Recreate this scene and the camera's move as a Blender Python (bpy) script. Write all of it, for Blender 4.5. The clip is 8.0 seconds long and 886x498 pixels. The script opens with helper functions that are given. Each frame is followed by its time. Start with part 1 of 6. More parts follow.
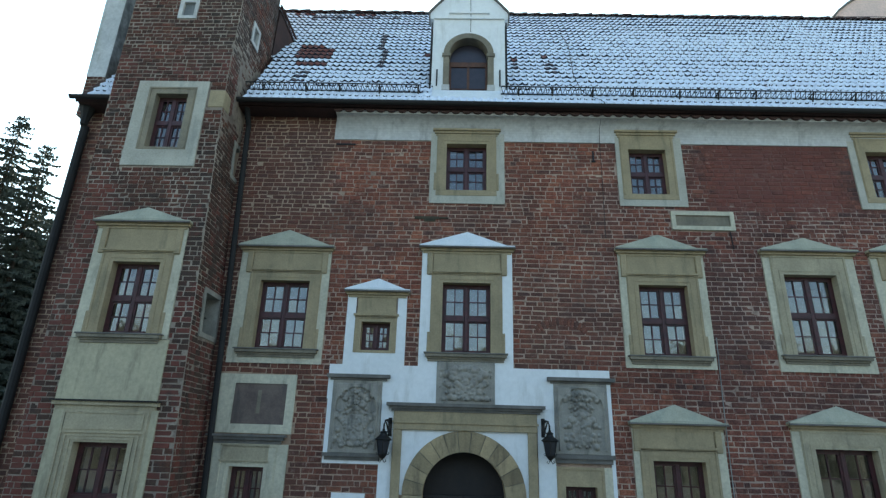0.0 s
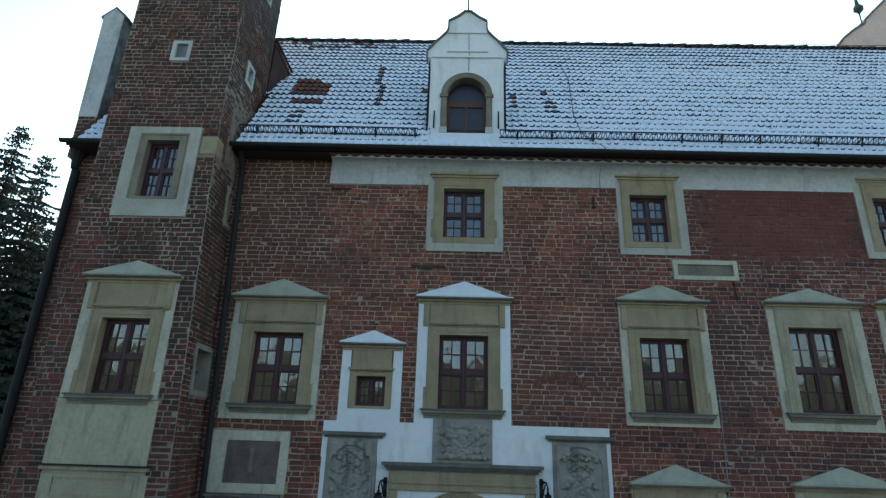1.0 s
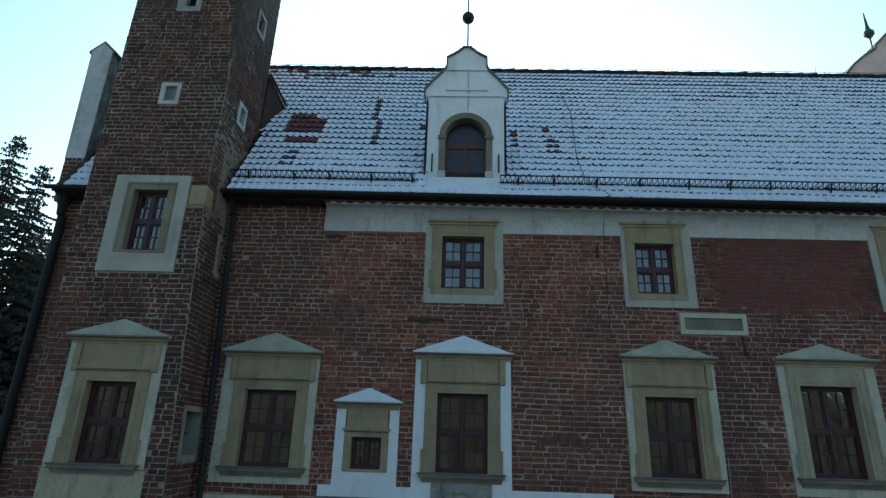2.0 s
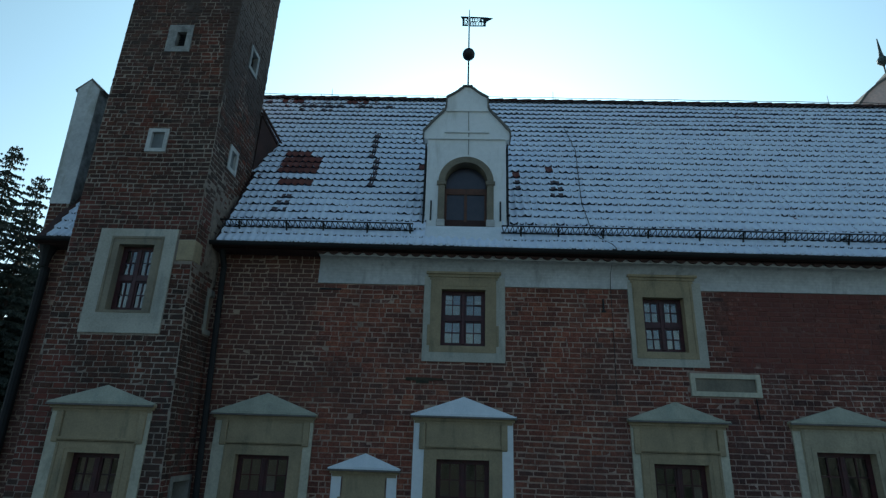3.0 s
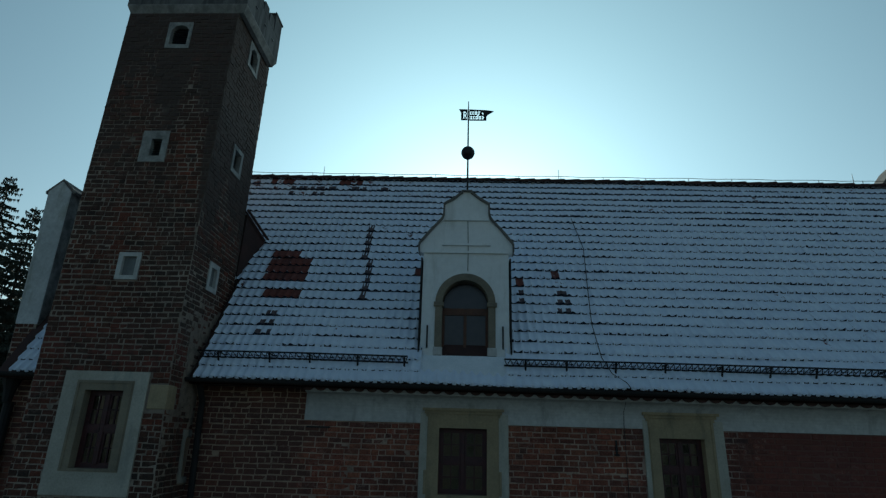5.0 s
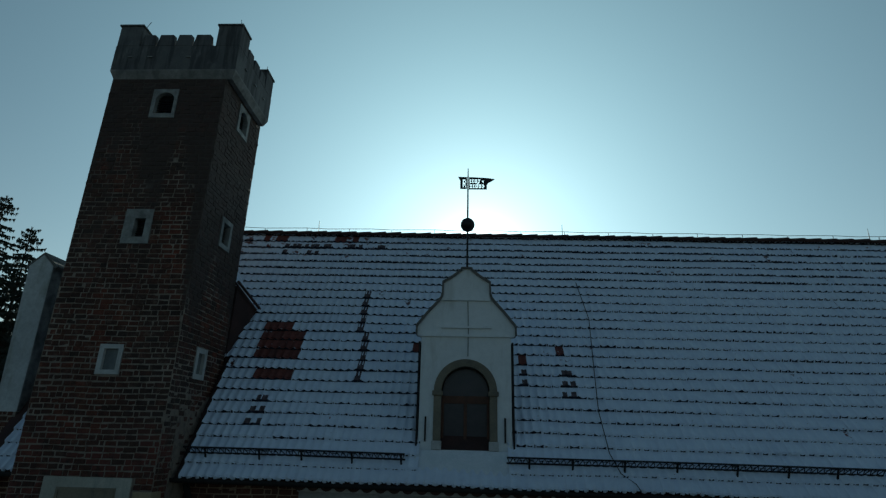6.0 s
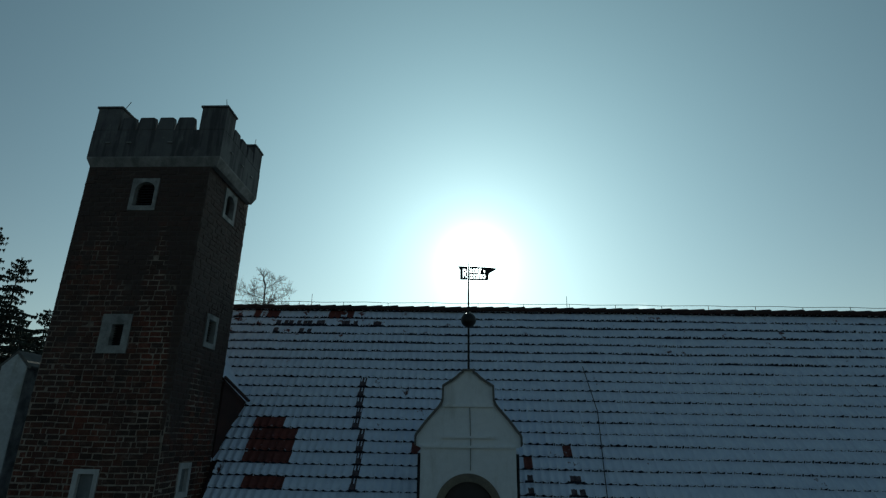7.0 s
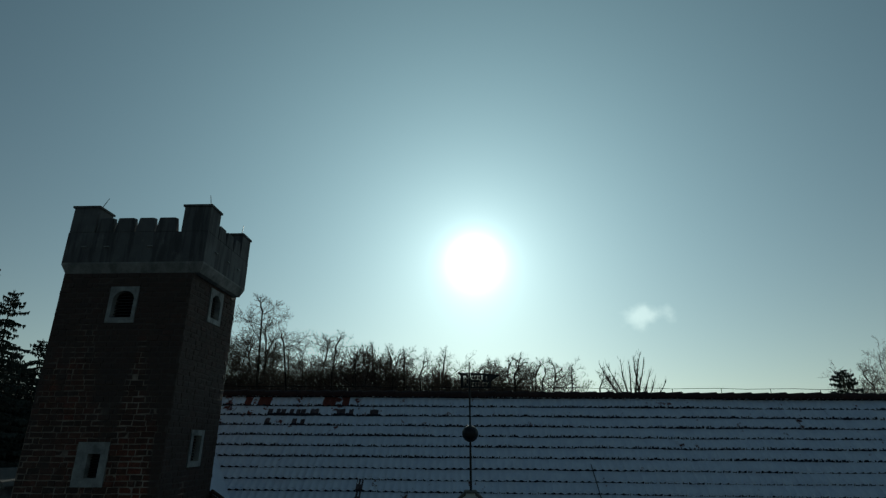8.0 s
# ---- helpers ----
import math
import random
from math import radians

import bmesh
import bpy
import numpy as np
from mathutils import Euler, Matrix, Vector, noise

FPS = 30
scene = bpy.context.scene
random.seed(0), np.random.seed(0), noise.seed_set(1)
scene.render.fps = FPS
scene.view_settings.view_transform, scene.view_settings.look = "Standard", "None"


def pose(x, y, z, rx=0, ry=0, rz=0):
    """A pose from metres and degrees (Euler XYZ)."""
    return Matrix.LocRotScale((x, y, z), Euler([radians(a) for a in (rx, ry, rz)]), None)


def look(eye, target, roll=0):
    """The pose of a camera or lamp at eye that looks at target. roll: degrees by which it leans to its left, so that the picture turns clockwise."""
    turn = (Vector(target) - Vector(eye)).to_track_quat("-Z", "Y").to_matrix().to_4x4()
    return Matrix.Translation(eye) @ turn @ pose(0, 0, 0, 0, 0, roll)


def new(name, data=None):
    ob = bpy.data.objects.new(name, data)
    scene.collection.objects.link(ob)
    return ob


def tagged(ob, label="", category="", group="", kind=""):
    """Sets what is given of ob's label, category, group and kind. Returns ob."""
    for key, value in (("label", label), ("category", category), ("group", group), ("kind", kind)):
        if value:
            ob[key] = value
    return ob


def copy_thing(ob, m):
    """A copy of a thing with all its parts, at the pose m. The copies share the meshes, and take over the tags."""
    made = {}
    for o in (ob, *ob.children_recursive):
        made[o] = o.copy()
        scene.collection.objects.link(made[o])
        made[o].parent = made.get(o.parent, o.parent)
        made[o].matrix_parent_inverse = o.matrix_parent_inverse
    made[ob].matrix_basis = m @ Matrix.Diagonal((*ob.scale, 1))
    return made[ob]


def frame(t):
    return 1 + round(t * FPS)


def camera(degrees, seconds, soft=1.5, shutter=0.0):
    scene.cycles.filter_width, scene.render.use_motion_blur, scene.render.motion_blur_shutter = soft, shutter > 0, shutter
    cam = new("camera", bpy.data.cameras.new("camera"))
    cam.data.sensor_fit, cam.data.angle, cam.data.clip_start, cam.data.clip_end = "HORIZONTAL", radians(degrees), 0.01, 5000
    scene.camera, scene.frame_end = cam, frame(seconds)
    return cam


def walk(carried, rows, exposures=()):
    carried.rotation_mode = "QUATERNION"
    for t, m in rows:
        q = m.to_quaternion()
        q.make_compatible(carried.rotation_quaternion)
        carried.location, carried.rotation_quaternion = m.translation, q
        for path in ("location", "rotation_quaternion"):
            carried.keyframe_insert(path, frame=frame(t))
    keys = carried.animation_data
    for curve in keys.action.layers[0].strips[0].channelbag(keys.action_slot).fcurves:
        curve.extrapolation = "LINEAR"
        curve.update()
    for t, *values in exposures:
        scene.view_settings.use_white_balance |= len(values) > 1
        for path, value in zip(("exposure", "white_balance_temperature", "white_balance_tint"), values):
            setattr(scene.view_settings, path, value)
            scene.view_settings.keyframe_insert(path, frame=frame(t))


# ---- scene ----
from mathutils import Quaternion

cam = camera(76.8, 8.0, soft=1.3)
PATH = [
    (0, (-0.189, -11.28, 3.738), (-0.244, -9.399, 4.413), 1.7),
    (0.5, (-0.159, -11.364, 4.237), (-0.215, -9.482, 4.912), 1.8),
    (1, (-0.115, -11.414, 4.853), (-0.176, -9.53, 5.522), 1.8),
    (1.5, (-0.088, -11.413, 5.464), (-0.152, -9.527, 6.127), 1.8),
    (3, (-0.076, -11.285, 7.358), (-0.147, -9.394, 8.007), 1.8),
    (3.5, (-0.065, -11.22, 7.987), (-0.139, -9.33, 8.638), 1.8),
    (4, (-0.051, -11.208, 8.667), (-0.128, -9.317, 9.314), 1.7),
    (4.5, (-0.041, -11.182, 9.366), (-0.122, -9.291, 10.014), 1.7),
    (6, (-0.02, -11.17, 11.925), (-0.108, -9.276, 12.561), 1.4),
    (6.5, (-0.037, -11.128, 12.934), (-0.124, -9.235, 13.571), 1.2),
    (7, (-0.088, -11.094, 13.932), (-0.168, -9.204, 14.579), 0.8),
    (7.5, (-0.108, -11.077, 14.978), (-0.186, -9.187, 15.628), 0.5),
    (8, (-0.091, -11.1, 16.07), (-0.168, -9.211, 16.723), 0.1),
]
EXPOSURES = [(0, 2.94, 6700, 6), (0.8, 2.52, 6550, 5), (1.5, 2.13, 6350, 3), (3.5, 1.0, 5780, 0), (4.5, 0.55, 5950, -3), (6, -0.2, 5850, -5), (7, -0.47, 5950, -5), (7.5, -0.61, 5980, -4), (8, -0.87, 5950, -4)]
walk(cam, [(t, look(eye, target, roll)) for t, eye, target, roll in PATH], EXPOSURES)

# ---- light ----
SUN_ELEV, SUN_AZ = radians(17.7), radians(1.1)
SUN_DIR = Vector((math.sin(SUN_AZ) * math.cos(SUN_ELEV), math.cos(SUN_AZ) * math.cos(SUN_ELEV), math.sin(SUN_ELEV)))
world = bpy.data.worlds.new("winter_sky")
scene.world = world
world.use_nodes = True
wn, wl = world.node_tree.nodes, world.node_tree.links
wn.clear()
sky = wn.new("ShaderNodeTexSky")
sky.sky_type = "NISHITA"
sky.sun_disc = False
sky.sun_elevation, sky.sun_rotation = SUN_ELEV, SUN_AZ
sky.air_density, sky.dust_density, sky.ozone_density = 1.1, 0.4, 2.5
bg = wn.new("ShaderNodeBackground")
bg.inputs["Strength"].default_value = 0.0425
wout = wn.new("ShaderNodeOutputWorld")
wl.new(sky.outputs["Color"], bg.inputs["Color"])
# the glow of haze round the low sun
geo = wn.new("ShaderNodeTexCoord")
dot = wn.new("ShaderNodeVectorMath")
dot.operation = "DOT_PRODUCT"
dot.inputs[1].default_value = SUN_DIR
wl.new(geo.outputs["Generated"], dot.inputs[0])
ac = wn.new("ShaderNodeMath")
ac.operation = "ARCCOSINE"
wl.new(dot.outputs["Value"], ac.inputs[0])
def lobe(strength, width):
    """A glow that falls off by e with each width, in degrees, from the sun."""
    q = wn.new("ShaderNodeMath")
    q.operation = "MULTIPLY"
    q.inputs[1].default_value = -1.0 / radians(width)
    wl.new(ac.outputs[0], q.inputs[0])
    e = wn.new("ShaderNodeMath")
    e.operation = "EXPONENT"
    wl.new(q.outputs[0], e.inputs[0])
    k = wn.new("ShaderNodeMath")
    k.operation = "MULTIPLY"
    k.inputs[1].default_value = strength
    wl.new(e.outputs[0], k.inputs[0])
    return k.outputs[0]


def glow(colour, *lobes):
    g = wn.new("ShaderNodeBackground")
    g.inputs["Color"].default_value = (*colour, 1)
    total = lobes[0]
    for extra in lobes[1:]:
        a = wn.new("ShaderNodeMath")
        wl.new(total, a.inputs[0])
        wl.new(extra, a.inputs[1])
        total = a.outputs[0]
    wl.new(total, g.inputs["Strength"])
    return g.outputs[0]


def add_light(a, b):
    n = wn.new("ShaderNodeAddShader")
    wl.new(a, n.inputs[0])
    wl.new(b, n.inputs[1])
    return n.outputs[0]


# one small cloud low in the south
coff = wn.new("ShaderNodeVectorMath")
coff.operation = "SUBTRACT"
coff.inputs[1].default_value = Vector((962, 3011, 655)).normalized()
wl.new(geo.outputs["Generated"], coff.inputs[0])
cflat = wn.new("ShaderNodeVectorMath")
cflat.operation = "MULTIPLY"
cflat.inputs[1].default_value = (0.6, 0.6, 1.25)
wl.new(coff.outputs[0], cflat.inputs[0])
cang = wn.new("ShaderNodeVectorMath")
cang.operation = "LENGTH"
wl.new(cflat.outputs[0], cang.inputs[0])
cnoise = wn.new("ShaderNodeTexNoise")
cnoise.inputs["Scale"].default_value, cnoise.inputs["Detail"].default_value = 28, 5
wl.new(geo.outputs["Generated"], cnoise.inputs["Vector"])
csum = wn.new("ShaderNodeMath")
csum.operation = "MULTIPLY_ADD"
csum.inputs[1].default_value = -1.0 / radians(3.6)
wl.new(cang.outputs["Value"], csum.inputs[0])
wl.new(cnoise.outputs["Fac"], csum.inputs[2])
cedge = wn.new("ShaderNodeMapRange")
cedge.interpolation_type = "SMOOTHSTEP"
cedge.inputs["From Min"].default_value, cedge.inputs["From Max"].default_value, cedge.inputs["To Max"].default_value = 0.02, 0.5, 0.46
wl.new(csum.outputs[0], cedge.inputs["Value"])

# pale haze low in the sky on the sun's side
zed = wn.new("ShaderNodeSeparateXYZ")
wl.new(geo.outputs["Generated"], zed.inputs[0])
rise = wn.new("ShaderNodeMath")
rise.operation = "ABSOLUTE"
wl.new(zed.outputs["Z"], rise.inputs[0])
fade = wn.new("ShaderNodeMath")
fade.operation = "MULTIPLY"
fade.inputs[1].default_value = -1.0 / math.sin(radians(8.8))
wl.new(rise.outputs[0], fade.inputs[0])
low = wn.new("ShaderNodeMath")
low.operation = "EXPONENT"
wl.new(fade.outputs[0], low.inputs[0])
veil = wn.new("ShaderNodeMath")
veil.operation = "MULTIPLY"
wl.new(low.outputs[0], veil.inputs[0])
wl.new(lobe(0.85, 75.0), veil.inputs[1])
haze = veil.outputs[0]

light = add_light(bg.outputs[0], glow((0.685, 0.985, 1.03), lobe(1.2, 22.5)))
light = add_light(light, glow((1.0, 1.0, 0.97), lobe(15.0, 0.82), lobe(1.18, 2.75)))
light = add_light(light, glow((1.0, 0.94, 0.74), haze))
light = add_light(light, glow((1.0, 0.92, 0.78), cedge.outputs["Result"]))
wl.new(light, wout.inputs["Surface"])

sun_data = bpy.data.lights.new("sun", "SUN")
sun_data.energy, sun_data.angle, sun_data.color = 3.0, radians(0.53), (1.0, 0.93, 0.82)
sun_lamp = new("sun", sun_data)
LAMP_AZ = SUN_AZ - radians(2.5)
sun_lamp.matrix_world = look(Vector((math.sin(LAMP_AZ) * math.cos(SUN_ELEV), math.cos(LAMP_AZ) * math.cos(SUN_ELEV), math.sin(SUN_ELEV))) * 60, (0, 0, 0))


# ---- materials ----
def mat(name, rough=0.8, metal=0.0):
    m = bpy.data.materials.new(name)
    m.use_nodes = True
    b = m.node_tree.nodes["Principled BSDF"]
    b.inputs["Roughness"].default_value, b.inputs["Metallic"].default_value = rough, metal
    return m, m.node_tree.nodes, m.node_tree.links, b


def noise_tex(n, l, scale, detail=4.0, rough=0.6, stretch=None):
    co = n.new("ShaderNodeNewGeometry")
    t = n.new("ShaderNodeTexNoise")
    t.inputs["Scale"].default_value, t.inputs["Detail"].default_value, t.inputs["Roughness"].default_value = scale, detail, rough
    if stretch:
        mp = n.new("ShaderNodeVectorMath")
        mp.operation = "MULTIPLY"
        mp.inputs[1].default_value = stretch
        l.new(co.outputs["Position"], mp.inputs[0])
        l.new(mp.outputs[0], t.inputs["Vector"])
    else:
        l.new(co.outputs["Position"], t.inputs["Vector"])
    return t.outputs["Fac"]


def ramp_node(n, l, fac, stops):
    r = n.new("ShaderNodeValToRGB")
    while len(r.color_ramp.elements) < len(stops):
        r.color_ramp.elements.new(0.5)
    for e, (p, c) in zip(r.color_ramp.elements, stops):
        e.position = p
        e.color = (*c, 1) if len(c) == 3 else c
    l.new(fac, r.inputs["Fac"])
    return r.outputs["Color"]


def mix(n, l, fac, a, b, mode="MIX"):
    m = n.new("ShaderNodeMix")
    m.data_type, m.blend_type = "RGBA", mode
    for sock, v in ((m.inputs["Factor"], fac), (m.inputs[6], a), (m.inputs[7], b)):
        if isinstance(v, (int, float)):
            sock.default_value = v
        elif isinstance(v, tuple):
            sock.default_value = (*v, 1)
        else:
            l.new(v, sock)
    return m.outputs[2]


def mathn(n, l, op, a, b=0.0, clamp=False):
    m = n.new("ShaderNodeMath")
    m.operation, m.use_clamp = op, clamp
    for sock, v in ((m.inputs[0], a), (m.inputs[1], b)):
        if isinstance(v, (int, float)):
            sock.default_value = v
        else:
            l.new(v, sock)
    return m.outputs[0]


def bump(n, l, b, height, strength, dist=0.01):
    bp = n.new("ShaderNodeBump")
    bp.inputs["Strength"].default_value, bp.inputs["Distance"].default_value = strength, dist
    l.new(height, bp.inputs["Height"])
    l.new(bp.outputs["Normal"], b.inputs["Normal"])


def smoothstep(n, l, v, lo, hi):
    m = n.new("ShaderNodeMapRange")
    m.interpolation_type = "SMOOTHSTEP"
    m.inputs["From Min"].default_value, m.inputs["From Max"].default_value = lo, hi
    l.new(v, m.inputs["Value"])
    return m.outputs["Result"]


def plain(name, c1, c2, scale=3.0, rough=0.8, metal=0.0, stain=None, stain_amt=0.5, grain=0.3, dist=0.004, fine_amt=0.35):
    """Two tones in broad patches, fine grain relief, and vertical run-off stains."""
    m, n, l, b = mat(name, rough, metal)
    col = ramp_node(n, l, noise_tex(n, l, scale, 6), [(0.35, c1), (0.65, c2)])
    fine = noise_tex(n, l, scale * 14, 5)
    col = mix(n, l, fine_amt, col, ramp_node(n, l, fine, [(0.3, (0.55, 0.55, 0.55)), (0.7, (1.25, 1.25, 1.25))]), "MULTIPLY")
    if stain:
        s = smoothstep(n, l, noise_tex(n, l, 1.6, 6, 0.65, (2.4, 2.4, 0.5)), 0.52, 0.72)
        col = mix(n, l, mathn(n, l, "MULTIPLY", s, stain_amt), col, stain)
    l.new(col, b.inputs["Base Color"])
    bump(n, l, b, fine, grain, dist)
    return m


def blocks_material(name, c1, c2, stain):
    """Weathered stone whose blocks differ in tone."""
    m = plain(name, c1, c2, 2.6, 0.9, stain=stain, stain_amt=0.8, grain=0.6)
    n, l = m.node_tree.nodes, m.node_tree.links
    b = n["Principled BSDF"]
    base = b.inputs["Base Color"].links[0].from_socket
    tone = ramp_node(n, l, n.new("ShaderNodeObjectInfo").outputs["Random"], [(0.0, (0.66, 0.64, 0.62)), (0.5, (0.95, 0.95, 0.93)), (1.0, (1.2, 1.16, 1.1))])
    l.new(mix(n, l, 1.0, base, tone, "MULTIPLY"), b.inputs["Base Color"])
    return m


def soot_and_shade(n, l):
    """Old soot stains on the tower, in long streaks from the parapet that thicken towards it, and east-side shade."""
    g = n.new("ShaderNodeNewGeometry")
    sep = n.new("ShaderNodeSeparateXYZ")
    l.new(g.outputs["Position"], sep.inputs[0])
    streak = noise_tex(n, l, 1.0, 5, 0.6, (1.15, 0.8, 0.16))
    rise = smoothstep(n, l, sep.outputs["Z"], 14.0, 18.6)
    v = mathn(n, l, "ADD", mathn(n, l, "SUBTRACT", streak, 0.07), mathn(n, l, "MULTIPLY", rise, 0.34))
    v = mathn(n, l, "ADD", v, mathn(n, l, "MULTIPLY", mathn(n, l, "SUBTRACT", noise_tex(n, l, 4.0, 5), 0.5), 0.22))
    # the east face above the eaves is darkest: its shade is put into the colour
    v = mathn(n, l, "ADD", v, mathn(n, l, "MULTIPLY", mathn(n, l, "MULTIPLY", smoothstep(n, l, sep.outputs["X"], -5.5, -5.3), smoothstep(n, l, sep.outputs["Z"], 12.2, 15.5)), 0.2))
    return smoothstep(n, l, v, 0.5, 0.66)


def tower_mortar_material():
    m, n, l, b = mat("grey_tower_mortar", 0.95)
    col = ramp_node(n, l, noise_tex(n, l, 0.6, 6), [(0.36, (0.38, 0.313, 0.252)), (0.66, (0.22, 0.172, 0.137))])
    worn = smoothstep(n, l, noise_tex(n, l, 7.0, 5, 0.65), 0.47, 0.62)
    col = mix(n, l, mathn(n, l, "MULTIPLY", worn, 0.5), col, (0.1, 0.075, 0.06))
    col = mix(n, l, mathn(n, l, "MULTIPLY", soot_and_shade(n, l), 0.9), col, (0.062, 0.047, 0.04))
    l.new(col, b.inputs["Base Color"])
    bump(n, l, b, noise_tex(n, l, 45, 5), 0.5, 0.006)
    return m


def parapet_material():
    m, n, l, b = mat("weathered_tower_render", 0.93)
    col = ramp_node(n, l, noise_tex(n, l, 1.7, 6), [(0.35, (0.15, 0.15, 0.146)), (0.65, (0.095, 0.095, 0.096))])
    runs = smoothstep(n, l, noise_tex(n, l, 1.0, 5, 0.6, (7.0, 7.0, 0.7)), 0.46, 0.62)
    col = mix(n, l, mathn(n, l, "MULTIPLY", runs, 0.8), col, (0.055, 0.054, 0.055))
    pale = smoothstep(n, l, noise_tex(n, l, 1.0, 6, 0.7, (5.0, 5.0, 2.2)), 0.56, 0.7)
    col = mix(n, l, mathn(n, l, "MULTIPLY", pale, 0.5), col, (0.24, 0.235, 0.225))
    l.new(col, b.inputs["Base Color"])
    bump(n, l, b, noise_tex(n, l, 22, 6), 0.6, 0.01)
    return m


def brick_material(name, tones, soot, soot_amt, island=True, older=False, lime_amt=0.5, smoke_shade=False):
    m, n, l, b = mat(name, 0.88)
    if island:
        g = n.new("ShaderNodeNewGeometry")
        rnd = g.outputs["Random Per Island"]
    else:
        g = n.new("ShaderNodeObjectInfo")
        rnd = g.outputs["Random"]
    k = len(tones)
    col = ramp_node(n, l, rnd, [(i / (k - 1), c) for i, c in enumerate(tones)])
    blot = noise_tex(n, l, 9.0, 6)
    col = mix(n, l, 0.6, col, ramp_node(n, l, blot, [(0.3, (0.45, 0.42, 0.4)), (0.7, (1.35, 1.3, 1.25))]), "MULTIPLY")
    pits = noise_tex(n, l, 34.0, 4, 0.7)
    col = mix(n, l, 0.85, col, ramp_node(n, l, pits, [(0.34, (0.4, 0.4, 0.4)), (0.5, (1.0, 1.0, 1.0)), (0.68, (1.35, 1.3, 1.25))]), "MULTIPLY")
    # broad weathering: sooty fields, rain-washed brighter fields, lime smeared over the faces
    broad = smoothstep(n, l, noise_tex(n, l, 0.4, 6, 0.62), 0.42, 0.62)
    col = mix(n, l, mathn(n, l, "MULTIPLY", broad, soot_amt), col, soot)
    patch = noise_tex(n, l, 0.9, 5, 0.6)
    col = mix(n, l, 0.8, col, ramp_node(n, l, patch, [(0.32, (0.55, 0.53, 0.53)), (0.5, (1.0, 1.0, 1.0)), (0.7, (1.45, 1.35, 1.25))]), "MULTIPLY")
    if older:
        pos = n.new("ShaderNodeNewGeometry")
        sep = n.new("ShaderNodeSeparateXYZ")
        l.new(pos.outputs["Position"], sep.inputs[0])
        wob = mathn(n, l, "MULTIPLY", mathn(n, l, "SUBTRACT", noise_tex(n, l, 2.5, 3), 0.5), 0.5)
        left = smoothstep(n, l, mathn(n, l, "ADD", sep.outputs["X"], wob), -2.95, -3.15)
        col = mix(n, l, mathn(n, l, "MULTIPLY", left, 0.55), col, (0.1, 0.045, 0.034))
        # the eastern bays are toned duller and more purple-brown
        dull = smoothstep(n, l, mathn(n, l, "ADD", sep.outputs["X"], mathn(n, l, "MULTIPLY", wob, 4.0)), 1.5, 5.0)
        col = mix(n, l, mathn(n, l, "MULTIPLY", dull, 0.85), col, mix(n, l, 1.0, col, (0.76, 0.77, 0.88), "MULTIPLY"))
        # a faded red wash was brushed over a few courses under the eaves
        wash = mathn(n, l, "ADD", sep.outputs["X"], mathn(n, l, "MULTIPLY", wob, 1.6))
        wash = mathn(n, l, "MULTIPLY", smoothstep(n, l, wash, 5.2, 5.6), smoothstep(n, l, wash, 8.4, 8.0))
        wash = mathn(n, l, "MULTIPLY", wash, smoothstep(n, l, mathn(n, l, "ADD", sep.outputs["Z"], mathn(n, l, "MULTIPLY", wob, 0.5)), 8.75, 8.85))
        col = mix(n, l, mathn(n, l, "MULTIPLY", wash, 0.6), col, (0.165, 0.047, 0.036))
    lime = smoothstep(n, l, noise_tex(n, l, 9.0, 7, 0.75), 0.52, 0.68)
    field = smoothstep(n, l, noise_tex(n, l, 0.7, 4, 0.6), 0.4, 0.62)
    col = mix(n, l, mathn(n, l, "MULTIPLY", mathn(n, l, "MULTIPLY", lime, field), lime_amt), col, (0.37, 0.28, 0.225))
    if smoke_shade:
        hgt = n.new("ShaderNodeSeparateXYZ")
        l.new(n.new("ShaderNodeNewGeometry").outputs["Position"], hgt.inputs[0])
        low = mathn(n, l, "MULTIPLY", smoothstep(n, l, hgt.outputs["Z"], 9.2, 6.0), 0.13)
        fresh = mathn(n, l, "MULTIPLY", smoothstep(n, l, mathn(n, l, "ADD", noise_tex(n, l, 0.55, 5, 0.7), low), 0.5, 0.6), smoothstep(n, l, hgt.outputs["Z"], 12.4, 11.4))
        col = mix(n, l, mathn(n, l, "MULTIPLY", mathn(n, l, "MULTIPLY", fresh, mathn(n, l, "GREATER_THAN", rnd, 0.36)), 0.55), col, (0.195, 0.05, 0.037))
        col = mix(n, l, mathn(n, l, "MULTIPLY", soot_and_shade(n, l), 0.84), col, (0.062, 0.043, 0.036))
    l.new(col, b.inputs["Base Color"])
    bump(n, l, b, noise_tex(n, l, 45, 6, 0.7), 0.8, 0.012)
    return m


TONES = [(r * 0.9, g * 1.17, b * 1.25) for r, g, b in [(0.125, 0.043, 0.032), (0.204, 0.052, 0.032), (0.307, 0.077, 0.0418), (0.261, 0.0624, 0.0373), (0.178, 0.0515, 0.034), (0.364, 0.0978, 0.0516), (0.283, 0.0686, 0.04), (0.216, 0.0541, 0.0338)]]
TONES_T = [(r * 0.67, g * 0.72, b * 0.76) for r, g, b in [(0.107, 0.0431, 0.0265), (0.156, 0.0549, 0.0316), (0.123, 0.0461, 0.0282), (0.0644, 0.0353, 0.0239), (0.182, 0.0608, 0.0333), (0.215, 0.0559, 0.0299), (0.0968, 0.0421, 0.0265)]]
M_BRICK = brick_material("old_red_brick", TONES, (0.085, 0.05, 0.04), 0.6, older=True)
M_BRICK_ONE = brick_material("old_red_brick_single", TONES, (0.085, 0.05, 0.04), 0.6, island=False, older=True)
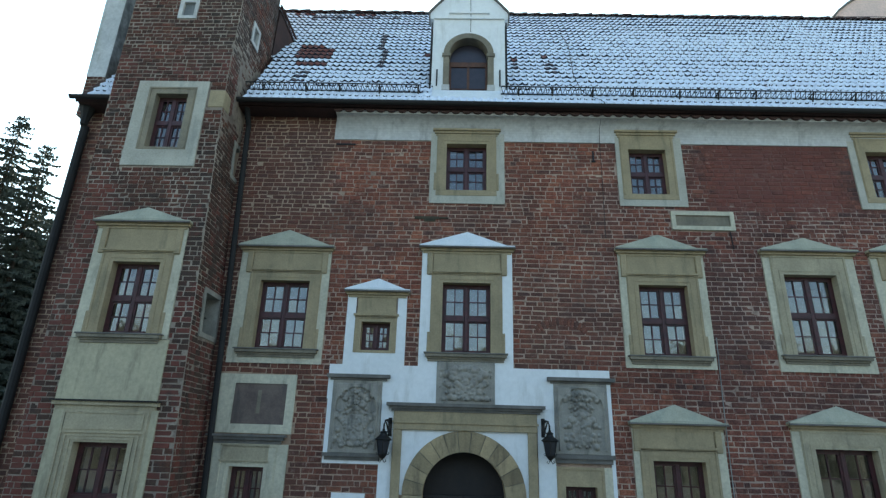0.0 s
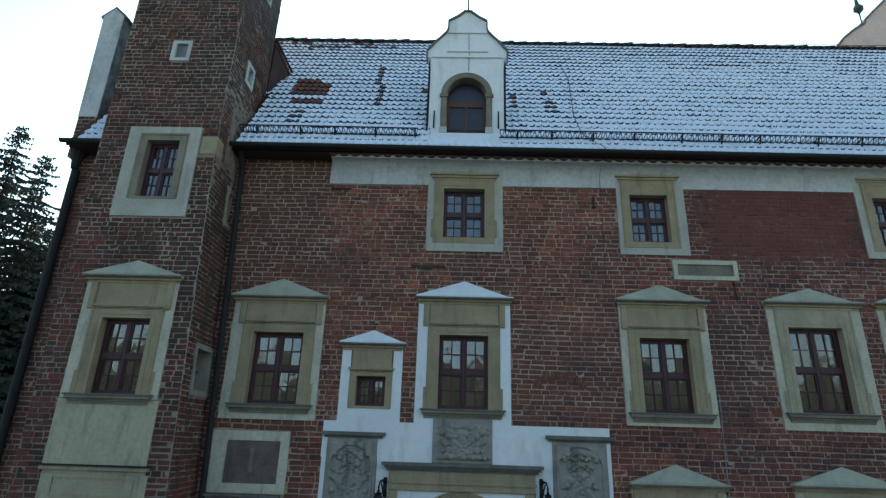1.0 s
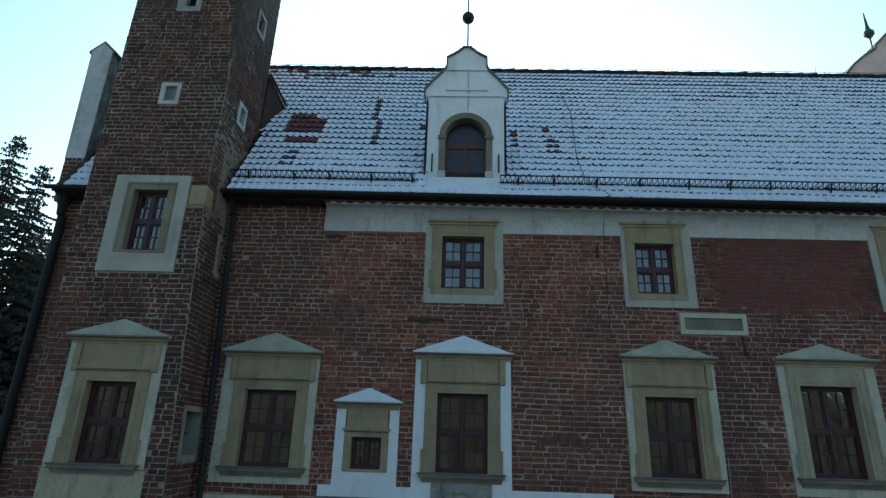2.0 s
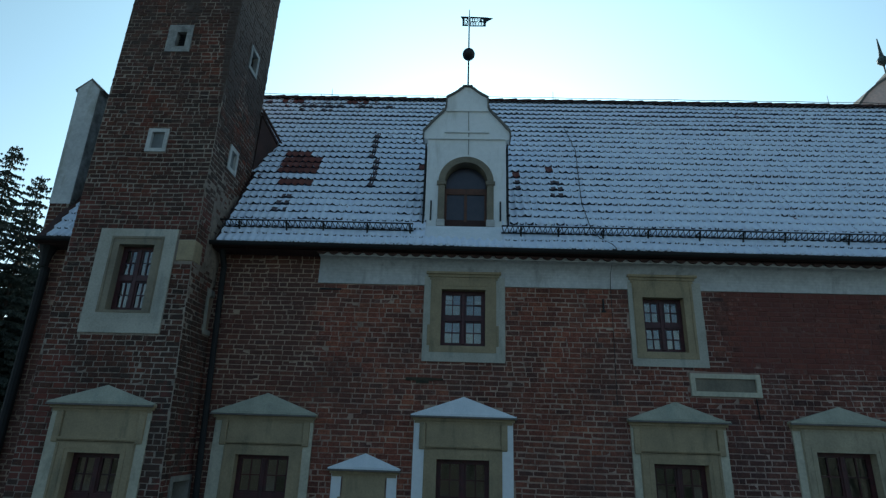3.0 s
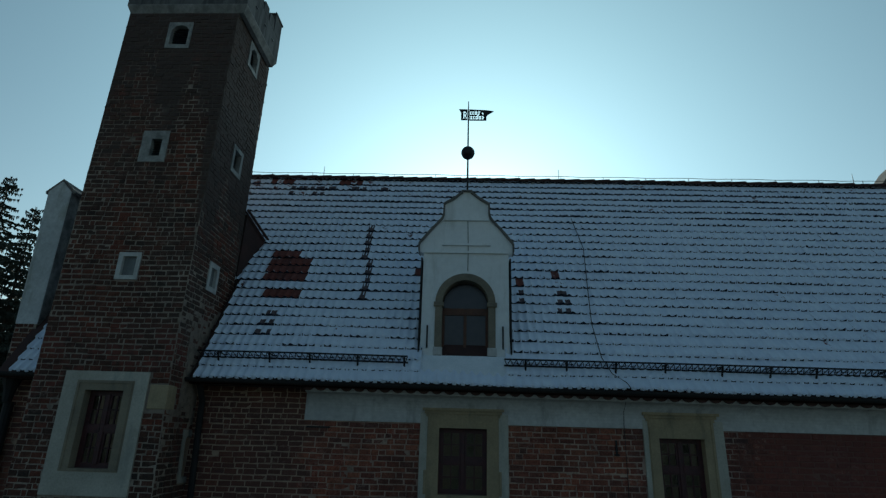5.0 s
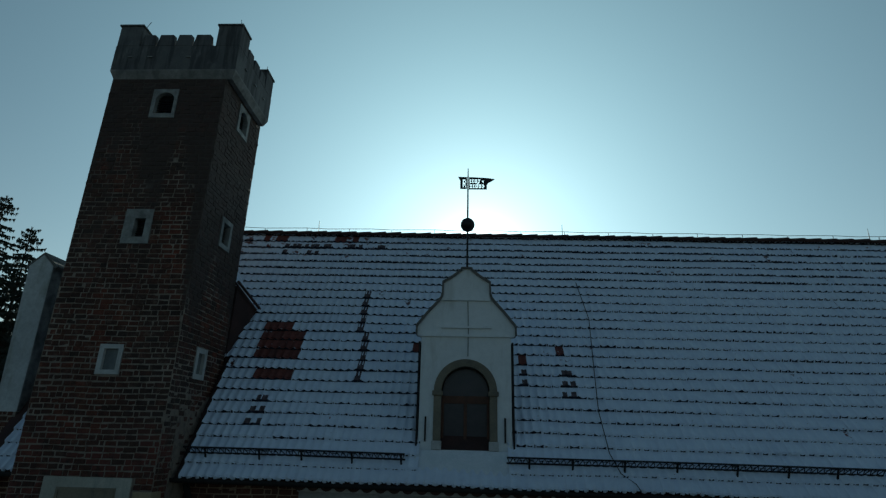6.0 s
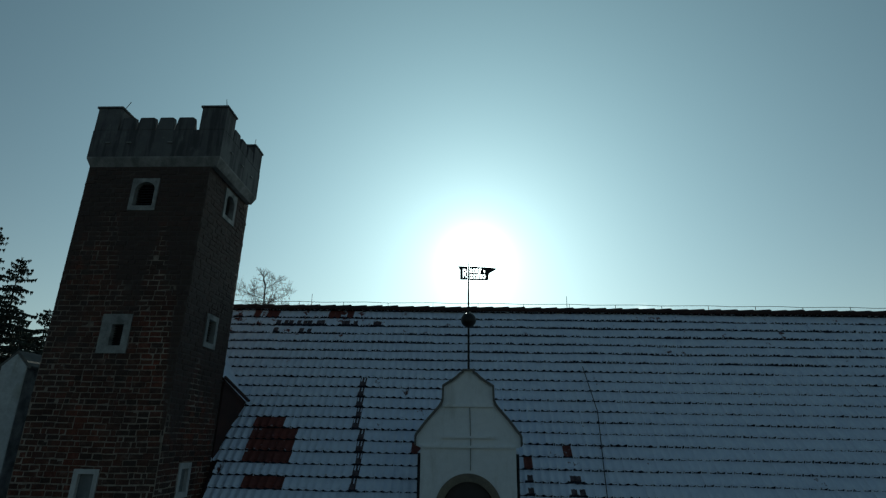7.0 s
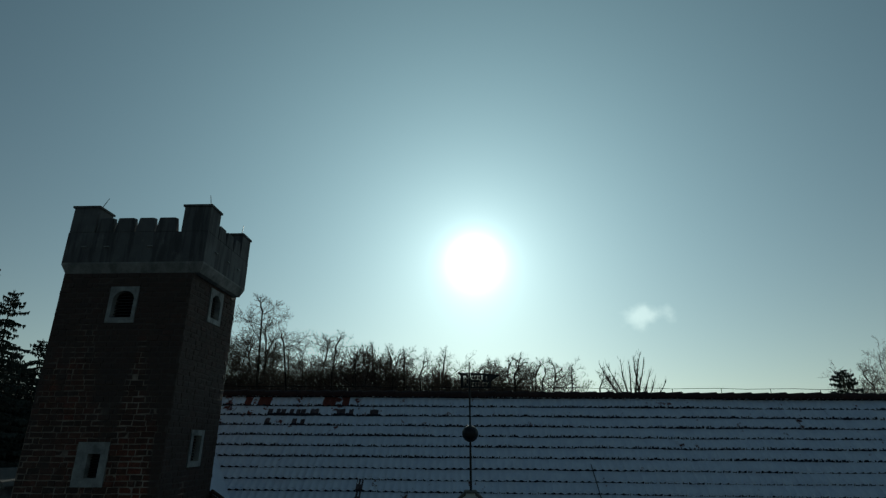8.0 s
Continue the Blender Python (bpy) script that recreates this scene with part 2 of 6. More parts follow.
M_BRICK_T = brick_material("sooty_tower_brick", TONES_T, (0.05, 0.038, 0.031), 0.6, lime_amt=0.25, smoke_shade=True)
M_BRICK_T_ONE = brick_material("sooty_tower_brick_single", TONES_T, (0.05, 0.038, 0.031), 0.6, island=False, lime_amt=0.25, smoke_shade=True)
def mortar_material():
    """Pale lime joints; reddened where the brickwork right of the upper windows was washed over."""
    m, n, l, b = mat("lime_mortar", 0.95)
    col = ramp_node(n, l, noise_tex(n, l, 1.3, 6), [(0.35, (0.47, 0.335, 0.235)), (0.65, (0.33, 0.22, 0.155))])
    g = n.new("ShaderNodeNewGeometry")
    sep = n.new("ShaderNodeSeparateXYZ")
    l.new(g.outputs["Position"], sep.inputs[0])
    # the younger wall east of the seam is pointed in a reddish mortar, with some repointing in pale lime
    young = smoothstep(n, l, sep.outputs["X"], -3.06, -3.0)
    red = ramp_node(n, l, noise_tex(n, l, 2.2, 6), [(0.38, (0.46, 0.325, 0.245)), (0.6, (0.32, 0.215, 0.165))])
    repoint = smoothstep(n, l, noise_tex(n, l, 0.9, 5, 0.7), 0.53, 0.62)
    red = mix(n, l, mathn(n, l, "MULTIPLY", repoint, 0.75), red, (0.51, 0.365, 0.265))
    col = mix(n, l, young, col, red)
    east = smoothstep(n, l, sep.outputs["X"], 1.5, 5.0)
    col = mix(n, l, mathn(n, l, "MULTIPLY", east, 0.85), col, mix(n, l, 1.0, col, (0.95, 0.98, 1.06), "MULTIPLY"))
    dirt = smoothstep(n, l, noise_tex(n, l, 0.5, 6, 0.65), 0.5, 0.68)
    col = mix(n, l, mathn(n, l, "MULTIPLY", dirt, 0.75), col, (0.1, 0.068, 0.052))
    gone = smoothstep(n, l, noise_tex(n, l, 6.5, 5, 0.7), 0.52, 0.64)
    col = mix(n, l, mathn(n, l, "MULTIPLY", gone, 0.5), col, (0.1, 0.066, 0.05))
    wob = mathn(n, l, "MULTIPLY", mathn(n, l, "SUBTRACT", noise_tex(n, l, 1.5, 4), 0.5), 1.4)
    px = smoothstep(n, l, mathn(n, l, "ADD", sep.outputs["X"], wob), 5.0, 5.3)
    pz = smoothstep(n, l, mathn(n, l, "ADD", sep.outputs["Z"], wob), 8.75, 8.95)
    col = mix(n, l, mathn(n, l, "MULTIPLY", mathn(n, l, "MULTIPLY", px, pz), 0.85), col, (0.13, 0.045, 0.035))
    l.new(col, b.inputs["Base Color"])
    bump(n, l, b, noise_tex(n, l, 50, 5), 0.5, 0.006)
    return m


M_MORTAR = mortar_material()
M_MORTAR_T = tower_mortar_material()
M_WHITE = plain("white_limewash", (0.86, 0.87, 0.87), (0.78, 0.8, 0.8), 0.8, 0.9, stain=(0.5, 0.5, 0.46), stain_amt=0.45, grain=0.15, fine_amt=0.12)
M_CREAM = plain("cream_render", (0.62, 0.575, 0.44), (0.5, 0.46, 0.35), 1.3, 0.9, stain=(0.24, 0.225, 0.175), stain_amt=0.7, grain=0.25)
M_APRON = plain("yellowed_lime_render", (0.51, 0.46, 0.315), (0.43, 0.385, 0.27), 0.9, 0.9, stain=(0.21, 0.185, 0.135), stain_amt=0.7, grain=0.25)
M_BEIGE = plain("pale_beige_sandstone", (0.46, 0.395, 0.27), (0.36, 0.31, 0.215), 2.0, 0.9, stain=(0.2, 0.18, 0.13), stain_amt=0.7, grain=0.4)
M_PALE = plain("pale_grey_limestone_render", (0.52, 0.495, 0.415), (0.41, 0.385, 0.32), 2.2, 0.9, stain=(0.26, 0.27, 0.24), stain_amt=0.6, grain=0.4)
M_JAMB = plain("tan_weathered_jamb_stone", (0.3, 0.255, 0.18), (0.215, 0.185, 0.135), 3.0, 0.9, stain=(0.12, 0.11, 0.09), stain_amt=0.6, grain=0.5)
# grey of a flush pane, its reflection put into the colour
M_PANE_TONE = plain("painted_pane_reflection", (0.2, 0.21, 0.205), (0.13, 0.14, 0.14), 5.0, 0.6, grain=0.4)
M_BAND = plain("grey_white_render", (0.62, 0.61, 0.585), (0.48, 0.47, 0.45), 0.9, 0.9, stain=(0.28, 0.265, 0.25), stain_amt=0.65, grain=0.25)
M_STONE = plain("ochre_sandstone", (0.42, 0.33, 0.2), (0.32, 0.258, 0.16), 2.0, 0.88, stain=(0.19, 0.17, 0.11), stain_amt=0.7, grain=0.4)
M_BLOCKS = blocks_material("mottled_portal_sandstone", (0.43, 0.335, 0.2), (0.3, 0.24, 0.15), (0.14, 0.115, 0.08))
M_GREYSTONE = plain("grey_carved_sandstone", (0.37, 0.345, 0.295), (0.26, 0.245, 0.215), 4.0, 0.9, stain=(0.1, 0.1, 0.09), stain_amt=0.8, grain=0.6)
M_BROWNSTONE = plain("brown_weathered_sandstone", (0.26, 0.225, 0.165), (0.17, 0.15, 0.115), 3.0, 0.9, stain=(0.1, 0.09, 0.075), stain_amt=0.6, grain=0.5)
M_DARKSTONE = plain("weathered_dark_ledge", (0.19, 0.175, 0.155), (0.12, 0.115, 0.105), 4.0, 0.85, grain=0.4)
M_SHEET = plain("snow_dusted_verdigris_sheet", (0.45, 0.44, 0.335), (0.345, 0.34, 0.26), 3.0, 0.6, stain=(0.22, 0.27, 0.23), stain_amt=0.5, grain=0.15)
M_SNOWY = plain("thin_snow_cover", (0.82, 0.85, 0.88), (0.72, 0.77, 0.8), 5.0, 0.75, grain=0.4)
M_WOOD = plain("dark_red_window_wood", (0.075, 0.017, 0.021), (0.04, 0.012, 0.014), 9.0, 0.5, grain=0.2)
M_BROWN = plain("brown_dormer_wood", (0.13, 0.05, 0.025), (0.075, 0.032, 0.018), 9.0, 0.6, grain=0.3)
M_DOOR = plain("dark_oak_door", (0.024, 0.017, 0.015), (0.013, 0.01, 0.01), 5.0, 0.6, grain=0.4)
M_IRON = plain("black_wrought_iron", (0.022, 0.022, 0.024), (0.035, 0.034, 0.033), 12.0, 0.5, 0.6, grain=0.2)
M_PIPE = plain("dark_zinc_pipe", (0.023, 0.022, 0.022), (0.016, 0.016, 0.016), 4.0, 0.85, 0.0, grain=0.15)
M_VERDIGRIS = plain("dull_verdigris_metal", (0.09, 0.12, 0.11), (0.05, 0.065, 0.06), 6.0, 0.6, 0.3, grain=0.2)
M_PARAPET = parapet_material()
M_CORBEL = plain("lime_stained_corbel", (0.34, 0.33, 0.31), (0.13, 0.128, 0.122), 2.6, 0.92, stain=(0.08, 0.08, 0.076), stain_amt=0.7, grain=0.6)
M_PANEL = plain("brown_grey_blind_panel", (0.185, 0.142, 0.122), (0.12, 0.09, 0.08), 3.0, 0.92, stain=(0.08, 0.07, 0.065), stain_amt=0.7, grain=0.5)
M_DENTIL = plain("red_brown_eave_brick", (0.12, 0.066, 0.058), (0.075, 0.045, 0.04), 6.0, 0.92, grain=0.4)
M_GABLE = plain("stained_white_gable_render", (0.66, 0.67, 0.66), (0.5, 0.515, 0.51), 1.2, 0.9, stain=(0.26, 0.26, 0.2), stain_amt=0.6, grain=0.3)
M_PINK = plain("pale_pink_gable_render", (0.8, 0.59, 0.52), (0.68, 0.52, 0.47), 1.2, 0.9, grain=0.3)
M_DULL = plain("dull_grey_render", (0.4, 0.4, 0.38), (0.17, 0.17, 0.165), 4.5, 0.92, stain=(0.14, 0.14, 0.13), stain_amt=0.7, grain=0.4)
M_ROOM = plain("dim_room_plaster", (0.2, 0.18, 0.15), (0.15, 0.13, 0.11), 1.0, 0.9)
M_BARK = plain("bark", (0.06, 0.045, 0.033), (0.035, 0.028, 0.022), 8.0, 0.95, grain=0.6)
M_TWIG = plain("bare_twigs", (0.16, 0.115, 0.085), (0.11, 0.08, 0.06), 3.0, 0.95)
M_NEEDLE = plain("frosted_spruce_needles", (0.03, 0.043, 0.032), (0.075, 0.088, 0.075), 1.5, 0.85)
M_WOODEDGE = plain("dark_wood_edge", (0.02, 0.024, 0.018), (0.035, 0.035, 0.028), 0.5, 0.95, grain=0.5, dist=0.05)
M_GROUND = plain("frosted_ground", (0.075, 0.078, 0.062), (0.17, 0.178, 0.175), 0.12, 0.95, grain=0.5, dist=0.05)
M_UNDER = plain("dark_brown_weathered_roof_wood", (0.07, 0.033, 0.028), (0.044, 0.024, 0.021), 2.0, 0.9)


def tile_material(name, snowy, island=True):
    m, n, l, b = mat(name, 0.75)
    g = n.new("ShaderNodeNewGeometry")
    if island:
        rnd = g.outputs["Random Per Island"]
    else:
        rnd = n.new("ShaderNodeObjectInfo").outputs["Random"]
    clay = ramp_node(n, l, rnd, [(0, (0.135, 0.037, 0.027)), (0.5, (0.18, 0.047, 0.032)), (1, (0.095, 0.031, 0.025))])
    clay = mix(n, l, 0.5, clay, ramp_node(n, l, noise_tex(n, l, 12, 6), [(0.3, (0.5, 0.5, 0.5)), (0.7, (1.3, 1.25, 1.2))]), "MULTIPLY")
    if snowy:
        snow = ramp_node(n, l, noise_tex(n, l, 4.0, 6), [(0.3, (0.69, 0.75, 0.865)), (0.7, (0.805, 0.865, 0.955))])
        sep = n.new("ShaderNodeSeparateXYZ")
        l.new(g.outputs["Position"], sep.inputs[0])
        # melt grows towards the ridge, most at the tower's end
        high = smoothstep(n, l, sep.outputs["Z"], 15.6, 17.6)
        west = smoothstep(n, l, sep.outputs["X"], 1.0, -5.0)
        melt = mathn(n, l, "MULTIPLY", high, mathn(n, l, "ADD", mathn(n, l, "MULTIPLY", west, 0.1), 0.06))
        v = mathn(n, l, "ADD", noise_tex(n, l, 3.2, 7, 0.68), melt)
        v = mathn(n, l, "ADD", v, mathn(n, l, "MULTIPLY", mathn(n, l, "GREATER_THAN", rnd, 0.975), 0.08))
        bare = smoothstep(n, l, v, 0.66, 0.72)
        col = mix(n, l, bare, snow, clay)
    else:
        left = smoothstep(n, l, noise_tex(n, l, 5.0, 6, 0.65), 0.6, 0.66)
        col = mix(n, l, mathn(n, l, "MULTIPLY", left, 0.75), clay, (0.6, 0.65, 0.72))
    l.new(col, b.inputs["Base Color"])
    bump(n, l, b, noise_tex(n, l, 35, 6), 0.4, 0.008)
    return m


M_TILE = tile_material("snow_covered_pantile", True)
M_TILE_ONE = tile_material("snow_covered_pantile_single", True, False)
M_CLAY = tile_material("bare_red_pantile", False)
M_CLAY_ONE = tile_material("bare_red_pantile_single", False, False)


M_THAW = plain("half_thawed_tile", (0.05, 0.03, 0.03), (0.13, 0.1, 0.11), 11.0, 0.75, grain=0.5)
M_RIDGE = plain("dark_weathered_ridge_clay", (0.062, 0.034, 0.03), (0.036, 0.024, 0.023), 3.0, 0.85, grain=0.4)
M_RIDGE.node_tree.nodes["Principled BSDF"].inputs["Specular IOR Level"].default_value = 0.15
M_MOSS = plain("mossy_dark_scar", (0.075, 0.068, 0.042), (0.04, 0.036, 0.026), 6.0, 0.95, grain=0.6)
# near-black lips: the shade under each tile edge is put into the colour
M_LIP_SHADE = plain("tile_lip_shade", (0.012, 0.017, 0.034), (0.007, 0.01, 0.02), 8.0, 0.9)


def glass_material():
    m, n, l, b = mat("old_window_glass", 0.04)
    b.inputs["Base Color"].default_value = (0.9, 0.95, 0.95, 1)
    b.inputs["Transmission Weight"].default_value = 1.0
    b.inputs["IOR"].default_value = 1.7
    b.inputs["Specular IOR Level"].default_value = 0.9
    bump(n, l, b, noise_tex(n, l, 2.6, 2), 0.22, 0.02)
    return m


M_GLASS = glass_material()
M_SHUT = plain("blue_brown_stained_glass_panel", (0.045, 0.038, 0.05), (0.03, 0.028, 0.04), 6.0, 0.3, grain=0.1)
M_DUSTY = plain("dusty_dark_glass", (0.03, 0.032, 0.04), (0.02, 0.021, 0.026), 3.0, 0.25, grain=0.05)


# ---- mesh helpers ----
def part(name, bm, material, parent=None, label=""):
    me = bpy.data.meshes.new(name)
    bm.to_mesh(me)
    bm.free()
    for mm in material if isinstance(material, (list, tuple)) else (material,):
        me.materials.append(mm)
    ob = new(name, me)
    if parent is not None:
        ob.parent = parent
    return tagged(ob, label)


def thing(name, label, category, group="", kind=""):
    return tagged(new(name), label, category, group, kind)


def box(bm, x0, x1, y0, y1, z0, z1, mi=0):
    v = [bm.verts.new(p) for p in ((x0, y0, z0), (x1, y0, z0), (x1, y1, z0), (x0, y1, z0), (x0, y0, z1), (x1, y0, z1), (x1, y1, z1), (x0, y1, z1))]
    for f in ((0, 3, 2, 1), (4, 5, 6, 7), (0, 1, 5, 4), (1, 2, 6, 5), (2, 3, 7, 6), (3, 0, 4, 7)):
        bm.faces.new([v[i] for i in f]).material_index = mi
    return v


def boxes(*rows):
    bm = bmesh.new()
    for r in rows:
        box(bm, *r)
    return bm


def soft_box(x0, x1, y0, y1, z0, z1, r=0.008):
    bm = boxes((x0, x1, y0, y1, z0, z1))
    bmesh.ops.bevel(bm, geom=bm.edges[:], offset=r, segments=1, affect="EDGES", clamp_overlap=True)
    return bm


def prism_y(bm, outline, y0, y1, mi=0):
    """An outline of (x, z), walked round, drawn out along y."""
    a = [bm.verts.new((x, y0, z)) for x, z in outline]
    b = [bm.verts.new((x, y1, z)) for x, z in outline]
    k = len(a)
    for f in [a, b[::-1]] + [[a[i], b[i], b[(i + 1) % k], a[(i + 1) % k]] for i in range(k)]:
        bm.faces.new(f).material_index = mi
    return bm


def prism_x(bm, outline, x0, x1, mi=0):
    """An outline of (y, z) drawn out along x."""
    a = [bm.verts.new((x0, y, z)) for y, z in outline]
    b = [bm.verts.new((x1, y, z)) for y, z in outline]
    k = len(a)
    for f in [a, b[::-1]] + [[a[i], b[i], b[(i + 1) % k], a[(i + 1) % k]] for i in range(k)]:
        bm.faces.new(f).material_index = mi
    return bm


def tidy(bm):
    bmesh.ops.recalc_face_normals(bm, faces=bm.faces[:])
    return bm


def ring(x0, x1, z0, z1, w, y0, y1, wb=None, wt=None):
    """A rectangular frame as four bars; w: side width, wb and wt: bottom and top widths."""
    wb = w if wb is None else wb
    wt = w if wt is None else wt
    rows = [(x0, x0 + w, y0, y1, z0, z1), (x1 - w, x1, y0, y1, z0, z1)]
    if wb > 0:
        rows.append((x0 + w, x1 - w, y0, y1, z0, z0 + wb))
    if wt > 0:
        rows.append((x0 + w, x1 - w, y0, y1, z1 - wt, z1))
    return boxes(*rows)


def tube(bm, pts, r0, r1=None, sides=6):
    """A tapered tube along points."""
    r1 = r0 if r1 is None else r1
    pts = [Vector(p) for p in pts]
    rings = []
    for i, p in enumerate(pts):
        d = (pts[min(i + 1, len(pts) - 1)] - pts[max(i - 1, 0)]).normalized()
        side = d.orthogonal().normalized()
        up = d.cross(side)
        r = r0 + (r1 - r0) * i / max(1, len(pts) - 1)
        rings.append([bm.verts.new(p + side * (r * math.cos(a)) + up * (r * math.sin(a))) for a in (2 * math.pi * k / sides for k in range(sides))])
    for a, b in zip(rings, rings[1:]):
        for k in range(sides):
            bm.faces.new((a[k], a[(k + 1) % sides], b[(k + 1) % sides], b[k]))
    bm.faces.new(rings[0][::-1])
    bm.faces.new(rings[-1])
    return bm


def lathe(bm, cx, cy, profile, sides=16):
    """A turned form from (radius, z)."""
    rings = [[bm.verts.new((cx + r * math.cos(a), cy + r * math.sin(a), z)) for a in (2 * math.pi * k / sides for k in range(sides))] for r, z in profile]
    for a, b in zip(rings, rings[1:]):
        for k in range(sides):
            bm.faces.new((a[k], a[(k + 1) % sides], b[(k + 1) % sides], b[k]))
    bm.faces.new(rings[0][::-1])
    bm.faces.new(rings[-1])
    return bm


def holed_wall(x0, x1, z0, z1, y0, y1, holes):
    """A thick wall in the plane of x and z with rectangular holes (x0, x1, z0, z1) right through it."""
    xs = sorted({x0, x1, *[v for h in holes for v in h[:2] if x0 < v < x1]})
    zs = sorted({z0, z1, *[v for h in holes for v in h[2:] if z0 < v < z1]})
    bm = bmesh.new()
    solid = lambda i, j: 0 <= i < len(xs) - 1 and 0 <= j < len(zs) - 1 and not any(h[0] <= (xs[i] + xs[i + 1]) / 2 <= h[1] and h[2] <= (zs[j] + zs[j + 1]) / 2 <= h[3] for h in holes)
    for i in range(len(xs) - 1):
        for j in range(len(zs) - 1):
            if not solid(i, j):
                continue
            a, b, c, d = xs[i], xs[i + 1], zs[j], zs[j + 1]
            quads = [((a, y0, c), (b, y0, c), (b, y0, d), (a, y0, d)), ((b, y1, c), (a, y1, c), (a, y1, d), (b, y1, d))]
            if not solid(i - 1, j):
                quads.append(((a, y1, c), (a, y0, c), (a, y0, d), (a, y1, d)))
            if not solid(i + 1, j):
                quads.append(((b, y0, c), (b, y1, c), (b, y1, d), (b, y0, d)))
            if not solid(i, j - 1):
                quads.append(((a, y1, c), (b, y1, c), (b, y0, c), (a, y0, c)))
            if not solid(i, j + 1):
                quads.append(((a, y0, d), (b, y0, d), (b, y1, d), (a, y1, d)))
            for q in quads:
                bm.faces.new([bm.verts.new(p) for p in q])
    bmesh.ops.remove_doubles(bm, verts=bm.verts[:], dist=1e-5)
    return bm


# ---- ground ----
bm = bmesh.new()
bmesh.ops.create_grid(bm, x_segments=60, y_segments=60, size=2500)
for v in bm.verts:
    far = max(0.0, math.hypot(v.co.x, v.co.y) - 60)
    v.co.z = -0.02 + min(far * 0.004, 5.0) * (0.6 + 0.4 * noise.noise(v.co * 0.002))
tagged(part("ground", bm, M_GROUND), "frosted lawn and gravel with a thin dusting of snow", "ground", kind="structure")

# ---- main house: walls ----
EAVE_Y, EAVE_Z, PITCH = -0.52, 11.08, 1.5365
RIDGE_Y, RIDGE_Z = 3.45, 17.18
HOUSE_X0, HOUSE_X1, BACK_Y = -9.05, 14.5, 7.4
TX0, TX1, TY0, TY1 = -7.81, -5.3, -1.14, 0.92

# openings of the facade: x0, x1, z0, z1
OPEN = dict(
    w1=(-4.34, -3.3, 5.56, 7.0), wc=(-0.5, 0.5, 5.56, 7.03), ws=(-2.14, -1.55, 5.58, 6.16), w3=(3.56, 4.56, 5.6, 7.07), w4=(6.57, 7.65, 5.68, 7.36), w5=(8.9, 9.9, 5.62, 7.1),
    g1=(-4.44, -3.78, 1.9, 3.33), g3=(3.53, 4.5, 1.9, 3.65), g4=(6.56, 7.71, 1.9, 3.94), g5=(9.0, 10.0, 1.9, 3.7), gr=(1.88, 2.46, 1.9, 3.16), gl=(-2.36, -1.92, 1.7, 2.6),
    tc=(-0.5, 0.41, 9.17, 10.34), tr=(3.61, 4.44, 9.15, 10.26), t5=(8.88, 9.72, 9.16, 10.28), door=(-0.77, 0.77, 0.0, 3.72))
wider = lambda hs: [(h[0] - 0.03, h[1] + 0.03, h[2] - 0.03 if h[2] > 0 else h[2], h[3] + 0.03) for h in hs]
wall = tagged(part("wall_south", holed_wall(HOUSE_X0, HOUSE_X1, 0, 11.3, 0, 0.55, wider(OPEN.values())), M_MORTAR), "old red brick facade with worn lime mortar joints", "wall", kind="structure")
tagged(part("wall_north", boxes((HOUSE_X0, HOUSE_X1, BACK_Y - 0.5, BACK_Y, 0, 11.2)), M_ROOM), "plain rear wall of the old house", "wall", kind="structure")
bm = prism_x(bmesh.new(), [(0.56, 0), (BACK_Y - 0.51, 0), (BACK_Y - 0.51, 11.2), (RIDGE_Y, 17.0), (0.56, 12.3)], HOUSE_X0, HOUSE_X0 + 0.5)
tagged(part("wall_west", tidy(bm), M_BAND), "grey rendered gable wall of the house", "wall", kind="structure")
bm = prism_x(bmesh.new(), [(0.56, 0), (BACK_Y - 0.51, 0), (BACK_Y - 0.51, 11.2), (RIDGE_Y, 17.0), (0.56, 12.3)], HOUSE_X1 - 0.5, HOUSE_X1)
tagged(part("wall_east", tidy(bm), M_BAND), "grey rendered gable wall of the house", "wall", kind="structure")
bm = boxes((HOUSE_X0 + 0.51, HOUSE_X1 - 0.51, 0.56, BACK_Y - 0.51, 4.0, 4.25), (HOUSE_X0 + 0.51, HOUSE_X1 - 0.51, 0.56, BACK_Y - 0.51, 8.0, 8.25), (HOUSE_X0 + 0.51, HOUSE_X1 - 0.51, 0.56, BACK_Y - 0.51, 10.9, 11.1))
tagged(part("floor", bm, M_ROOM), "plain storey floors inside the house", "floor", kind="structure")
bm = boxes((HOUSE_X0 + 0.51, HOUSE_X1 - 0.51, 3.2, 3.4, 0.1, 3.98), (HOUSE_X0 + 0.51, HOUSE_X1 - 0.51, 3.2, 3.4, 4.27, 7.98), (HOUSE_X0 + 0.51, HOUSE_X1 - 0.51, 3.2, 3.4, 8.27, 10.88))
tagged(part("wall_inner", bm, M_ROOM), "dim plastered inner wall behind the windows", "wall", kind="structure")

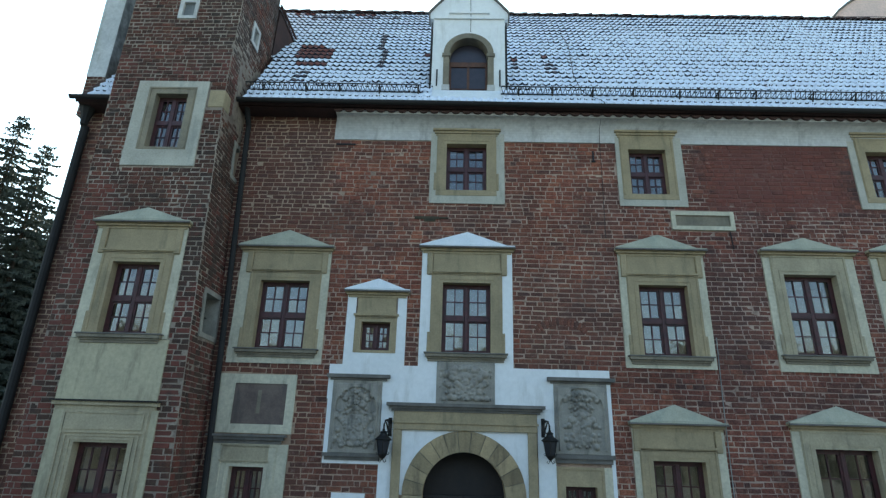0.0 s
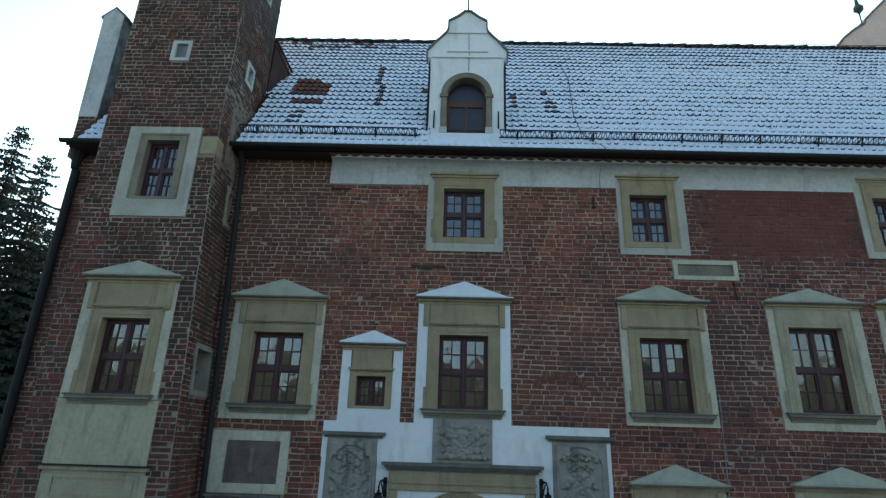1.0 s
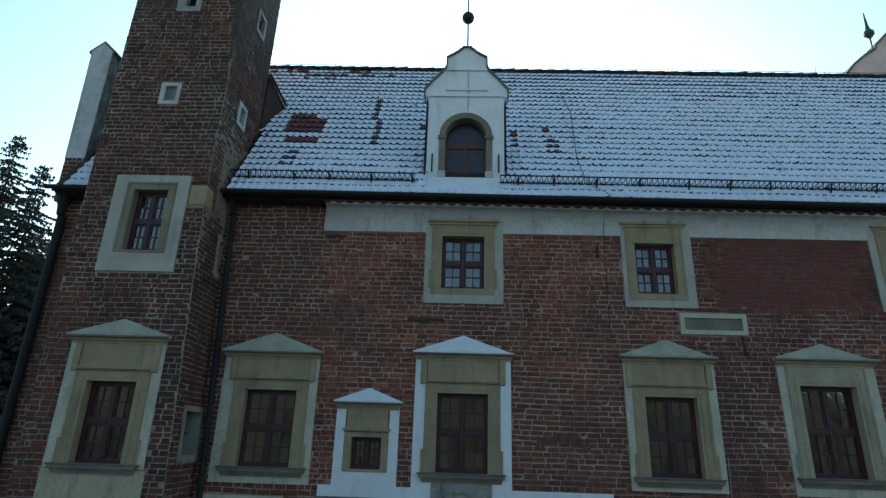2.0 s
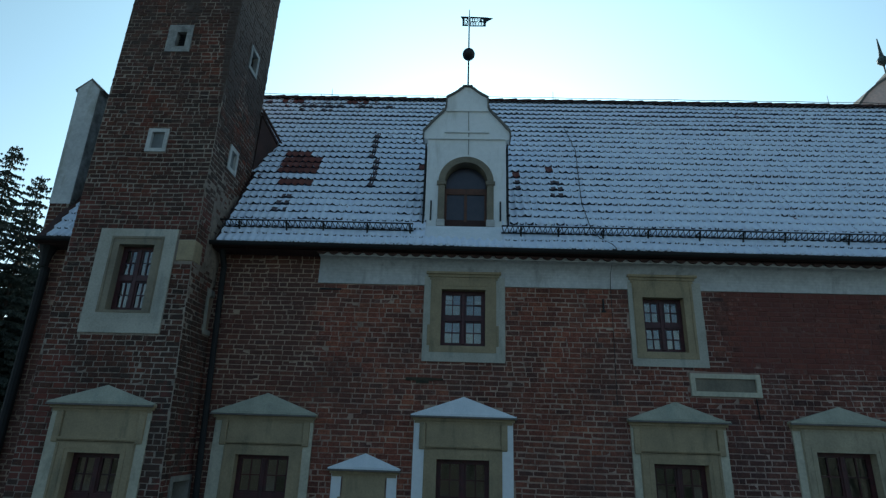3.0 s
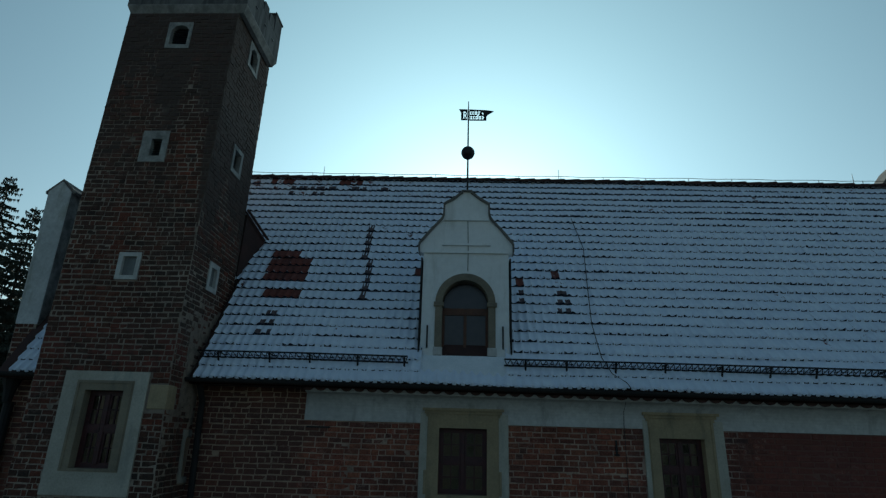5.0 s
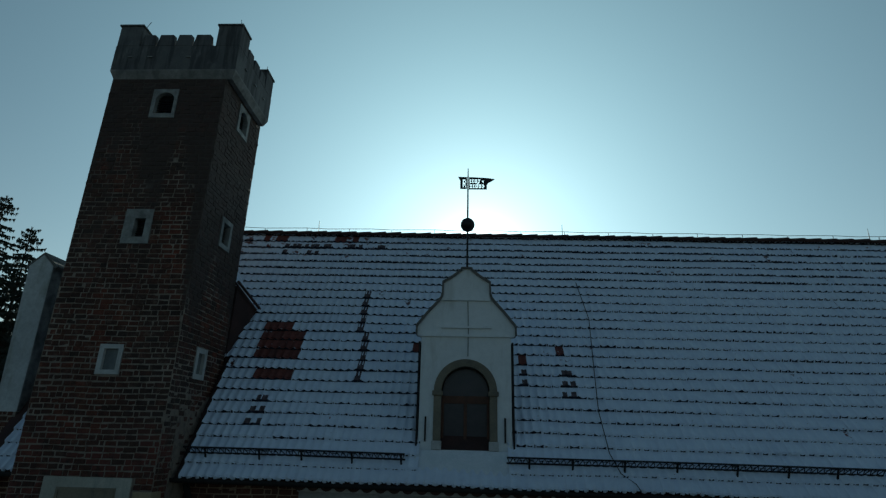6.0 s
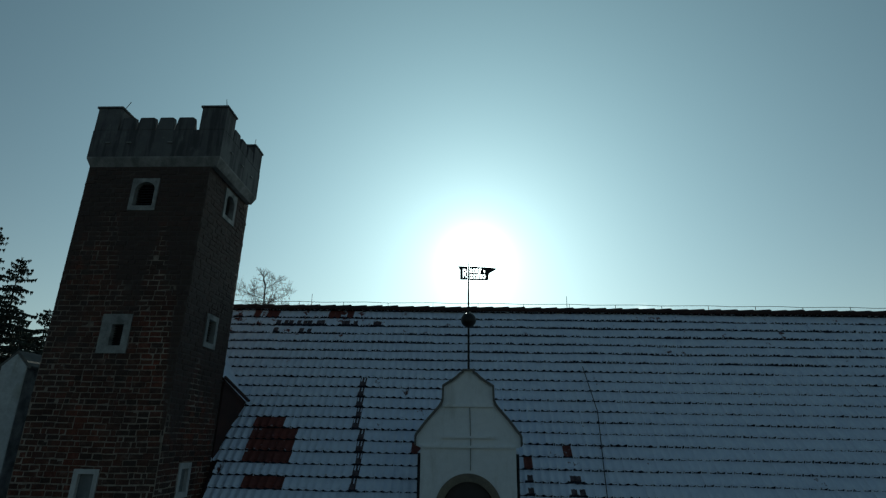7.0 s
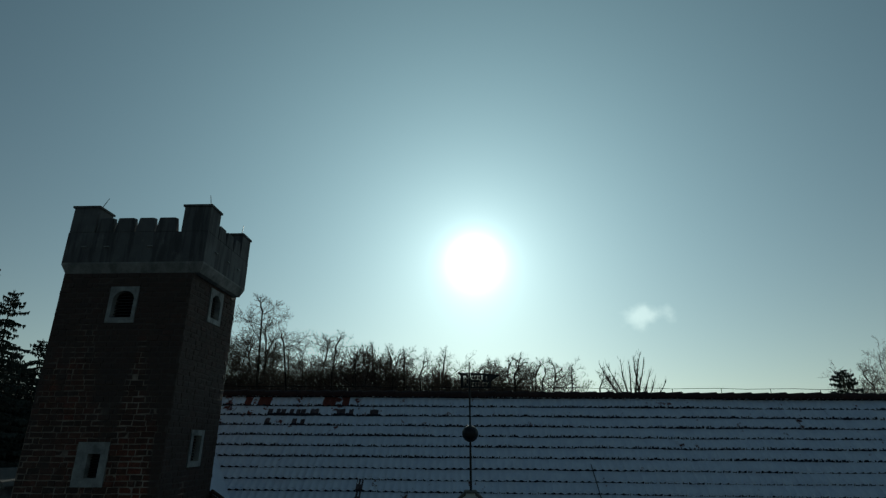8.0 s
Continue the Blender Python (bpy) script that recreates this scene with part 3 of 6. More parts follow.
# render and limewash fields on the facade, proud of the brick
bm = bmesh.new()
for x0, x1, z0, z1 in ((-3.1, -0.86, 10.42, 11.2), (0.81, 3.37, 10.42, 11.2), (4.77, 8.57, 10.42, 11.2), (10.02, HOUSE_X1, 10.42, 11.2), (-0.86, 0.81, 10.7, 11.2), (3.37, 4.77, 10.72, 11.2), (8.57, 10.02, 10.74, 11.2)):
    box(bm, x0, x1, -0.03, 0.01, z0, min(z1, 11.04))
tagged(part("trim_band", bm, M_BAND), "stained whitewashed band under the eaves", "render band", kind="structure")
bm = bmesh.new()
for x0, x1, z0, z1 in ((-2.71, -0.57, 4.62, 5.29), (0.58, 2.83, 4.62, 5.29), (-0.57, 0.58, 4.5, 4.53), (-2.69, -2.6, 3.44, 4.62), (-2.6, -1.36, 3.44, 3.5), (-1.62, -1.36, 3.5, 4.62), (1.39, 1.72, 3.0, 4.62),
                       (2.76, 2.83, 2.2, 4.62), (-1.62, -1.36, 0.0, 3.44), (1.39, 1.72, 0.0, 3.0), (-1.36, -0.57, 4.56, 4.62), (0.58, 1.39, 4.56, 4.62)):
    box(bm, x0, x1, -0.032, 0.01, z0, z1)
tagged(part("trim_portal_field", bm, M_WHITE), "bright white limewash field round the portal", "render field", kind="structure")
tagged(part("trim_low_field", boxes((-2.46, -1.84, -0.03, 0.01, 1.5, 2.93)), M_WHITE), "white render field beside the portal", "render field", kind="structure")

# areas without brick: x0, x1, z0, z1
NO_BRICK = list(OPEN.values()) + [(-3.1, HOUSE_X1, 10.42, 11.3), (-2.71, 2.83, 4.5, 5.29), (-2.69, 2.83, 3.44, 4.6), (-1.62, 2.83, 0, 3.5), (-2.46, -1.84, 1.5, 2.93)]
NO_BRICK_T = []


# ---- windows ----
def casement(parent, x0, x1, z0, z1, y, rows=2, transom=0.56, bars=2, upper_rows=2, wood=None):
    """A wooden cross window in an opening: outer frame, middle post, crossbar, glazing bars and panes."""
    wood = wood or M_WOOD
    fw = 0.055
    part("window_frame", ring(x0, x1, z0, z1, fw, y, y + 0.09), wood, parent)
    zt = z0 + (z1 - z0) * transom
    mid = (x0 + x1) / 2
    part("mullion", soft_box(mid - 0.04, mid + 0.04, y - 0.02, y + 0.08, z0 + fw, z1 - fw, 0.01), wood, parent)
    if transom:
        part("transom", boxes((x0 + fw, mid - 0.04, y - 0.025, y + 0.08, zt - 0.05, zt + 0.05), (mid + 0.04, x1 - fw, y - 0.025, y + 0.08, zt - 0.05, zt + 0.05)), wood, parent)
    tiers = [(z0 + fw, zt - 0.05, rows), (zt + 0.05, z1 - fw, upper_rows)] if transom else [(z0 + fw, z1 - fw, rows)]
    for a, b in ((x0 + fw, mid - 0.04), (mid + 0.04, x1 - fw)):
        for c, d, k in tiers:
            s = 0.03
            leaf = part("casement", boxes((a, a + s, y + 0.005, y + 0.06, c, d), (b - s, b, y + 0.005, y + 0.06, c, d), (a + s, b - s, y + 0.005, y + 0.06, c, c + s), (a + s, b - s, y + 0.005, y + 0.06, d - s, d)), wood, parent)
            bm = bmesh.new()
            for i in range(1, bars):
                xm = a + (b - a) * i / bars
                box(bm, xm - 0.011, xm + 0.011, y + 0.012, y + 0.05, c + s, d - s)
            for j in range(1, k):
                zm = c + (d - c) * j / k
                for i in range(bars):
                    box(bm, (a + s if i == 0 else a + (b - a) * i / bars + 0.011), (b - s if i == bars - 1 else a + (b - a) * (i + 1) / bars - 0.011), y + 0.014, y + 0.048, zm - 0.011, zm + 0.011)
            part("glazing_bars", bm, wood, leaf)
            for i in range(bars):
                for j in range(k):
                    px0, px1 = a + (b - a) * i / bars + 0.008, a + (b - a) * (i + 1) / bars - 0.008
                    pz0, pz1 = c + (d - c) * j / k + 0.008, c + (d - c) * (j + 1) / k - 0.008
                    q = boxes((px0, px1, y + 0.028, y + 0.032, pz0, pz1))
                    tx, tz = random.uniform(-0.005, 0.005), random.uniform(-0.006, 0.006)
                    for v in q.verts:
                        v.co.y += tx * (v.co.x - px0) / (px1 - px0) + tz * (v.co.z - pz0) / (pz1 - pz0)
                    pane = part("pane", q, M_GLASS, leaf)
                    pane.visible_shadow = False


def moulding(bm, x0, x1, y, z0, z1, steps):
    """A cornice whose steps (height share, reach) grow out from the wall y, with returned ends."""
    h = z1 - z0
    last = 0.0
    for share, reach in steps:
        box(bm, x0 - reach, x1 + reach, y - reach, y + 0.02, z0 + h * last, z0 + h * share)
        last = share
    return bm


def pediment(parent, cx, half, z_eave, z_apex, y, material, reach=0.16):
    """A low pediment: moulded bed, stone gable and a folded metal roof sloping forward."""
    bm = bmesh.new()
    moulding(bm, cx - half + 0.12, cx + half - 0.12, y, z_eave - 0.13, z_eave, ((0.4, 0.05), (0.75, 0.09), (1.0, 0.12)))
    part("cornice", bm, M_STONE, parent)
    bm = bmesh.new()
    lo = [bm.verts.new((x, y - reach, z)) for x, z in ((cx - half, z_eave), (cx + half, z_eave))]
    lo2 = [bm.verts.new((x, y - reach, z)) for x, z in ((cx - half, z_eave + 0.03), (cx, z_eave + 0.055), (cx + half, z_eave + 0.03))]
    bk = [bm.verts.new((x, y - 0.022, z)) for x, z in ((cx - half, z_eave + 0.03), (cx, z_apex + 0.05), (cx + half, z_eave + 0.03))]
    bl = [bm.verts.new((x, y - 0.005, z_eave)) for x in (cx - half, cx + half)]
    bm.faces.new((lo[0], lo[1], lo2[2], lo2[1], lo2[0]))
    bm.faces.new((lo2[0], lo2[1], bk[1], bk[0]))
    bm.faces.new((lo2[1], lo2[2], bk[2], bk[1]))
    bm.faces.new((lo[0], bl[0], bl[1], lo[1]))
    bm.faces.new((lo[0], lo2[0], bk[0], bl[0]))
    bm.faces.new((lo[1], bl[1], bk[2], lo2[2]))
    bm.faces.new((bl[0], bk[0], bk[1], bk[2], bl[1]))
    part("pediment_roof", tidy(bm), material, parent)
    part("drip_edge", boxes((cx - half - 0.01, cx + half + 0.01, y - reach - 0.012, y - reach + 0.02, z_eave - 0.025, z_eave + 0.006)), M_DARKSTONE, parent, "dark metal drip edge")


def stone_window(name, label, hole, outer, y, z_eave=None, z_apex=None, plaster=None, roof=None, frieze=True, no_brick=None, sill=True, stone_w=0.24, depth=0.14, cap=False, stone_mat=None, win=True, transom=0.5, bars=2, rows=2, upper_rows=2, tall_top=0.0, foot=0.05):
    """A stone-framed window: render surround, stone frame, frieze, cornice, pediment, sill and casement."""
    x0, x1, z0, z1 = hole
    ox0, ox1, oz0, oz1 = outer
    plaster, roof, stone_mat = plaster or M_CREAM, roof or M_SHEET, stone_mat or M_STONE
    t = thing(name, label, "window", kind="structure")
    sx0, sx1 = x0 - stone_w, x1 + stone_w
    top = z1 + tall_top if tall_top else oz1 if not frieze else z1 + stone_w * 0.9
    bm = bmesh.new()
    for r in ((ox0, sx0, oz0, oz1), (sx1, ox1, oz0, oz1), (sx0, sx1, oz0, z0 - foot)):
        if r[1] > r[0] and r[3] > r[2]:
            box(bm, r[0], r[1], y - 0.034, y + 0.01, r[2], r[3])
    if tall_top:
        box(bm, sx0, sx1, y - 0.034, y + 0.01, top, oz1)
    part("render_surround", bm, plaster, t)
    part("stone_frame", ring(sx0, sx1, z0 - foot, top, stone_w, y - 0.045, y + depth + 0.1, wb=foot, wt=top - z1), stone_mat, t)
    part("frame_fillet", ring(sx0 + 0.02, sx1 - 0.02, z0 - 0.02, top - 0.02, 0.03, y - 0.06, y - 0.045, wb=0, wt=0.03), stone_mat, t)
    if stone_w > 0.2:
        part("inner_fillet", ring(x0 - 0.09, x1 + 0.09, z0 - 0.02, z1 + 0.09, 0.025, y - 0.056, y - 0.045, wb=0, wt=0.025), stone_mat, t)
        for a in (sx0 - 0.05, sx1 - 0.0):
            part("jamb_foot", soft_box(a, a + 0.05, y - 0.05, y + 0.01, z0, z0 + 0.42), stone_mat, t)
    if frieze and z_eave:
        part("frieze", boxes((sx0 + 0.03, sx1 - 0.03, y - 0.035, y + 0.02, top, z_eave - 0.13)), stone_mat, t)
        bm = moulding(bmesh.new(), sx0 + 0.02, sx1 - 0.02, y - 0.03, top - 0.035, top + 0.04, ((0.5, 0.03), (1.0, 0.055)))
        part("architrave_moulding", bm, stone_mat, t)
        if stone_w > 0.2:
            for a in (sx0 - 0.1, sx1 - 0.02):
                part("console", soft_box(a, a + 0.12, y - 0.075, y + 0.01, top - 0.05, z_eave - 0.12, 0.012), stone_mat, t)
    if z_apex:
        pediment(t, (ox0 + ox1) / 2, (ox1 - ox0) / 2 + 0.06, z_eave, z_apex, y, roof)
    if cap:
        bm = moulding(bmesh.new(), sx0, sx1, y - 0.02, oz1 - 0.16, oz1, ((0.35, 0.03), (0.7, 0.06), (1.0, 0.1)))
        part("cap_moulding", bm, stone_mat, t)
    if sill:
        bm = bmesh.new()
        last = z0 - 0.17
        for up, reach in ((0.05, 0.03), (0.09, 0.055), (0.145, 0.1)):
            box(bm, sx0 - reach * 0.7, sx1 + reach * 0.7, y - 0.03 - reach, y + 0.1, last, z0 - 0.17 + up)
            last = z0 - 0.17 + up
        part("window_sill", bm, M_BROWNSTONE, t, "moulded weathered stone sill")
        part("sill_sheet", soft_box(sx0 - 0.1, sx1 + 0.1, y - 0.15, y + 0.1, z0 - 0.024, z0 + 0.004, 0.006), M_DARKSTONE, t, "thin dark metal sill cover")
    if win:
        casement(t, x0, x1, z0, z1, y + depth, transom=transom, bars=bars, rows=rows, upper_rows=upper_rows)
    if no_brick is not None:
        no_brick.append((ox0, ox1, oz0, oz1))
        if z_apex:
            no_brick.append((ox0 + 0.2, ox1 - 0.2, z_eave, z_eave + (z_apex - z_eave) * 0.5))
    return t


stone_window("window_1", "tall cross window in a sandstone frame with a low snow-dusted pediment", OPEN["w1"], (-4.82, -2.9, 5.27, 7.68), 0, 7.74, 8.1, no_brick=NO_BRICK)
stone_window("window_2", "tall cross window with a white limewashed surround above the portal", OPEN["wc"], (-0.95, 0.95, 5.29, 7.72), 0, 7.8, 8.13, plaster=M_WHITE, roof=M_SNOWY, no_brick=NO_BRICK)
stone_window("window_3", "small window with a white surround and a tiny snowy pediment", OPEN["ws"], (-2.46, -1.23, 5.29, 6.72), 0, 6.8, 7.04, plaster=M_WHITE, roof=M_SNOWY, no_brick=NO_BRICK, stone_w=0.135, transom=0, rows=3, sill=False)
stone_window("window_4", "tall cross window in ochre sandstone with a pale sheet pediment", OPEN["w3"], (3.18, 4.96, 5.36, 7.76), 0, 7.83, 8.15, no_brick=NO_BRICK)
stone_window("window_5", "tall cross window in a plain beige stone frame under a pediment", OPEN["w4"], (6.19, 8.07, 5.36, 7.78), 0, 7.86, 8.14, no_brick=NO_BRICK, frieze=False, stone_mat=M_BEIGE)
stone_window("window_6", "tall cross window in sandstone with a pale sheet pediment", OPEN["w5"], (8.42, 10.35, 5.36, 7.8), 0, 7.88, 8.2, no_brick=NO_BRICK)
stone_window("window_7", "ground-floor window in sandstone under a snow-dusted pediment", OPEN["g3"], (3.18, 4.9, 1.6, 4.22), 0, 4.32, 4.63, no_brick=NO_BRICK)
stone_window("window_8", "wide ground-floor window in pale stone under a pediment", OPEN["g4"], (6.17, 8.06, 1.6, 4.28), 0, 4.38, 4.68, no_brick=NO_BRICK, frieze=False, stone_mat=M_BEIGE)
stone_window("window_9", "ground-floor window in sandstone under a pediment", OPEN["g5"], (8.6, 10.4, 1.6, 4.28), 0, 4.38, 4.68, no_brick=NO_BRICK)
stone_window("window_10", "low barred window in a sandstone block beside the portal", OPEN["gr"], (1.72, 2.76, 1.6, 3.5), 0, stone_w=0.15, sill=False, frieze=False, no_brick=NO_BRICK, transom=0, rows=4)
stone_window("window_11", "small ground-floor window below a framed render panel", OPEN["g1"], (-4.86, -3.36, 1.6, 3.74), 0, stone_w=0.22, sill=False, frieze=False, no_brick=NO_BRICK, stone_mat=M_CREAM, transom=0, rows=4)
stone_window("window_12", "small low window in white render", OPEN["gl"], (-2.46, -1.84, 1.5, 2.62), 0, stone_w=0.08, sill=False, frieze=False, transom=0)
stone_window("window_13", "small cross window with a moulded stone cap under the eaves", OPEN["tc"], (-0.86, 0.81, 8.85, 10.7), 0, stone_w=0.22, foot=0.13, sill=False, frieze=False, cap=True, no_brick=NO_BRICK, plaster=M_PALE)
stone_window("window_14", "small cross window with a moulded stone cap under the eaves", OPEN["tr"], (3.33, 4.81, 8.86, 10.72), 0, stone_w=0.19, foot=0.13, sill=False, frieze=False, cap=True, no_brick=NO_BRICK, plaster=M_PALE)
stone_window("window_15", "small cross window with a moulded stone cap under the eaves", OPEN["t5"], (8.53, 10.05, 8.88, 10.74), 0, stone_w=0.2, foot=0.13, sill=False, frieze=False, cap=True, no_brick=NO_BRICK, plaster=M_PALE)

# ---- tower ----
T_OPEN = dict(top=(-6.77, -6.07, 9.5, 10.8), mid=(-6.84, -5.91, 5.58, 6.98), low=(-6.78, -5.82, 1.9, 3.69))
slit_front = [(-6.64, -6.37, 12.93, 13.31), (-6.61, -6.39, 15.48, 15.87), (-6.74, -6.345, 18.24, 18.75)]
slit_rims = [(0.09, 0.08, 0.08, 0.08), (0.205, 0.13, 0.14, 0.19), (0.08, 0.07, 0.1, 0.08)]
tower = thing("tower", "tall square brick tower with a battlemented pale parapet", "tower")
bm = holed_wall(TX0, TX1, 0, 19.15, TY0, TY0 + 0.45, wider(T_OPEN.values()) + wider(slit_front))
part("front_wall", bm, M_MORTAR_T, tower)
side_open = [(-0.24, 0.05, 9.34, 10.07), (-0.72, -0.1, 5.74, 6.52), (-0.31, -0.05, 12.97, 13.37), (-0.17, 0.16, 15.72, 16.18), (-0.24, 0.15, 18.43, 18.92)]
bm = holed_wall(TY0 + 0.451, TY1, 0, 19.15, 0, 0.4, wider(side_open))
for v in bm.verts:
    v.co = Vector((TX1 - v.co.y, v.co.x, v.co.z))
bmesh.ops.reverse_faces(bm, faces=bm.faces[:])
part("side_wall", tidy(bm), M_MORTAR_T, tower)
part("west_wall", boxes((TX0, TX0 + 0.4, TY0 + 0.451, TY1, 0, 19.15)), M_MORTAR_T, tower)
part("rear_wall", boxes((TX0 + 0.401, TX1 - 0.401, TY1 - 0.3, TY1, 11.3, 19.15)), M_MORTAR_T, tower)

stone_window("window_16", "cross window in a wide pale stone frame high on the tower", T_OPEN["top"], (-7.2, -5.66, 9.07, 11.13), TY0, stone_w=0.17, sill=False, frieze=False, no_brick=NO_BRICK_T, depth=0.13, plaster=M_PALE, stone_mat=M_JAMB, transom=0.5, tall_top=0.17)
stone_window("window_17", "tall tower window in pale stone with a pediment and render apron", T_OPEN["mid"], (-7.29, -5.5, 5.5, 7.7), TY0, 7.79, 8.08, no_brick=NO_BRICK_T, frieze=True)
stone_window("window_18", "ground-floor tower window in moulded pale stone", T_OPEN["low"], (-7.27, -5.4, 1.6, 4.24), TY0, stone_w=0.3, sill=False, frieze=False, no_brick=NO_BRICK_T, stone_mat=M_BEIGE, plaster=M_APRON)
t = thing("trim_apron", "smooth cream render apron with a dark sheet ledge", "render panel", kind="structure")
part("apron", boxes((-7.3, -5.46, TY0 - 0.036, TY0 + 0.01, 4.395, 5.49)), M_APRON, t)
part("ledge", moulding(bmesh.new(), -7.2, -5.5, TY0, 4.24, 4.37, ((0.5, 0.05), (1.0, 0.1))), M_BEIGE, t)
part("sheet", boxes((-7.32, -5.38, TY0 - 0.15, TY0, 4.37, 4.395)), M_PIPE, t, "dark sheet cover")
bm = ring(-7.06, -5.62, 3.9, 4.2, 0.03, TY0 - 0.058, TY0 - 0.03)
part("frieze_panel", bm, M_BEIGE, t, "sunk frieze panel with a fillet edge")
for g in (0.06, 0.15, 0.24):
    part("flute", ring(-6.78 - g - 0.03, -5.82 + g + 0.03, 1.9, 3.69 + g * 0.6 + 0.03, 0.03, TY0 - 0.064 - 0.006 * (g > 0.1), TY0 - 0.04, wb=0, wt=0.025), M_BEIGE, t)
NO_BRICK_T.append((-7.3, -5.46, 4.2, 5.55))

# framed render panel on the facade and its small ledge
t = thing("trim_panel", "pale render frame round a grey painted blind panel", "render panel", kind="structure")
part("frame", boxes((-4.89, -4.55, -0.034, 0.01, 3.93, 5.05), (-3.51, -3.34, -0.034, 0.01, 3.93, 5.05), (-4.55, -3.51, -0.034, 0.01, 4.87, 5.05), (-4.55, -3.51, -0.034, 0.01, 3.93, 4.1)), M_CREAM, t)
part("panel", boxes((-4.55, -3.51, -0.012, 0.01, 4.1, 4.87)), M_PANEL, t)
part("ledge", moulding(bmesh.new(), -4.8, -3.55, 0, 3.74, 3.91, ((0.4, 0.05), (0.75, 0.1), (1.0, 0.14))), M_DARKSTONE, t)
part("panel_stripe", boxes((-4.08, -4.01, -0.016, -0.012, 4.3, 4.74)), M_BROWNSTONE, t)
part("frieze", boxes((-4.62, -3.72, -0.06, 0.0, 3.42, 3.735)), M_BEIGE, t, "smooth sandstone frieze")
part("frieze_fillet", boxes((-4.64, -3.7, -0.085, -0.06, 3.42, 3.45), (-4.64, -3.7, -0.085, -0.06, 3.7, 3.735)), M_BEIGE, t)
NO_BRICK.append((-4.89, -3.34, 3.72, 5.05))

# cream tablet above the right bays
t = thing("wall_tablet", "long blank cream tablet framed in pale stone", "tablet")
part("border", ring(4.4, 5.74, 8.32, 8.75, 0.09, -0.05, 0.0), M_CREAM, t)
part("face", boxes((4.49, 5.65, -0.012, 0.0, 8.41, 8.66)), M_BROWNSTONE, t)
NO_BRICK.append((4.4, 5.74, 8.32, 8.75))


def slit_window(name, x0, x1, z0, z1, y, flip=False, render=None, arched=False, louvred=False, rim=(0.1, 0.1, 0.1, 0.1), boarded=False):
    """A small white-rendered slit light; flip: in the tower's east side, where x stands for y."""
    t = thing(name, "small deep-set light in a whitewashed square frame on the tower", "window", "tower lights", "structure")
    ra, rb, rc, rd = rim
    bm = boxes((x0 - ra, x0, y - 0.025, y + 0.01, z0 - rc, z1 + rd), (x1, x1 + rb, y - 0.025, y + 0.01, z0 - rc, z1 + rd), (x0, x1, y - 0.025, y + 0.01, z0 - rc, z0), (x0, x1, y - 0.025, y + 0.01, z1, z1 + rd))
    bm2 = ring(x0 - 0.02, x1 + 0.02, z0 - 0.02, z1 + 0.02, 0.02, y + 0.011, y + 0.3)
    bm3 = boxes((x0, x1, y + 0.04, y + 0.06, z0, z1)) if boarded else boxes((x0, x1, y + 0.17, y + 0.18, z0, z1))
    bm4 = boxes((x0, x1, y + 0.135, y + 0.16, (z0 + z1) / 2 - 0.012, (z0 + z1) / 2 + 0.012), ((x0 + x1) / 2 - 0.012, (x0 + x1) / 2 + 0.012, y + 0.135, y + 0.16, z0, (z0 + z1) / 2 - 0.012))
    if arched:
        r, mid = (x1 - x0) / 2, (x0 + x1) / 2
        for sgn in (-1, 1):
            prism_y(bm, [(mid + sgn * r, z1)] + [(mid + sgn * r * math.sin(radians(g)), z1 - r * 0.8 * (1 - math.cos(radians(g)))) for g in (90, 70, 50, 30, 12, 0)], y - 0.02, y + 0.08)
        tidy(bm)
    if louvred:
        bm4.free()
        bm4 = bmesh.new()
        for k in range(9):
            zz = z0 + (z1 - z0) * (k + 0.3) / 9
            v = box(bm4, x0, x1, y + 0.08, y + 0.16, zz, zz + 0.012)
            for q in v:
                q.co.z += (q.co.y - y - 0.08) * 0.6
    # the part called shutter is an opaque pane with its reflection painted grey
    for b, nm, mm in ((bm, "render_frame", render or M_BAND), (bm2, "reveal", render or M_BAND), (bm3, "shutter" if boarded else "pane", M_PANE_TONE if boarded else M_GLASS), (bm4, "louvres" if louvred else "bars", M_IRON)):
        if flip:
            for v in b.verts:
                v.co = Vector((TX1 - (v.co.y - y), v.co.x, v.co.z))
            tidy(b)
        part(nm, b, mm, t)


for i, h in enumerate(slit_front):
    ra, rb, rc, rd = slit_rims[i]
    slit_window(f"window_{19 + i}", *h, TY0, False, M_BAND if i == 0 else M_DULL, i == 2, i > 0, slit_rims[i], i == 0)
    NO_BRICK_T.append((h[0] - ra, h[1] + rb, h[2] - rc, h[3] + rd))
NO_BRICK_S = []
for i, h in enumerate(side_open):
    slit_window(f"window_{22 + i}", *h, 0.0, True, M_DULL if h[2] > 15 else M_BAND if h[2] > 11 else M_GREYSTONE, i in (0, 4), i > 2, boarded=i == 2)
    NO_BRICK_S.append((h[0] - 0.1, h[1] + 0.1, h[2] - 0.1, h[3] + 0.1))

part("quoin", soft_box(-5.62, TX1 + 0.018, TY0 - 0.018, TY0 + 0.3, 10.5, 10.92, 0.012), M_STONE, tower, "pale worn corner stone")
NO_BRICK_T.append((-5.64, TX1, 10.48, 10.94))
NO_BRICK_S.append((TY0, TY0 + 0.32, 10.48, 10.94))

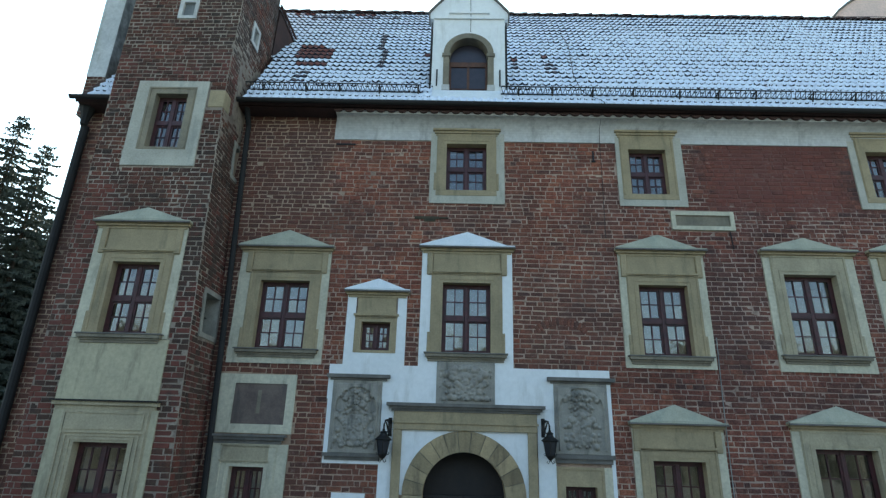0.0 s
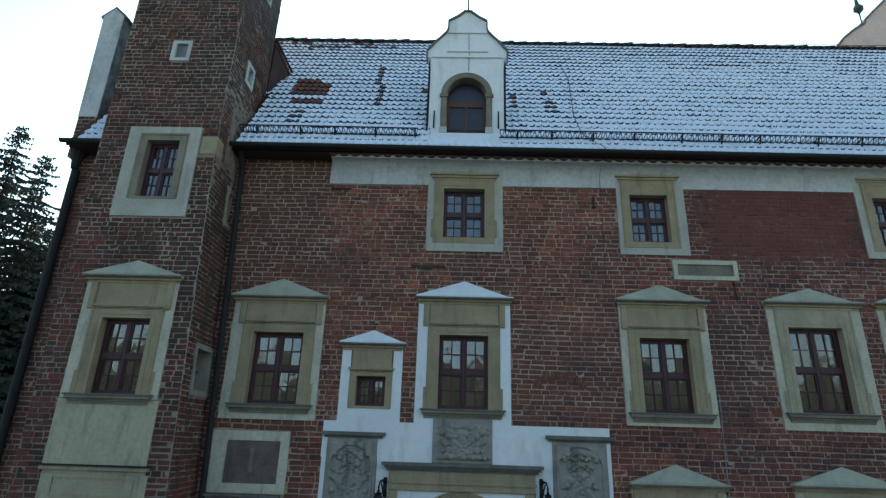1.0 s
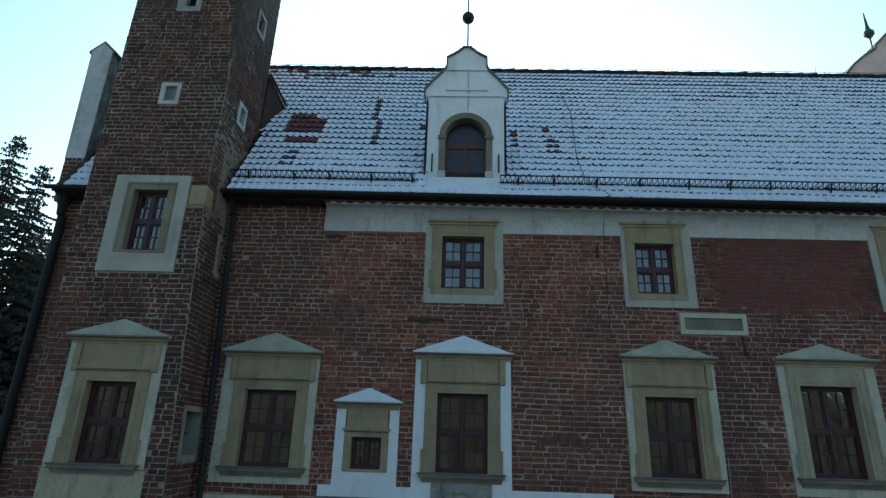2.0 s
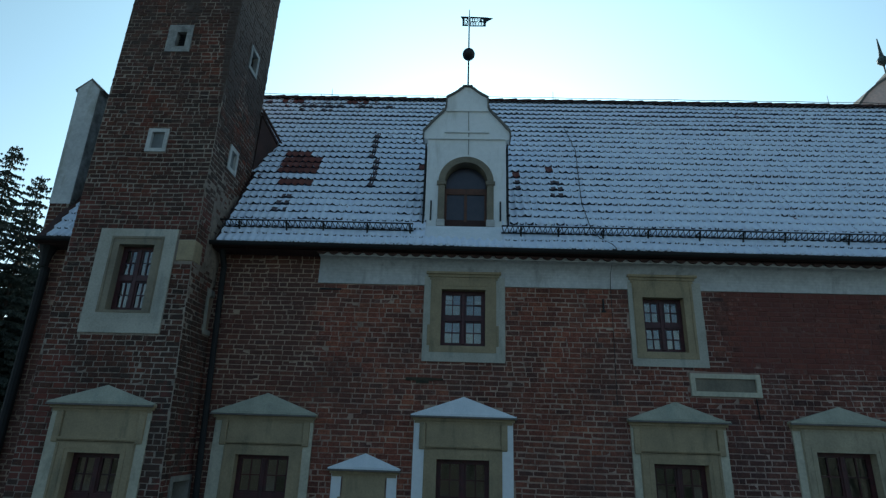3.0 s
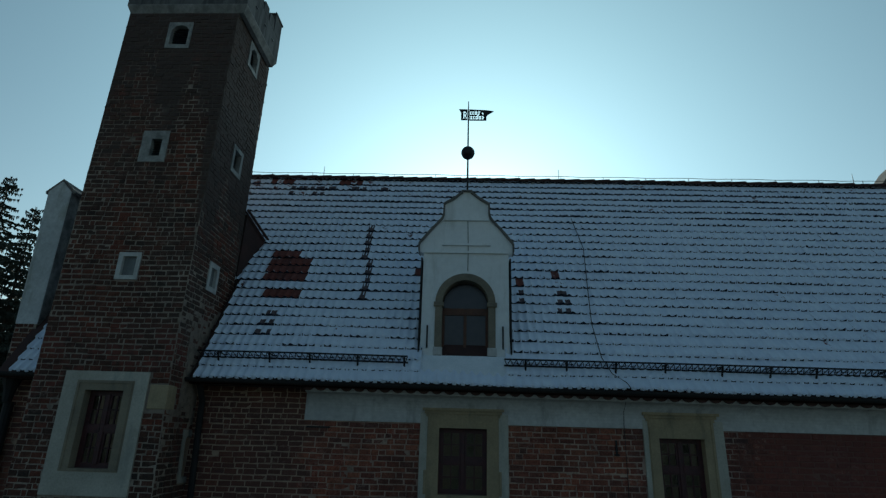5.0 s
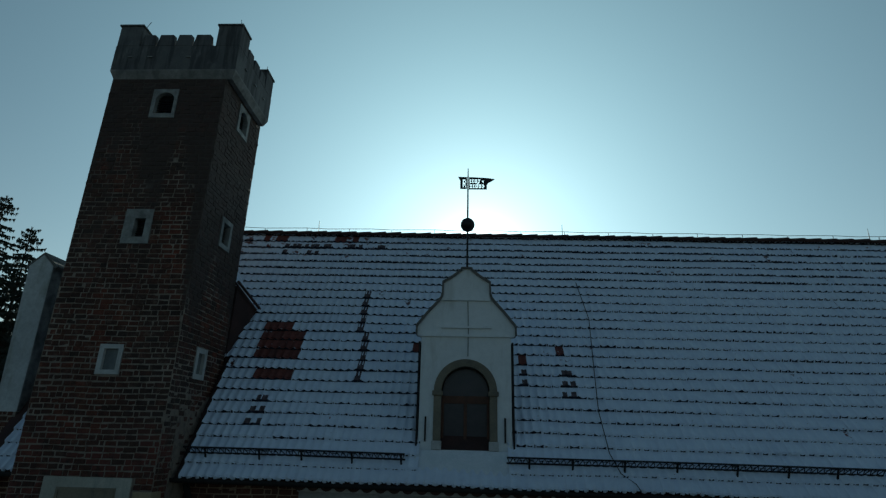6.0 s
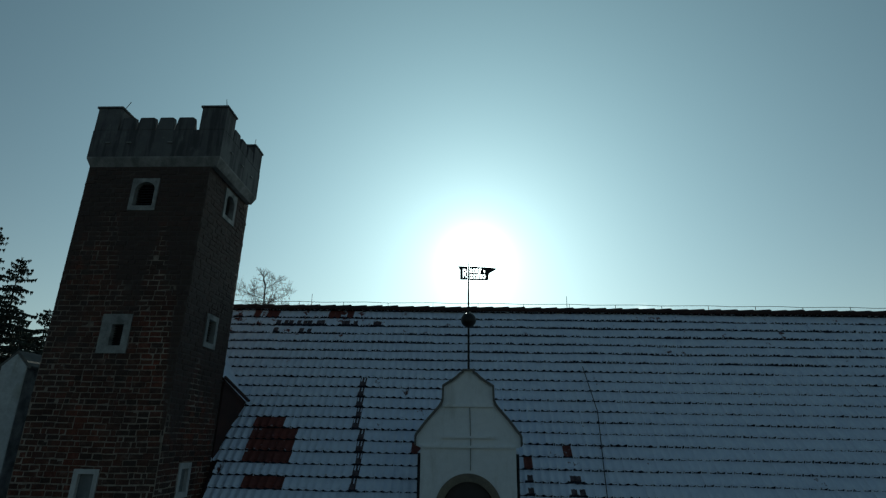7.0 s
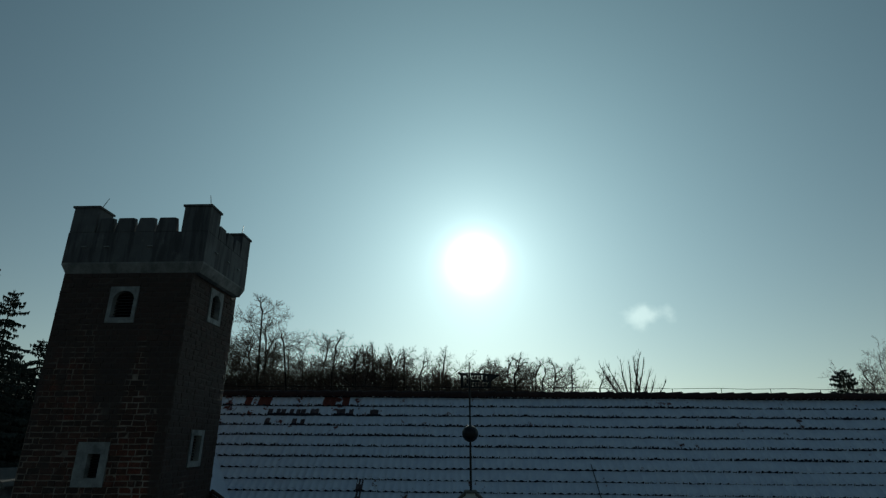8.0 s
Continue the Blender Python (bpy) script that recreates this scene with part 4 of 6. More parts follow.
# parapet with battlements
P = 0.07
cx0, cx1, cy0, cy1 = TX0 - P + 0.01, TX1 + P + 0.12, TY0 - P, TY1 + P - 0.12
bm = bmesh.new()
for (z, g), (z2, g2) in zip([(19.08, -0.16), (19.1, -0.07), (19.15, -0.05), (19.24, -0.012), (19.27, 0.0)], [(19.1, -0.07), (19.15, -0.05), (19.24, -0.012), (19.27, 0.0), (19.301, 0.0)]):
    a = [bm.verts.new(p) for p in ((cx0 - g, cy0 - g, z), (cx1 + g, cy0 - g, z), (cx1 + g, cy1 + g, z), (cx0 - g, cy1 + g, z))]
    b = [bm.verts.new(p) for p in ((cx0 - g2, cy0 - g2, z2), (cx1 + g2, cy0 - g2, z2), (cx1 + g2, cy1 + g2, z2), (cx0 - g2, cy1 + g2, z2))]
    for i in range(4):
        bm.faces.new((a[i], a[(i + 1) % 4], b[(i + 1) % 4], b[i]))
part("parapet_corbel", tidy(bm), M_CORBEL, tower, "stained pale corbel band")
w, GAP_Z = 0.28, 19.91
for r in ((cx0, cx1, cy0, cy0 + w), (cx0, cx1, cy1 - w, cy1), (cx0, cx0 + w, cy0 + w, cy1 - w), (cx1 - w, cx1, cy0 + w, cy1 - w)):
    part("parapet_wall", boxes((*r, 19.3, GAP_Z)), M_PARAPET, tower, "weathered grey parapet")
part("roof_deck", boxes((cx0 + w, cx1 - w, cy0 + w, cy1 - w, 19.3, 19.45)), M_PARAPET, tower)


def merlon(x0, x1, y0, y1, z0, z1, along=""):
    """A worn battlement; along: the axis in which it tapers towards its sloping top."""
    bm = bmesh.new()
    v = box(bm, x0, x1, y0, y1, z0, z1)
    mid = Vector(((x0 + x1) / 2, (y0 + y1) / 2, 0))
    for q in v[4:]:
        if along == "x":
            q.co.x += 0.05 if q.co.x < mid.x else -0.05
        if along == "y":
            q.co.y += 0.05 if q.co.y < mid.y else -0.05
    if along == "x":
        for q in v[4:6]:
            q.co.z -= 0.03
    bmesh.ops.bevel(bm, geom=bm.edges[:], offset=0.014, segments=1, affect="EDGES", clamp_overlap=True)
    if not along:
        box(bm, x0 - 0.02, x1 + 0.02, y0 - 0.025, y1 + 0.02, z1 - 0.01, z1 + 0.03)
    part("merlon", bm, M_PARAPET, tower)


for mx0, mx1, top in ((cx0, cx0 + 0.51, 20.44), (cx1 - 0.54, cx1, 20.44)):
    for my in (cy0, cy1 - 0.46):
        merlon(mx0, mx1, my, my + 0.46, GAP_Z, top)
span = cx1 - cx0
for a, b in ((0.192, 0.317), (0.322, 0.468), (0.474, 0.612), (0.618, 0.768)):
    for y0 in (cy0, cy1 - 0.14):
        merlon(cx0 + span * a, cx0 + span * b, y0, y0 + 0.14, GAP_Z, 20.24, "x")
span = cy1 - cy0 - 0.92
for i in range(3):
    a = cy0 + 0.46 + span * (i + 0.03) / 3
    for x0 in (cx0, cx1 - w):
        merlon(x0, x0 + w, a, a + span / 3 * 0.94, GAP_Z, 20.22, "y")
for u in (0.12, 0.28, 0.59):
    a = cx0 + (cx1 - cx0) * u
    part("scupper", soft_box(a, a + 0.1, cy0 - 0.03, cy0 + 0.02, 19.6, 19.625, 0.004), M_DULL, tower, "pale slate scupper")
for u in (0.2, 0.48, 0.74):
    a = cy0 + (cy1 - cy0) * u
    part("scupper", soft_box(cx1 - 0.02, cx1 + 0.03, a, a + 0.1, 19.6, 19.625, 0.004), M_DULL, tower, "pale slate scupper")
for px, py, pz, lx in ((cx0 + 0.4, cy0 + 0.2, 20.4, 0.12), (cx1 - 0.12, cy0 + 0.2, 20.44, -0.04), (cx1 - 0.15, cy1 - 0.2, 20.44, 0.02)):
    part("lightning_rod", tube(bmesh.new(), [(px, py, pz), (px + lx * 0.2, py, pz + 0.14), (px + lx, py, pz + 0.32)], 0.01, 0.006, 5), M_IRON, tower, "thin bent lightning rod")


# ---- roof ----
def roof_point(x, s, n=0.0):
    """A point s metres up the slope from the eave, n above the roof plane."""
    k = math.hypot(1, PITCH)
    return Vector((x, EAVE_Y + s / k - n * PITCH / k, EAVE_Z + s * PITCH / k + n / k))


SLOPE = math.hypot(RIDGE_Y - EAVE_Y, RIDGE_Z - EAVE_Z)
roof = thing("roof", "steep pantile roof under thin snow with bare red patches", "roof", kind="structure")
bm = bmesh.new()
prism_x(bm, [(EAVE_Y + 0.08, EAVE_Z - 0.08), (EAVE_Y + 0.05, EAVE_Z - 0.02), (RIDGE_Y, RIDGE_Z - 0.05), (2 * RIDGE_Y - EAVE_Y, EAVE_Z), (2 * RIDGE_Y - EAVE_Y, EAVE_Z - 0.12), (RIDGE_Y, RIDGE_Z - 0.28), (0.4, 12.1)], HOUSE_X0 - 0.05, HOUSE_X1 + 0.05)
part("roof_boards", tidy(bm), M_UNDER, roof)
part("soffit", boxes((HOUSE_X0, HOUSE_X1, EAVE_Y + 0.1, 0.1, EAVE_Z - 0.1, EAVE_Z - 0.03)), M_UNDER, roof)
part("eave_cornice", boxes((HOUSE_X0, TX0, -0.14, 0.0, 11.02, 11.1)), M_BRICK_T, roof)
cove = [(-0.03 - 0.31 * (1 - math.cos(radians(a))), 10.56 + 0.35 * math.sin(radians(a))) for a in range(0, 91, 10)]
bm = bmesh.new()
prism_x(bm, [(0.0, 10.56)] + cove + [(-0.34, 11.04), (0.0, 11.04)], -3.05, HOUSE_X1)
part("cove", tidy(bm), M_BAND, roof, "whitewashed cove under the eaves")
part("eave_beam", boxes((TX1, HOUSE_X1, -0.42, -0.3, 10.985, 11.045)), M_DENTIL, roof)
bm = bmesh.new()
GY, GZ = EAVE_Y - 0.06, 11.075
prism_x(bm, [(GY + 0.068 * math.cos(radians(a)), GZ + 0.075 * math.sin(radians(a))) for a in range(180, 361, 20)] + [(GY + 0.058, GZ), (GY + 0.04, GZ - 0.045), (GY, GZ - 0.06), (GY - 0.04, GZ - 0.045), (GY - 0.058, GZ)], TX1 + 0.02, HOUSE_X1)
part("gutter", tidy(bm), M_PIPE, roof, "dark half-round zinc gutter")
bm = bmesh.new()
prism_x(bm, [(GY + 0.068 * math.cos(radians(a)), GZ + 0.075 * math.sin(radians(a))) for a in range(180, 361, 20)] + [(GY + 0.058, GZ), (GY + 0.04, GZ - 0.045), (GY, GZ - 0.06), (GY - 0.04, GZ - 0.045), (GY - 0.058, GZ)], HOUSE_X0 - 0.1, TX0 - 0.02)
part("gutter", tidy(bm), M_PIPE, roof, "dark half-round zinc gutter")

bm = bmesh.new()
prism_y(bm, [(-0.1, 0.0), (-0.085, -0.025), (-0.05, -0.05), (0.0, -0.06), (0.05, -0.05), (0.085, -0.025), (0.1, 0.0)], -0.4, -0.335)
dentil = part("dentil", tidy(bm), M_DENTIL, roof)
dentil.matrix_basis = pose(-3.0, 0, 10.984)
x = -3.0 + 0.245
while x < HOUSE_X1:
    ob = new("dentil", dentil.data)
    ob.parent = roof
    ob.matrix_basis = pose(x, 0, 10.984)
    x += 0.245

# ---- dormer ----
DX, DY = -0.035, -0.13
GABLE = [(0.88, 11.3), (0.88, 13.8), (0.965, 13.83), (0.965, 13.98), (0.945, 14.03), (0.885, 14.1), (0.81, 14.2), (0.72, 14.31), (0.62, 14.42), (0.54, 14.51), (0.49, 14.58), (0.465, 14.66), (0.46, 14.86), (0.46, 14.9), (0.4, 14.94), (0.3, 15.0), (0.2, 15.07), (0.13, 15.14), (0.09, 15.16), (0.08, 15.2)]
OUT, INN, SPRING, SILL_Z = 0.605, 0.465, 12.76, 11.69


def arc(cx, cz, r, a0, a1, k):
    return [(cx + r * math.cos(radians(a0 + (a1 - a0) * i / k)), cz + r * math.sin(radians(a0 + (a1 - a0) * i / k))) for i in range(k + 1)]


def strip_y(bm, a, b, y0, y1):
    """A bent bar between two polylines of (x, z), from y0 to y1."""
    k = len(a)
    g = [[bm.verts.new((p[0], y, p[1])) for p in line] for line, y in ((a, y0), (b, y0), (a, y1), (b, y1))]
    for i in range(k - 1):
        bm.faces.new((g[0][i], g[0][i + 1], g[1][i + 1], g[1][i]))
        bm.faces.new((g[2][i], g[3][i], g[3][i + 1], g[2][i + 1]))
        bm.faces.new((g[0][i], g[2][i], g[2][i + 1], g[0][i + 1]))
        bm.faces.new((g[1][i], g[1][i + 1], g[3][i + 1], g[3][i]))
    bm.faces.new((g[0][0], g[1][0], g[3][0], g[2][0]))
    bm.faces.new((g[0][-1], g[2][-1], g[3][-1], g[1][-1]))
    return tidy(bm)


dormer = thing("dormer", "whitewashed dormer with a curved baroque gable and arched window", "dormer")
gable = [(DX - OUT, 11.3)] + [(DX - x, z) for x, z in GABLE] + [(DX + x, z) for x, z in GABLE[::-1]] + [(DX + OUT, 11.3), (DX + OUT, SPRING)] + arc(DX, SPRING, OUT, 0, 180, 24)[1:]
part("gable_wall", tidy(prism_y(bmesh.new(), gable, DY, DY + 0.25)), M_WHITE, dormer)
bm = bmesh.new()
prism_x(bm, [(EAVE_Y + 0.12, EAVE_Z + 0.24), (EAVE_Y + 0.1, EAVE_Z + 0.2), (DY + 0.05, 11.5), (DY - 0.06, SILL_Z - 0.01)], DX - 0.93, DX + 0.9)
part("snow_apron", tidy(bm), M_SNOWY, dormer, "smooth snow lying below the dormer window")
bm = bmesh.new()
prism_y(bm, [(DX - OUT, 11.3), (DX + OUT, 11.3), (DX + OUT, SILL_Z), (DX - OUT, SILL_Z)], DY, DY + 0.25)
part("apron", tidy(bm), M_WHITE, dormer)
for a, b in ((DX - 0.86, DX - 0.66), (DX + 0.66, DX + 0.86)):
    part("cheek_wall", boxes((a, b, DY + 0.25, 1.3, 11.35, 13.72)), M_WHITE, dormer)
bm = bmesh.new()
prism_y(bm, [(DX - 0.95, 13.66), (DX + 0.95, 13.66), (DX + 0.95, 13.72), (DX, 14.5), (DX - 0.95, 13.72)], DY + 0.25, 1.75)
part("saddle_roof", tidy(bm), M_TILE, dormer, "small snowy saddle roof")
bm = bmesh.new()
for s in (-1, 1):
    a = [(DX + s * x, z) for x, z in GABLE[2:]]
    b = [(DX + s * (x + 0.035), z + 0.03) for x, z in GABLE[2:]]
    strip_y(bm, a, b, DY - 0.05, DY + 0.3)
box(bm, DX - 0.105, DX + 0.105, DY - 0.05, DY + 0.3, 15.2, 15.235)
part("coping", bm, M_DARKSTONE, dormer, "dark sheet coping along the curved gable")
bm = bmesh.new()
for z, hw in ((13.82, 0.87), (13.99, 0.5), (14.55, 0.48)):
    box(bm, DX - hw, DX + hw, DY - 0.05, DY, z - 0.02, z + 0.025)
part("string_course", bm, M_WHITE, dormer)
outer = [(DX - OUT, SILL_Z), (DX - OUT, SPRING)] + arc(DX, SPRING, OUT, 180, 0, 24) + [(DX + OUT, SILL_Z)]
inner = [(DX - INN, SILL_Z), (DX - INN, SPRING)] + arc(DX, SPRING, INN, 180, 0, 24) + [(DX + INN, SILL_Z)]
part("stone_arch", strip_y(bmesh.new(), outer, inner, DY - 0.03, DY + 0.3), M_BROWNSTONE, dormer, "brown-grey sandstone arch")
for a, b in ((DX - OUT, DX - INN), (DX + INN, DX + OUT)):
    part("impost", soft_box(a - 0.03, b + 0.03, DY - 0.06, DY + 0.1, SPRING - 0.09, SPRING), M_BROWNSTONE, dormer)
    part("pedestal", soft_box(a - 0.02, b + 0.02, DY - 0.06, DY + 0.1, SILL_Z, SILL_Z + 0.16), M_BAND, dormer)
dframe = part("window_frame", boxes((DX - INN, DX + INN, DY + 0.2, DY + 0.26, 12.6, 12.68), (DX - INN, DX - INN + 0.05, DY + 0.2, DY + 0.26, SILL_Z, 12.6), (DX + INN - 0.05, DX + INN, DY + 0.2, DY + 0.26, SILL_Z, 12.6),
                                     (DX - 0.03, DX + 0.03, DY + 0.19, DY + 0.27, SILL_Z, 12.6), (DX - INN + 0.05, DX - 0.03, DY + 0.2, DY + 0.26, SILL_Z, SILL_Z + 0.06), (DX + 0.03, DX + INN - 0.05, DY + 0.2, DY + 0.26, SILL_Z, SILL_Z + 0.06),
                                     (DX - INN + 0.05, DX - 0.03, DY + 0.2, DY + 0.26, 12.54, 12.6), (DX + 0.03, DX + INN - 0.05, DY + 0.2, DY + 0.26, 12.54, 12.6)), M_BROWN, dormer)
for a, b in ((DX - INN + 0.05, DX - 0.03), (DX + 0.03, DX + INN - 0.05)):
    part("pane", boxes((a, b, DY + 0.228, DY + 0.233, SILL_Z + 0.06, 12.54)), M_SHUT, dframe)
fan = [(DX - INN + 0.02, 12.68)] + [(DX - INN + 0.02, SPRING)] + arc(DX, SPRING, INN - 0.02, 180, 0, 18)[1:-1] + [(DX + INN - 0.02, SPRING), (DX + INN - 0.02, 12.68)]
bm = bmesh.new()
prism_y(bm, fan, DY + 0.226, DY + 0.234)
part("fanlight", tidy(bm), M_SHUT, dframe)
part("backing", boxes((DX - 0.66, DX + 0.66, 0.9, 0.95, 11.35, 13.6)), M_ROOM, dormer)
for s in (-1, 1):
    part("iron_pin", tube(bmesh.new(), [(DX + s * 0.75, DY - 0.03, 11.83), (DX + s * 0.75, DY - 0.03, 12.28)], 0.018, sides=6), M_IRON, dormer, "short black iron bar")

part("wire", tube(bmesh.new(), [(DX + 0.03, DY - 0.02, 14.52), (DX + 0.045, DY - 0.02, 13.9), (DX + 0.04, DY - 0.02, 13.42)], 0.009, sides=5), M_DULL, dormer, "thin grey wire down the gable")

for s in (-1, 1):
    part("flashing", boxes((DX + s * 0.915 - 0.015, DX + s * 0.915 + 0.015, DY - 0.02, DY + 0.4, 11.5, 13.7)), M_PIPE, dormer, "dark sheet flashing beside the dormer")

# weather vane on the dormer's tip
vane = thing("weather_vane", "black iron weather vane with a ball and pierced year flag", "weather vane")
VX, VY = -0.025, DY + 0.12
part("rod", tube(bmesh.new(), [(VX, VY, 15.2), (VX, VY, 17.3), (VX, VY, 17.56)], 0.022, 0.008, 8), M_IRON, vane)
bm = bmesh.new()
bmesh.ops.create_uvsphere(bm, u_segments=20, v_segments=12, radius=0.152, matrix=Matrix.Translation((VX, VY, 16.22)))
part("ball", bm, M_IRON, vane)
def pierced(rows, x, z, cw, ch):
    """A thin plate from rows of # and holes, the first row on top."""
    bm = bmesh.new()
    for r, line in enumerate(rows):
        k = 0
        while k < len(line):
            if line[k] == "#":
                a = k
                while k < len(line) and line[k] == "#":
                    k += 1
                box(bm, x + a * cw, x + k * cw, VY - 0.006, VY + 0.006, z - (r + 1) * ch, z - r * ch)
            else:
                k += 1
    return bm


# tail: the letter R cut through; flag: two rows of cut-out marks and a pointed tip
bm = pierced(["########", "###...##", "###.##.#", "###...##", "###.#.##", "###.##.#", "########"], VX - 0.17, 17.33, 0.0185, 0.0385)
prism_y(bm, [(VX - 0.22, 17.35), (VX - 0.02, 17.345), (VX - 0.02, 17.325), (VX - 0.17, 17.325), (VX - 0.17, 17.26)], VY - 0.006, VY + 0.006)
part("flag_tail", bm, M_IRON, vane, "plate pierced with the letter R")
bm = pierced(["######################", "#..#..#...#...########", "#.##.##.#.##.###..####", "#..#..#...#..####.####", "##########..##########", "#...#..#...#...#..####", "##.##.##.#.#.#.##..###", "#...#..#...#...#..####", "######################"], VX + 0.02, 17.325, 0.0178, 0.0305)
prism_y(bm, [(VX + 0.02, 17.325), (VX + 0.41, 17.325), (VX + 0.41, 17.15), (VX + 0.44, 17.2), (VX + 0.58, 17.29), (VX + 0.58, 17.3), (VX + 0.02, 17.345)], VY - 0.006, VY + 0.006)
part("flag_frame", bm, M_IRON, vane, "plate pierced with rows of marks")


# ---- portal ----
portal = thing("portal", "sandstone portal with a round arch and projecting cornice", "portal", kind="structure")
AC = 2.93
for s in (-1, 1):
    part("pilaster", soft_box(min(s * 1.2, s * 1.37), max(s * 1.2, s * 1.37), -0.09, 0.02, 0, 4.08), M_STONE, portal)
part("entablature", soft_box(-1.37, 1.38, -0.1, 0.02, 4.08, 4.42), M_STONE, portal)
part("fascia_fillet", boxes((-1.39, 1.4, -0.125, -0.1, 4.2, 4.24)), M_STONE, portal)
part("cornice", moulding(bmesh.new(), -1.36, 1.38, -0.06, 4.42, 4.57, ((0.3, 0.06), (0.6, 0.1), (1.0, 0.15))), M_DARKSTONE, portal, "dark weathered projecting cornice")
blocks = 13
for i in range(blocks):
    a0, a1 = 180 - 180 * i / blocks - 0.45, 180 - 180 * (i + 1) / blocks + 0.45
    part("voussoir", strip_y(bmesh.new(), arc(0, AC, 1.15, a0, a1, 4), arc(0, AC, 0.77, a0, a1, 4), -0.07, 0.3), M_BLOCKS, portal)
part("arch_core", strip_y(bmesh.new(), arc(0, AC, 1.145, 180, 0, 40), arc(0, AC, 0.775, 180, 0, 40), -0.055, 0.29), M_BROWNSTONE, portal)
for s in (-1, 1):
    part("jamb", soft_box(min(s * 0.77, s * 1.15), max(s * 0.77, s * 1.15), -0.07, 0.3, 0, AC - 0.005), M_STONE, portal)
bm = bmesh.new()
for s in (-1, 1):
    a = [(s * 1.2, AC)] + [(s * 1.2, 4.08)] + [(0, 4.08)]
    line = arc(0, AC, 1.15, 0, 90, 16)
    top = [(min(1.2, 1.2), AC + (4.08 - AC) * i / 8) for i in range(9)] + [(1.2 - 1.2 * i / 8, 4.08) for i in range(1, 9)]
    strip_y(bm, [(s * x, z) for x, z in line], [(s * x, z + 0.0005) for x, z in top], -0.036, 0.02)
part("spandrel", bm, M_WHITE, portal, "white limewashed spandrel")
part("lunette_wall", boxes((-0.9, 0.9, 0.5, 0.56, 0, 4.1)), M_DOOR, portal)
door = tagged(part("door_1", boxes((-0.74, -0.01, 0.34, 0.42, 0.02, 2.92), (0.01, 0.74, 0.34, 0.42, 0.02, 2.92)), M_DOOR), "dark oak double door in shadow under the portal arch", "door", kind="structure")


def relief_panel(name, x0, x1, z0, z1, seed, niche=True):
    """A carved armorial stone panel: slab with a raised field of scrolls, shield and figures."""
    t = thing(name, "weathered grey stone relief carved with an armorial shield and scrolls", "stone relief", "reliefs over the portal")
    part("slab", soft_box(x0, x1, -0.06, 0.01, z0, z1), M_GREYSTONE, t)
    rng = random.Random(seed)
    bm = bmesh.new()
    nx, nz = 72, int(72 * (z1 - z0) / (x1 - x0))
    m = 0.06
    g = []
    w, h = x1 - x0 - 2 * m, z1 - z0 - 2 * m
    blobs = []
    for _ in range(90):
        u = 0.5 - abs(rng.gauss(0, 0.22))
        vv, r = rng.uniform(0.05, 0.93), rng.uniform(0.02, 0.075)
        for uu in (u, 1 - u):
            blobs.append((uu, vv, r, rng.uniform(0.03, 0.085)))
    for j in range(nz + 1):
        row = []
        for i in range(nx + 1):
            u, v = i / nx, j / nz
            hgt = 0.0
            for bu, bv, r, k in blobs:
                d = math.hypot(u - bu, (v - bv) * h / w) / r
                if d < 1:
                    hgt = max(hgt, k * math.sqrt(1 - d * d))
            # shield in the lower middle
            su, sv = abs(u - 0.5) / 0.2, (v - 0.3) / 0.22
            if su < 1 and abs(sv) < 1 and su < 1.15 - max(0, -sv) ** 2:
                hgt = max(hgt, 0.045 + 0.012 * math.cos(su * 9) * math.cos(sv * 8))
            if niche:
                du, dv = abs(u - 0.5), max(0.0, v - 0.62) * h / w
                if max(abs(du), math.hypot(du, dv) if v > 0.62 else du) > 0.46:
                    hgt = 0.05
            edge = min(i, nx - i, j, nz - j)
            row.append(bm.verts.new((x0 + m + u * w, -0.06 - (hgt if edge > 0 else -0.002) + 0.003 * noise.noise(Vector((u * 30, v * 30, seed))), z0 + m + v * h)))
        g.append(row)
    for j in range(nz):
        for i in range(nx):
            f = bm.faces.new((g[j][i], g[j][i + 1], g[j + 1][i + 1], g[j + 1][i]))
            f.smooth = True
    part("carving", bm, M_GREYSTONE, t)
    return t


t = relief_panel("stone_relief", -2.6, -1.63, 3.63, 4.98, 3)
part("top_ledge", moulding(bmesh.new(), -2.62, -1.58, -0.04, 4.98, 5.09, ((0.4, 0.04), (1.0, 0.1))), M_DARKSTONE, t)
part("foot_ledge", moulding(bmesh.new(), -2.62, -1.63, -0.03, 3.5, 3.63, ((0.5, 0.03), (1.0, 0.07))), M_DARKSTONE, t)
t = relief_panel("stone_relief", 1.72, 2.75, 3.72, 5.02, 8)
part("top_ledge", moulding(bmesh.new(), 1.7, 2.8, -0.04, 5.02, 5.13, ((0.4, 0.04), (1.0, 0.1))), M_DARKSTONE, t)
part("foot_ledge", moulding(bmesh.new(), 1.74, 2.75, -0.03, 3.56, 3.72, ((0.5, 0.03), (1.0, 0.07))), M_DARKSTONE, t)
t = relief_panel("stone_relief", -0.57, 0.58, 4.57, 5.385, 21, False)


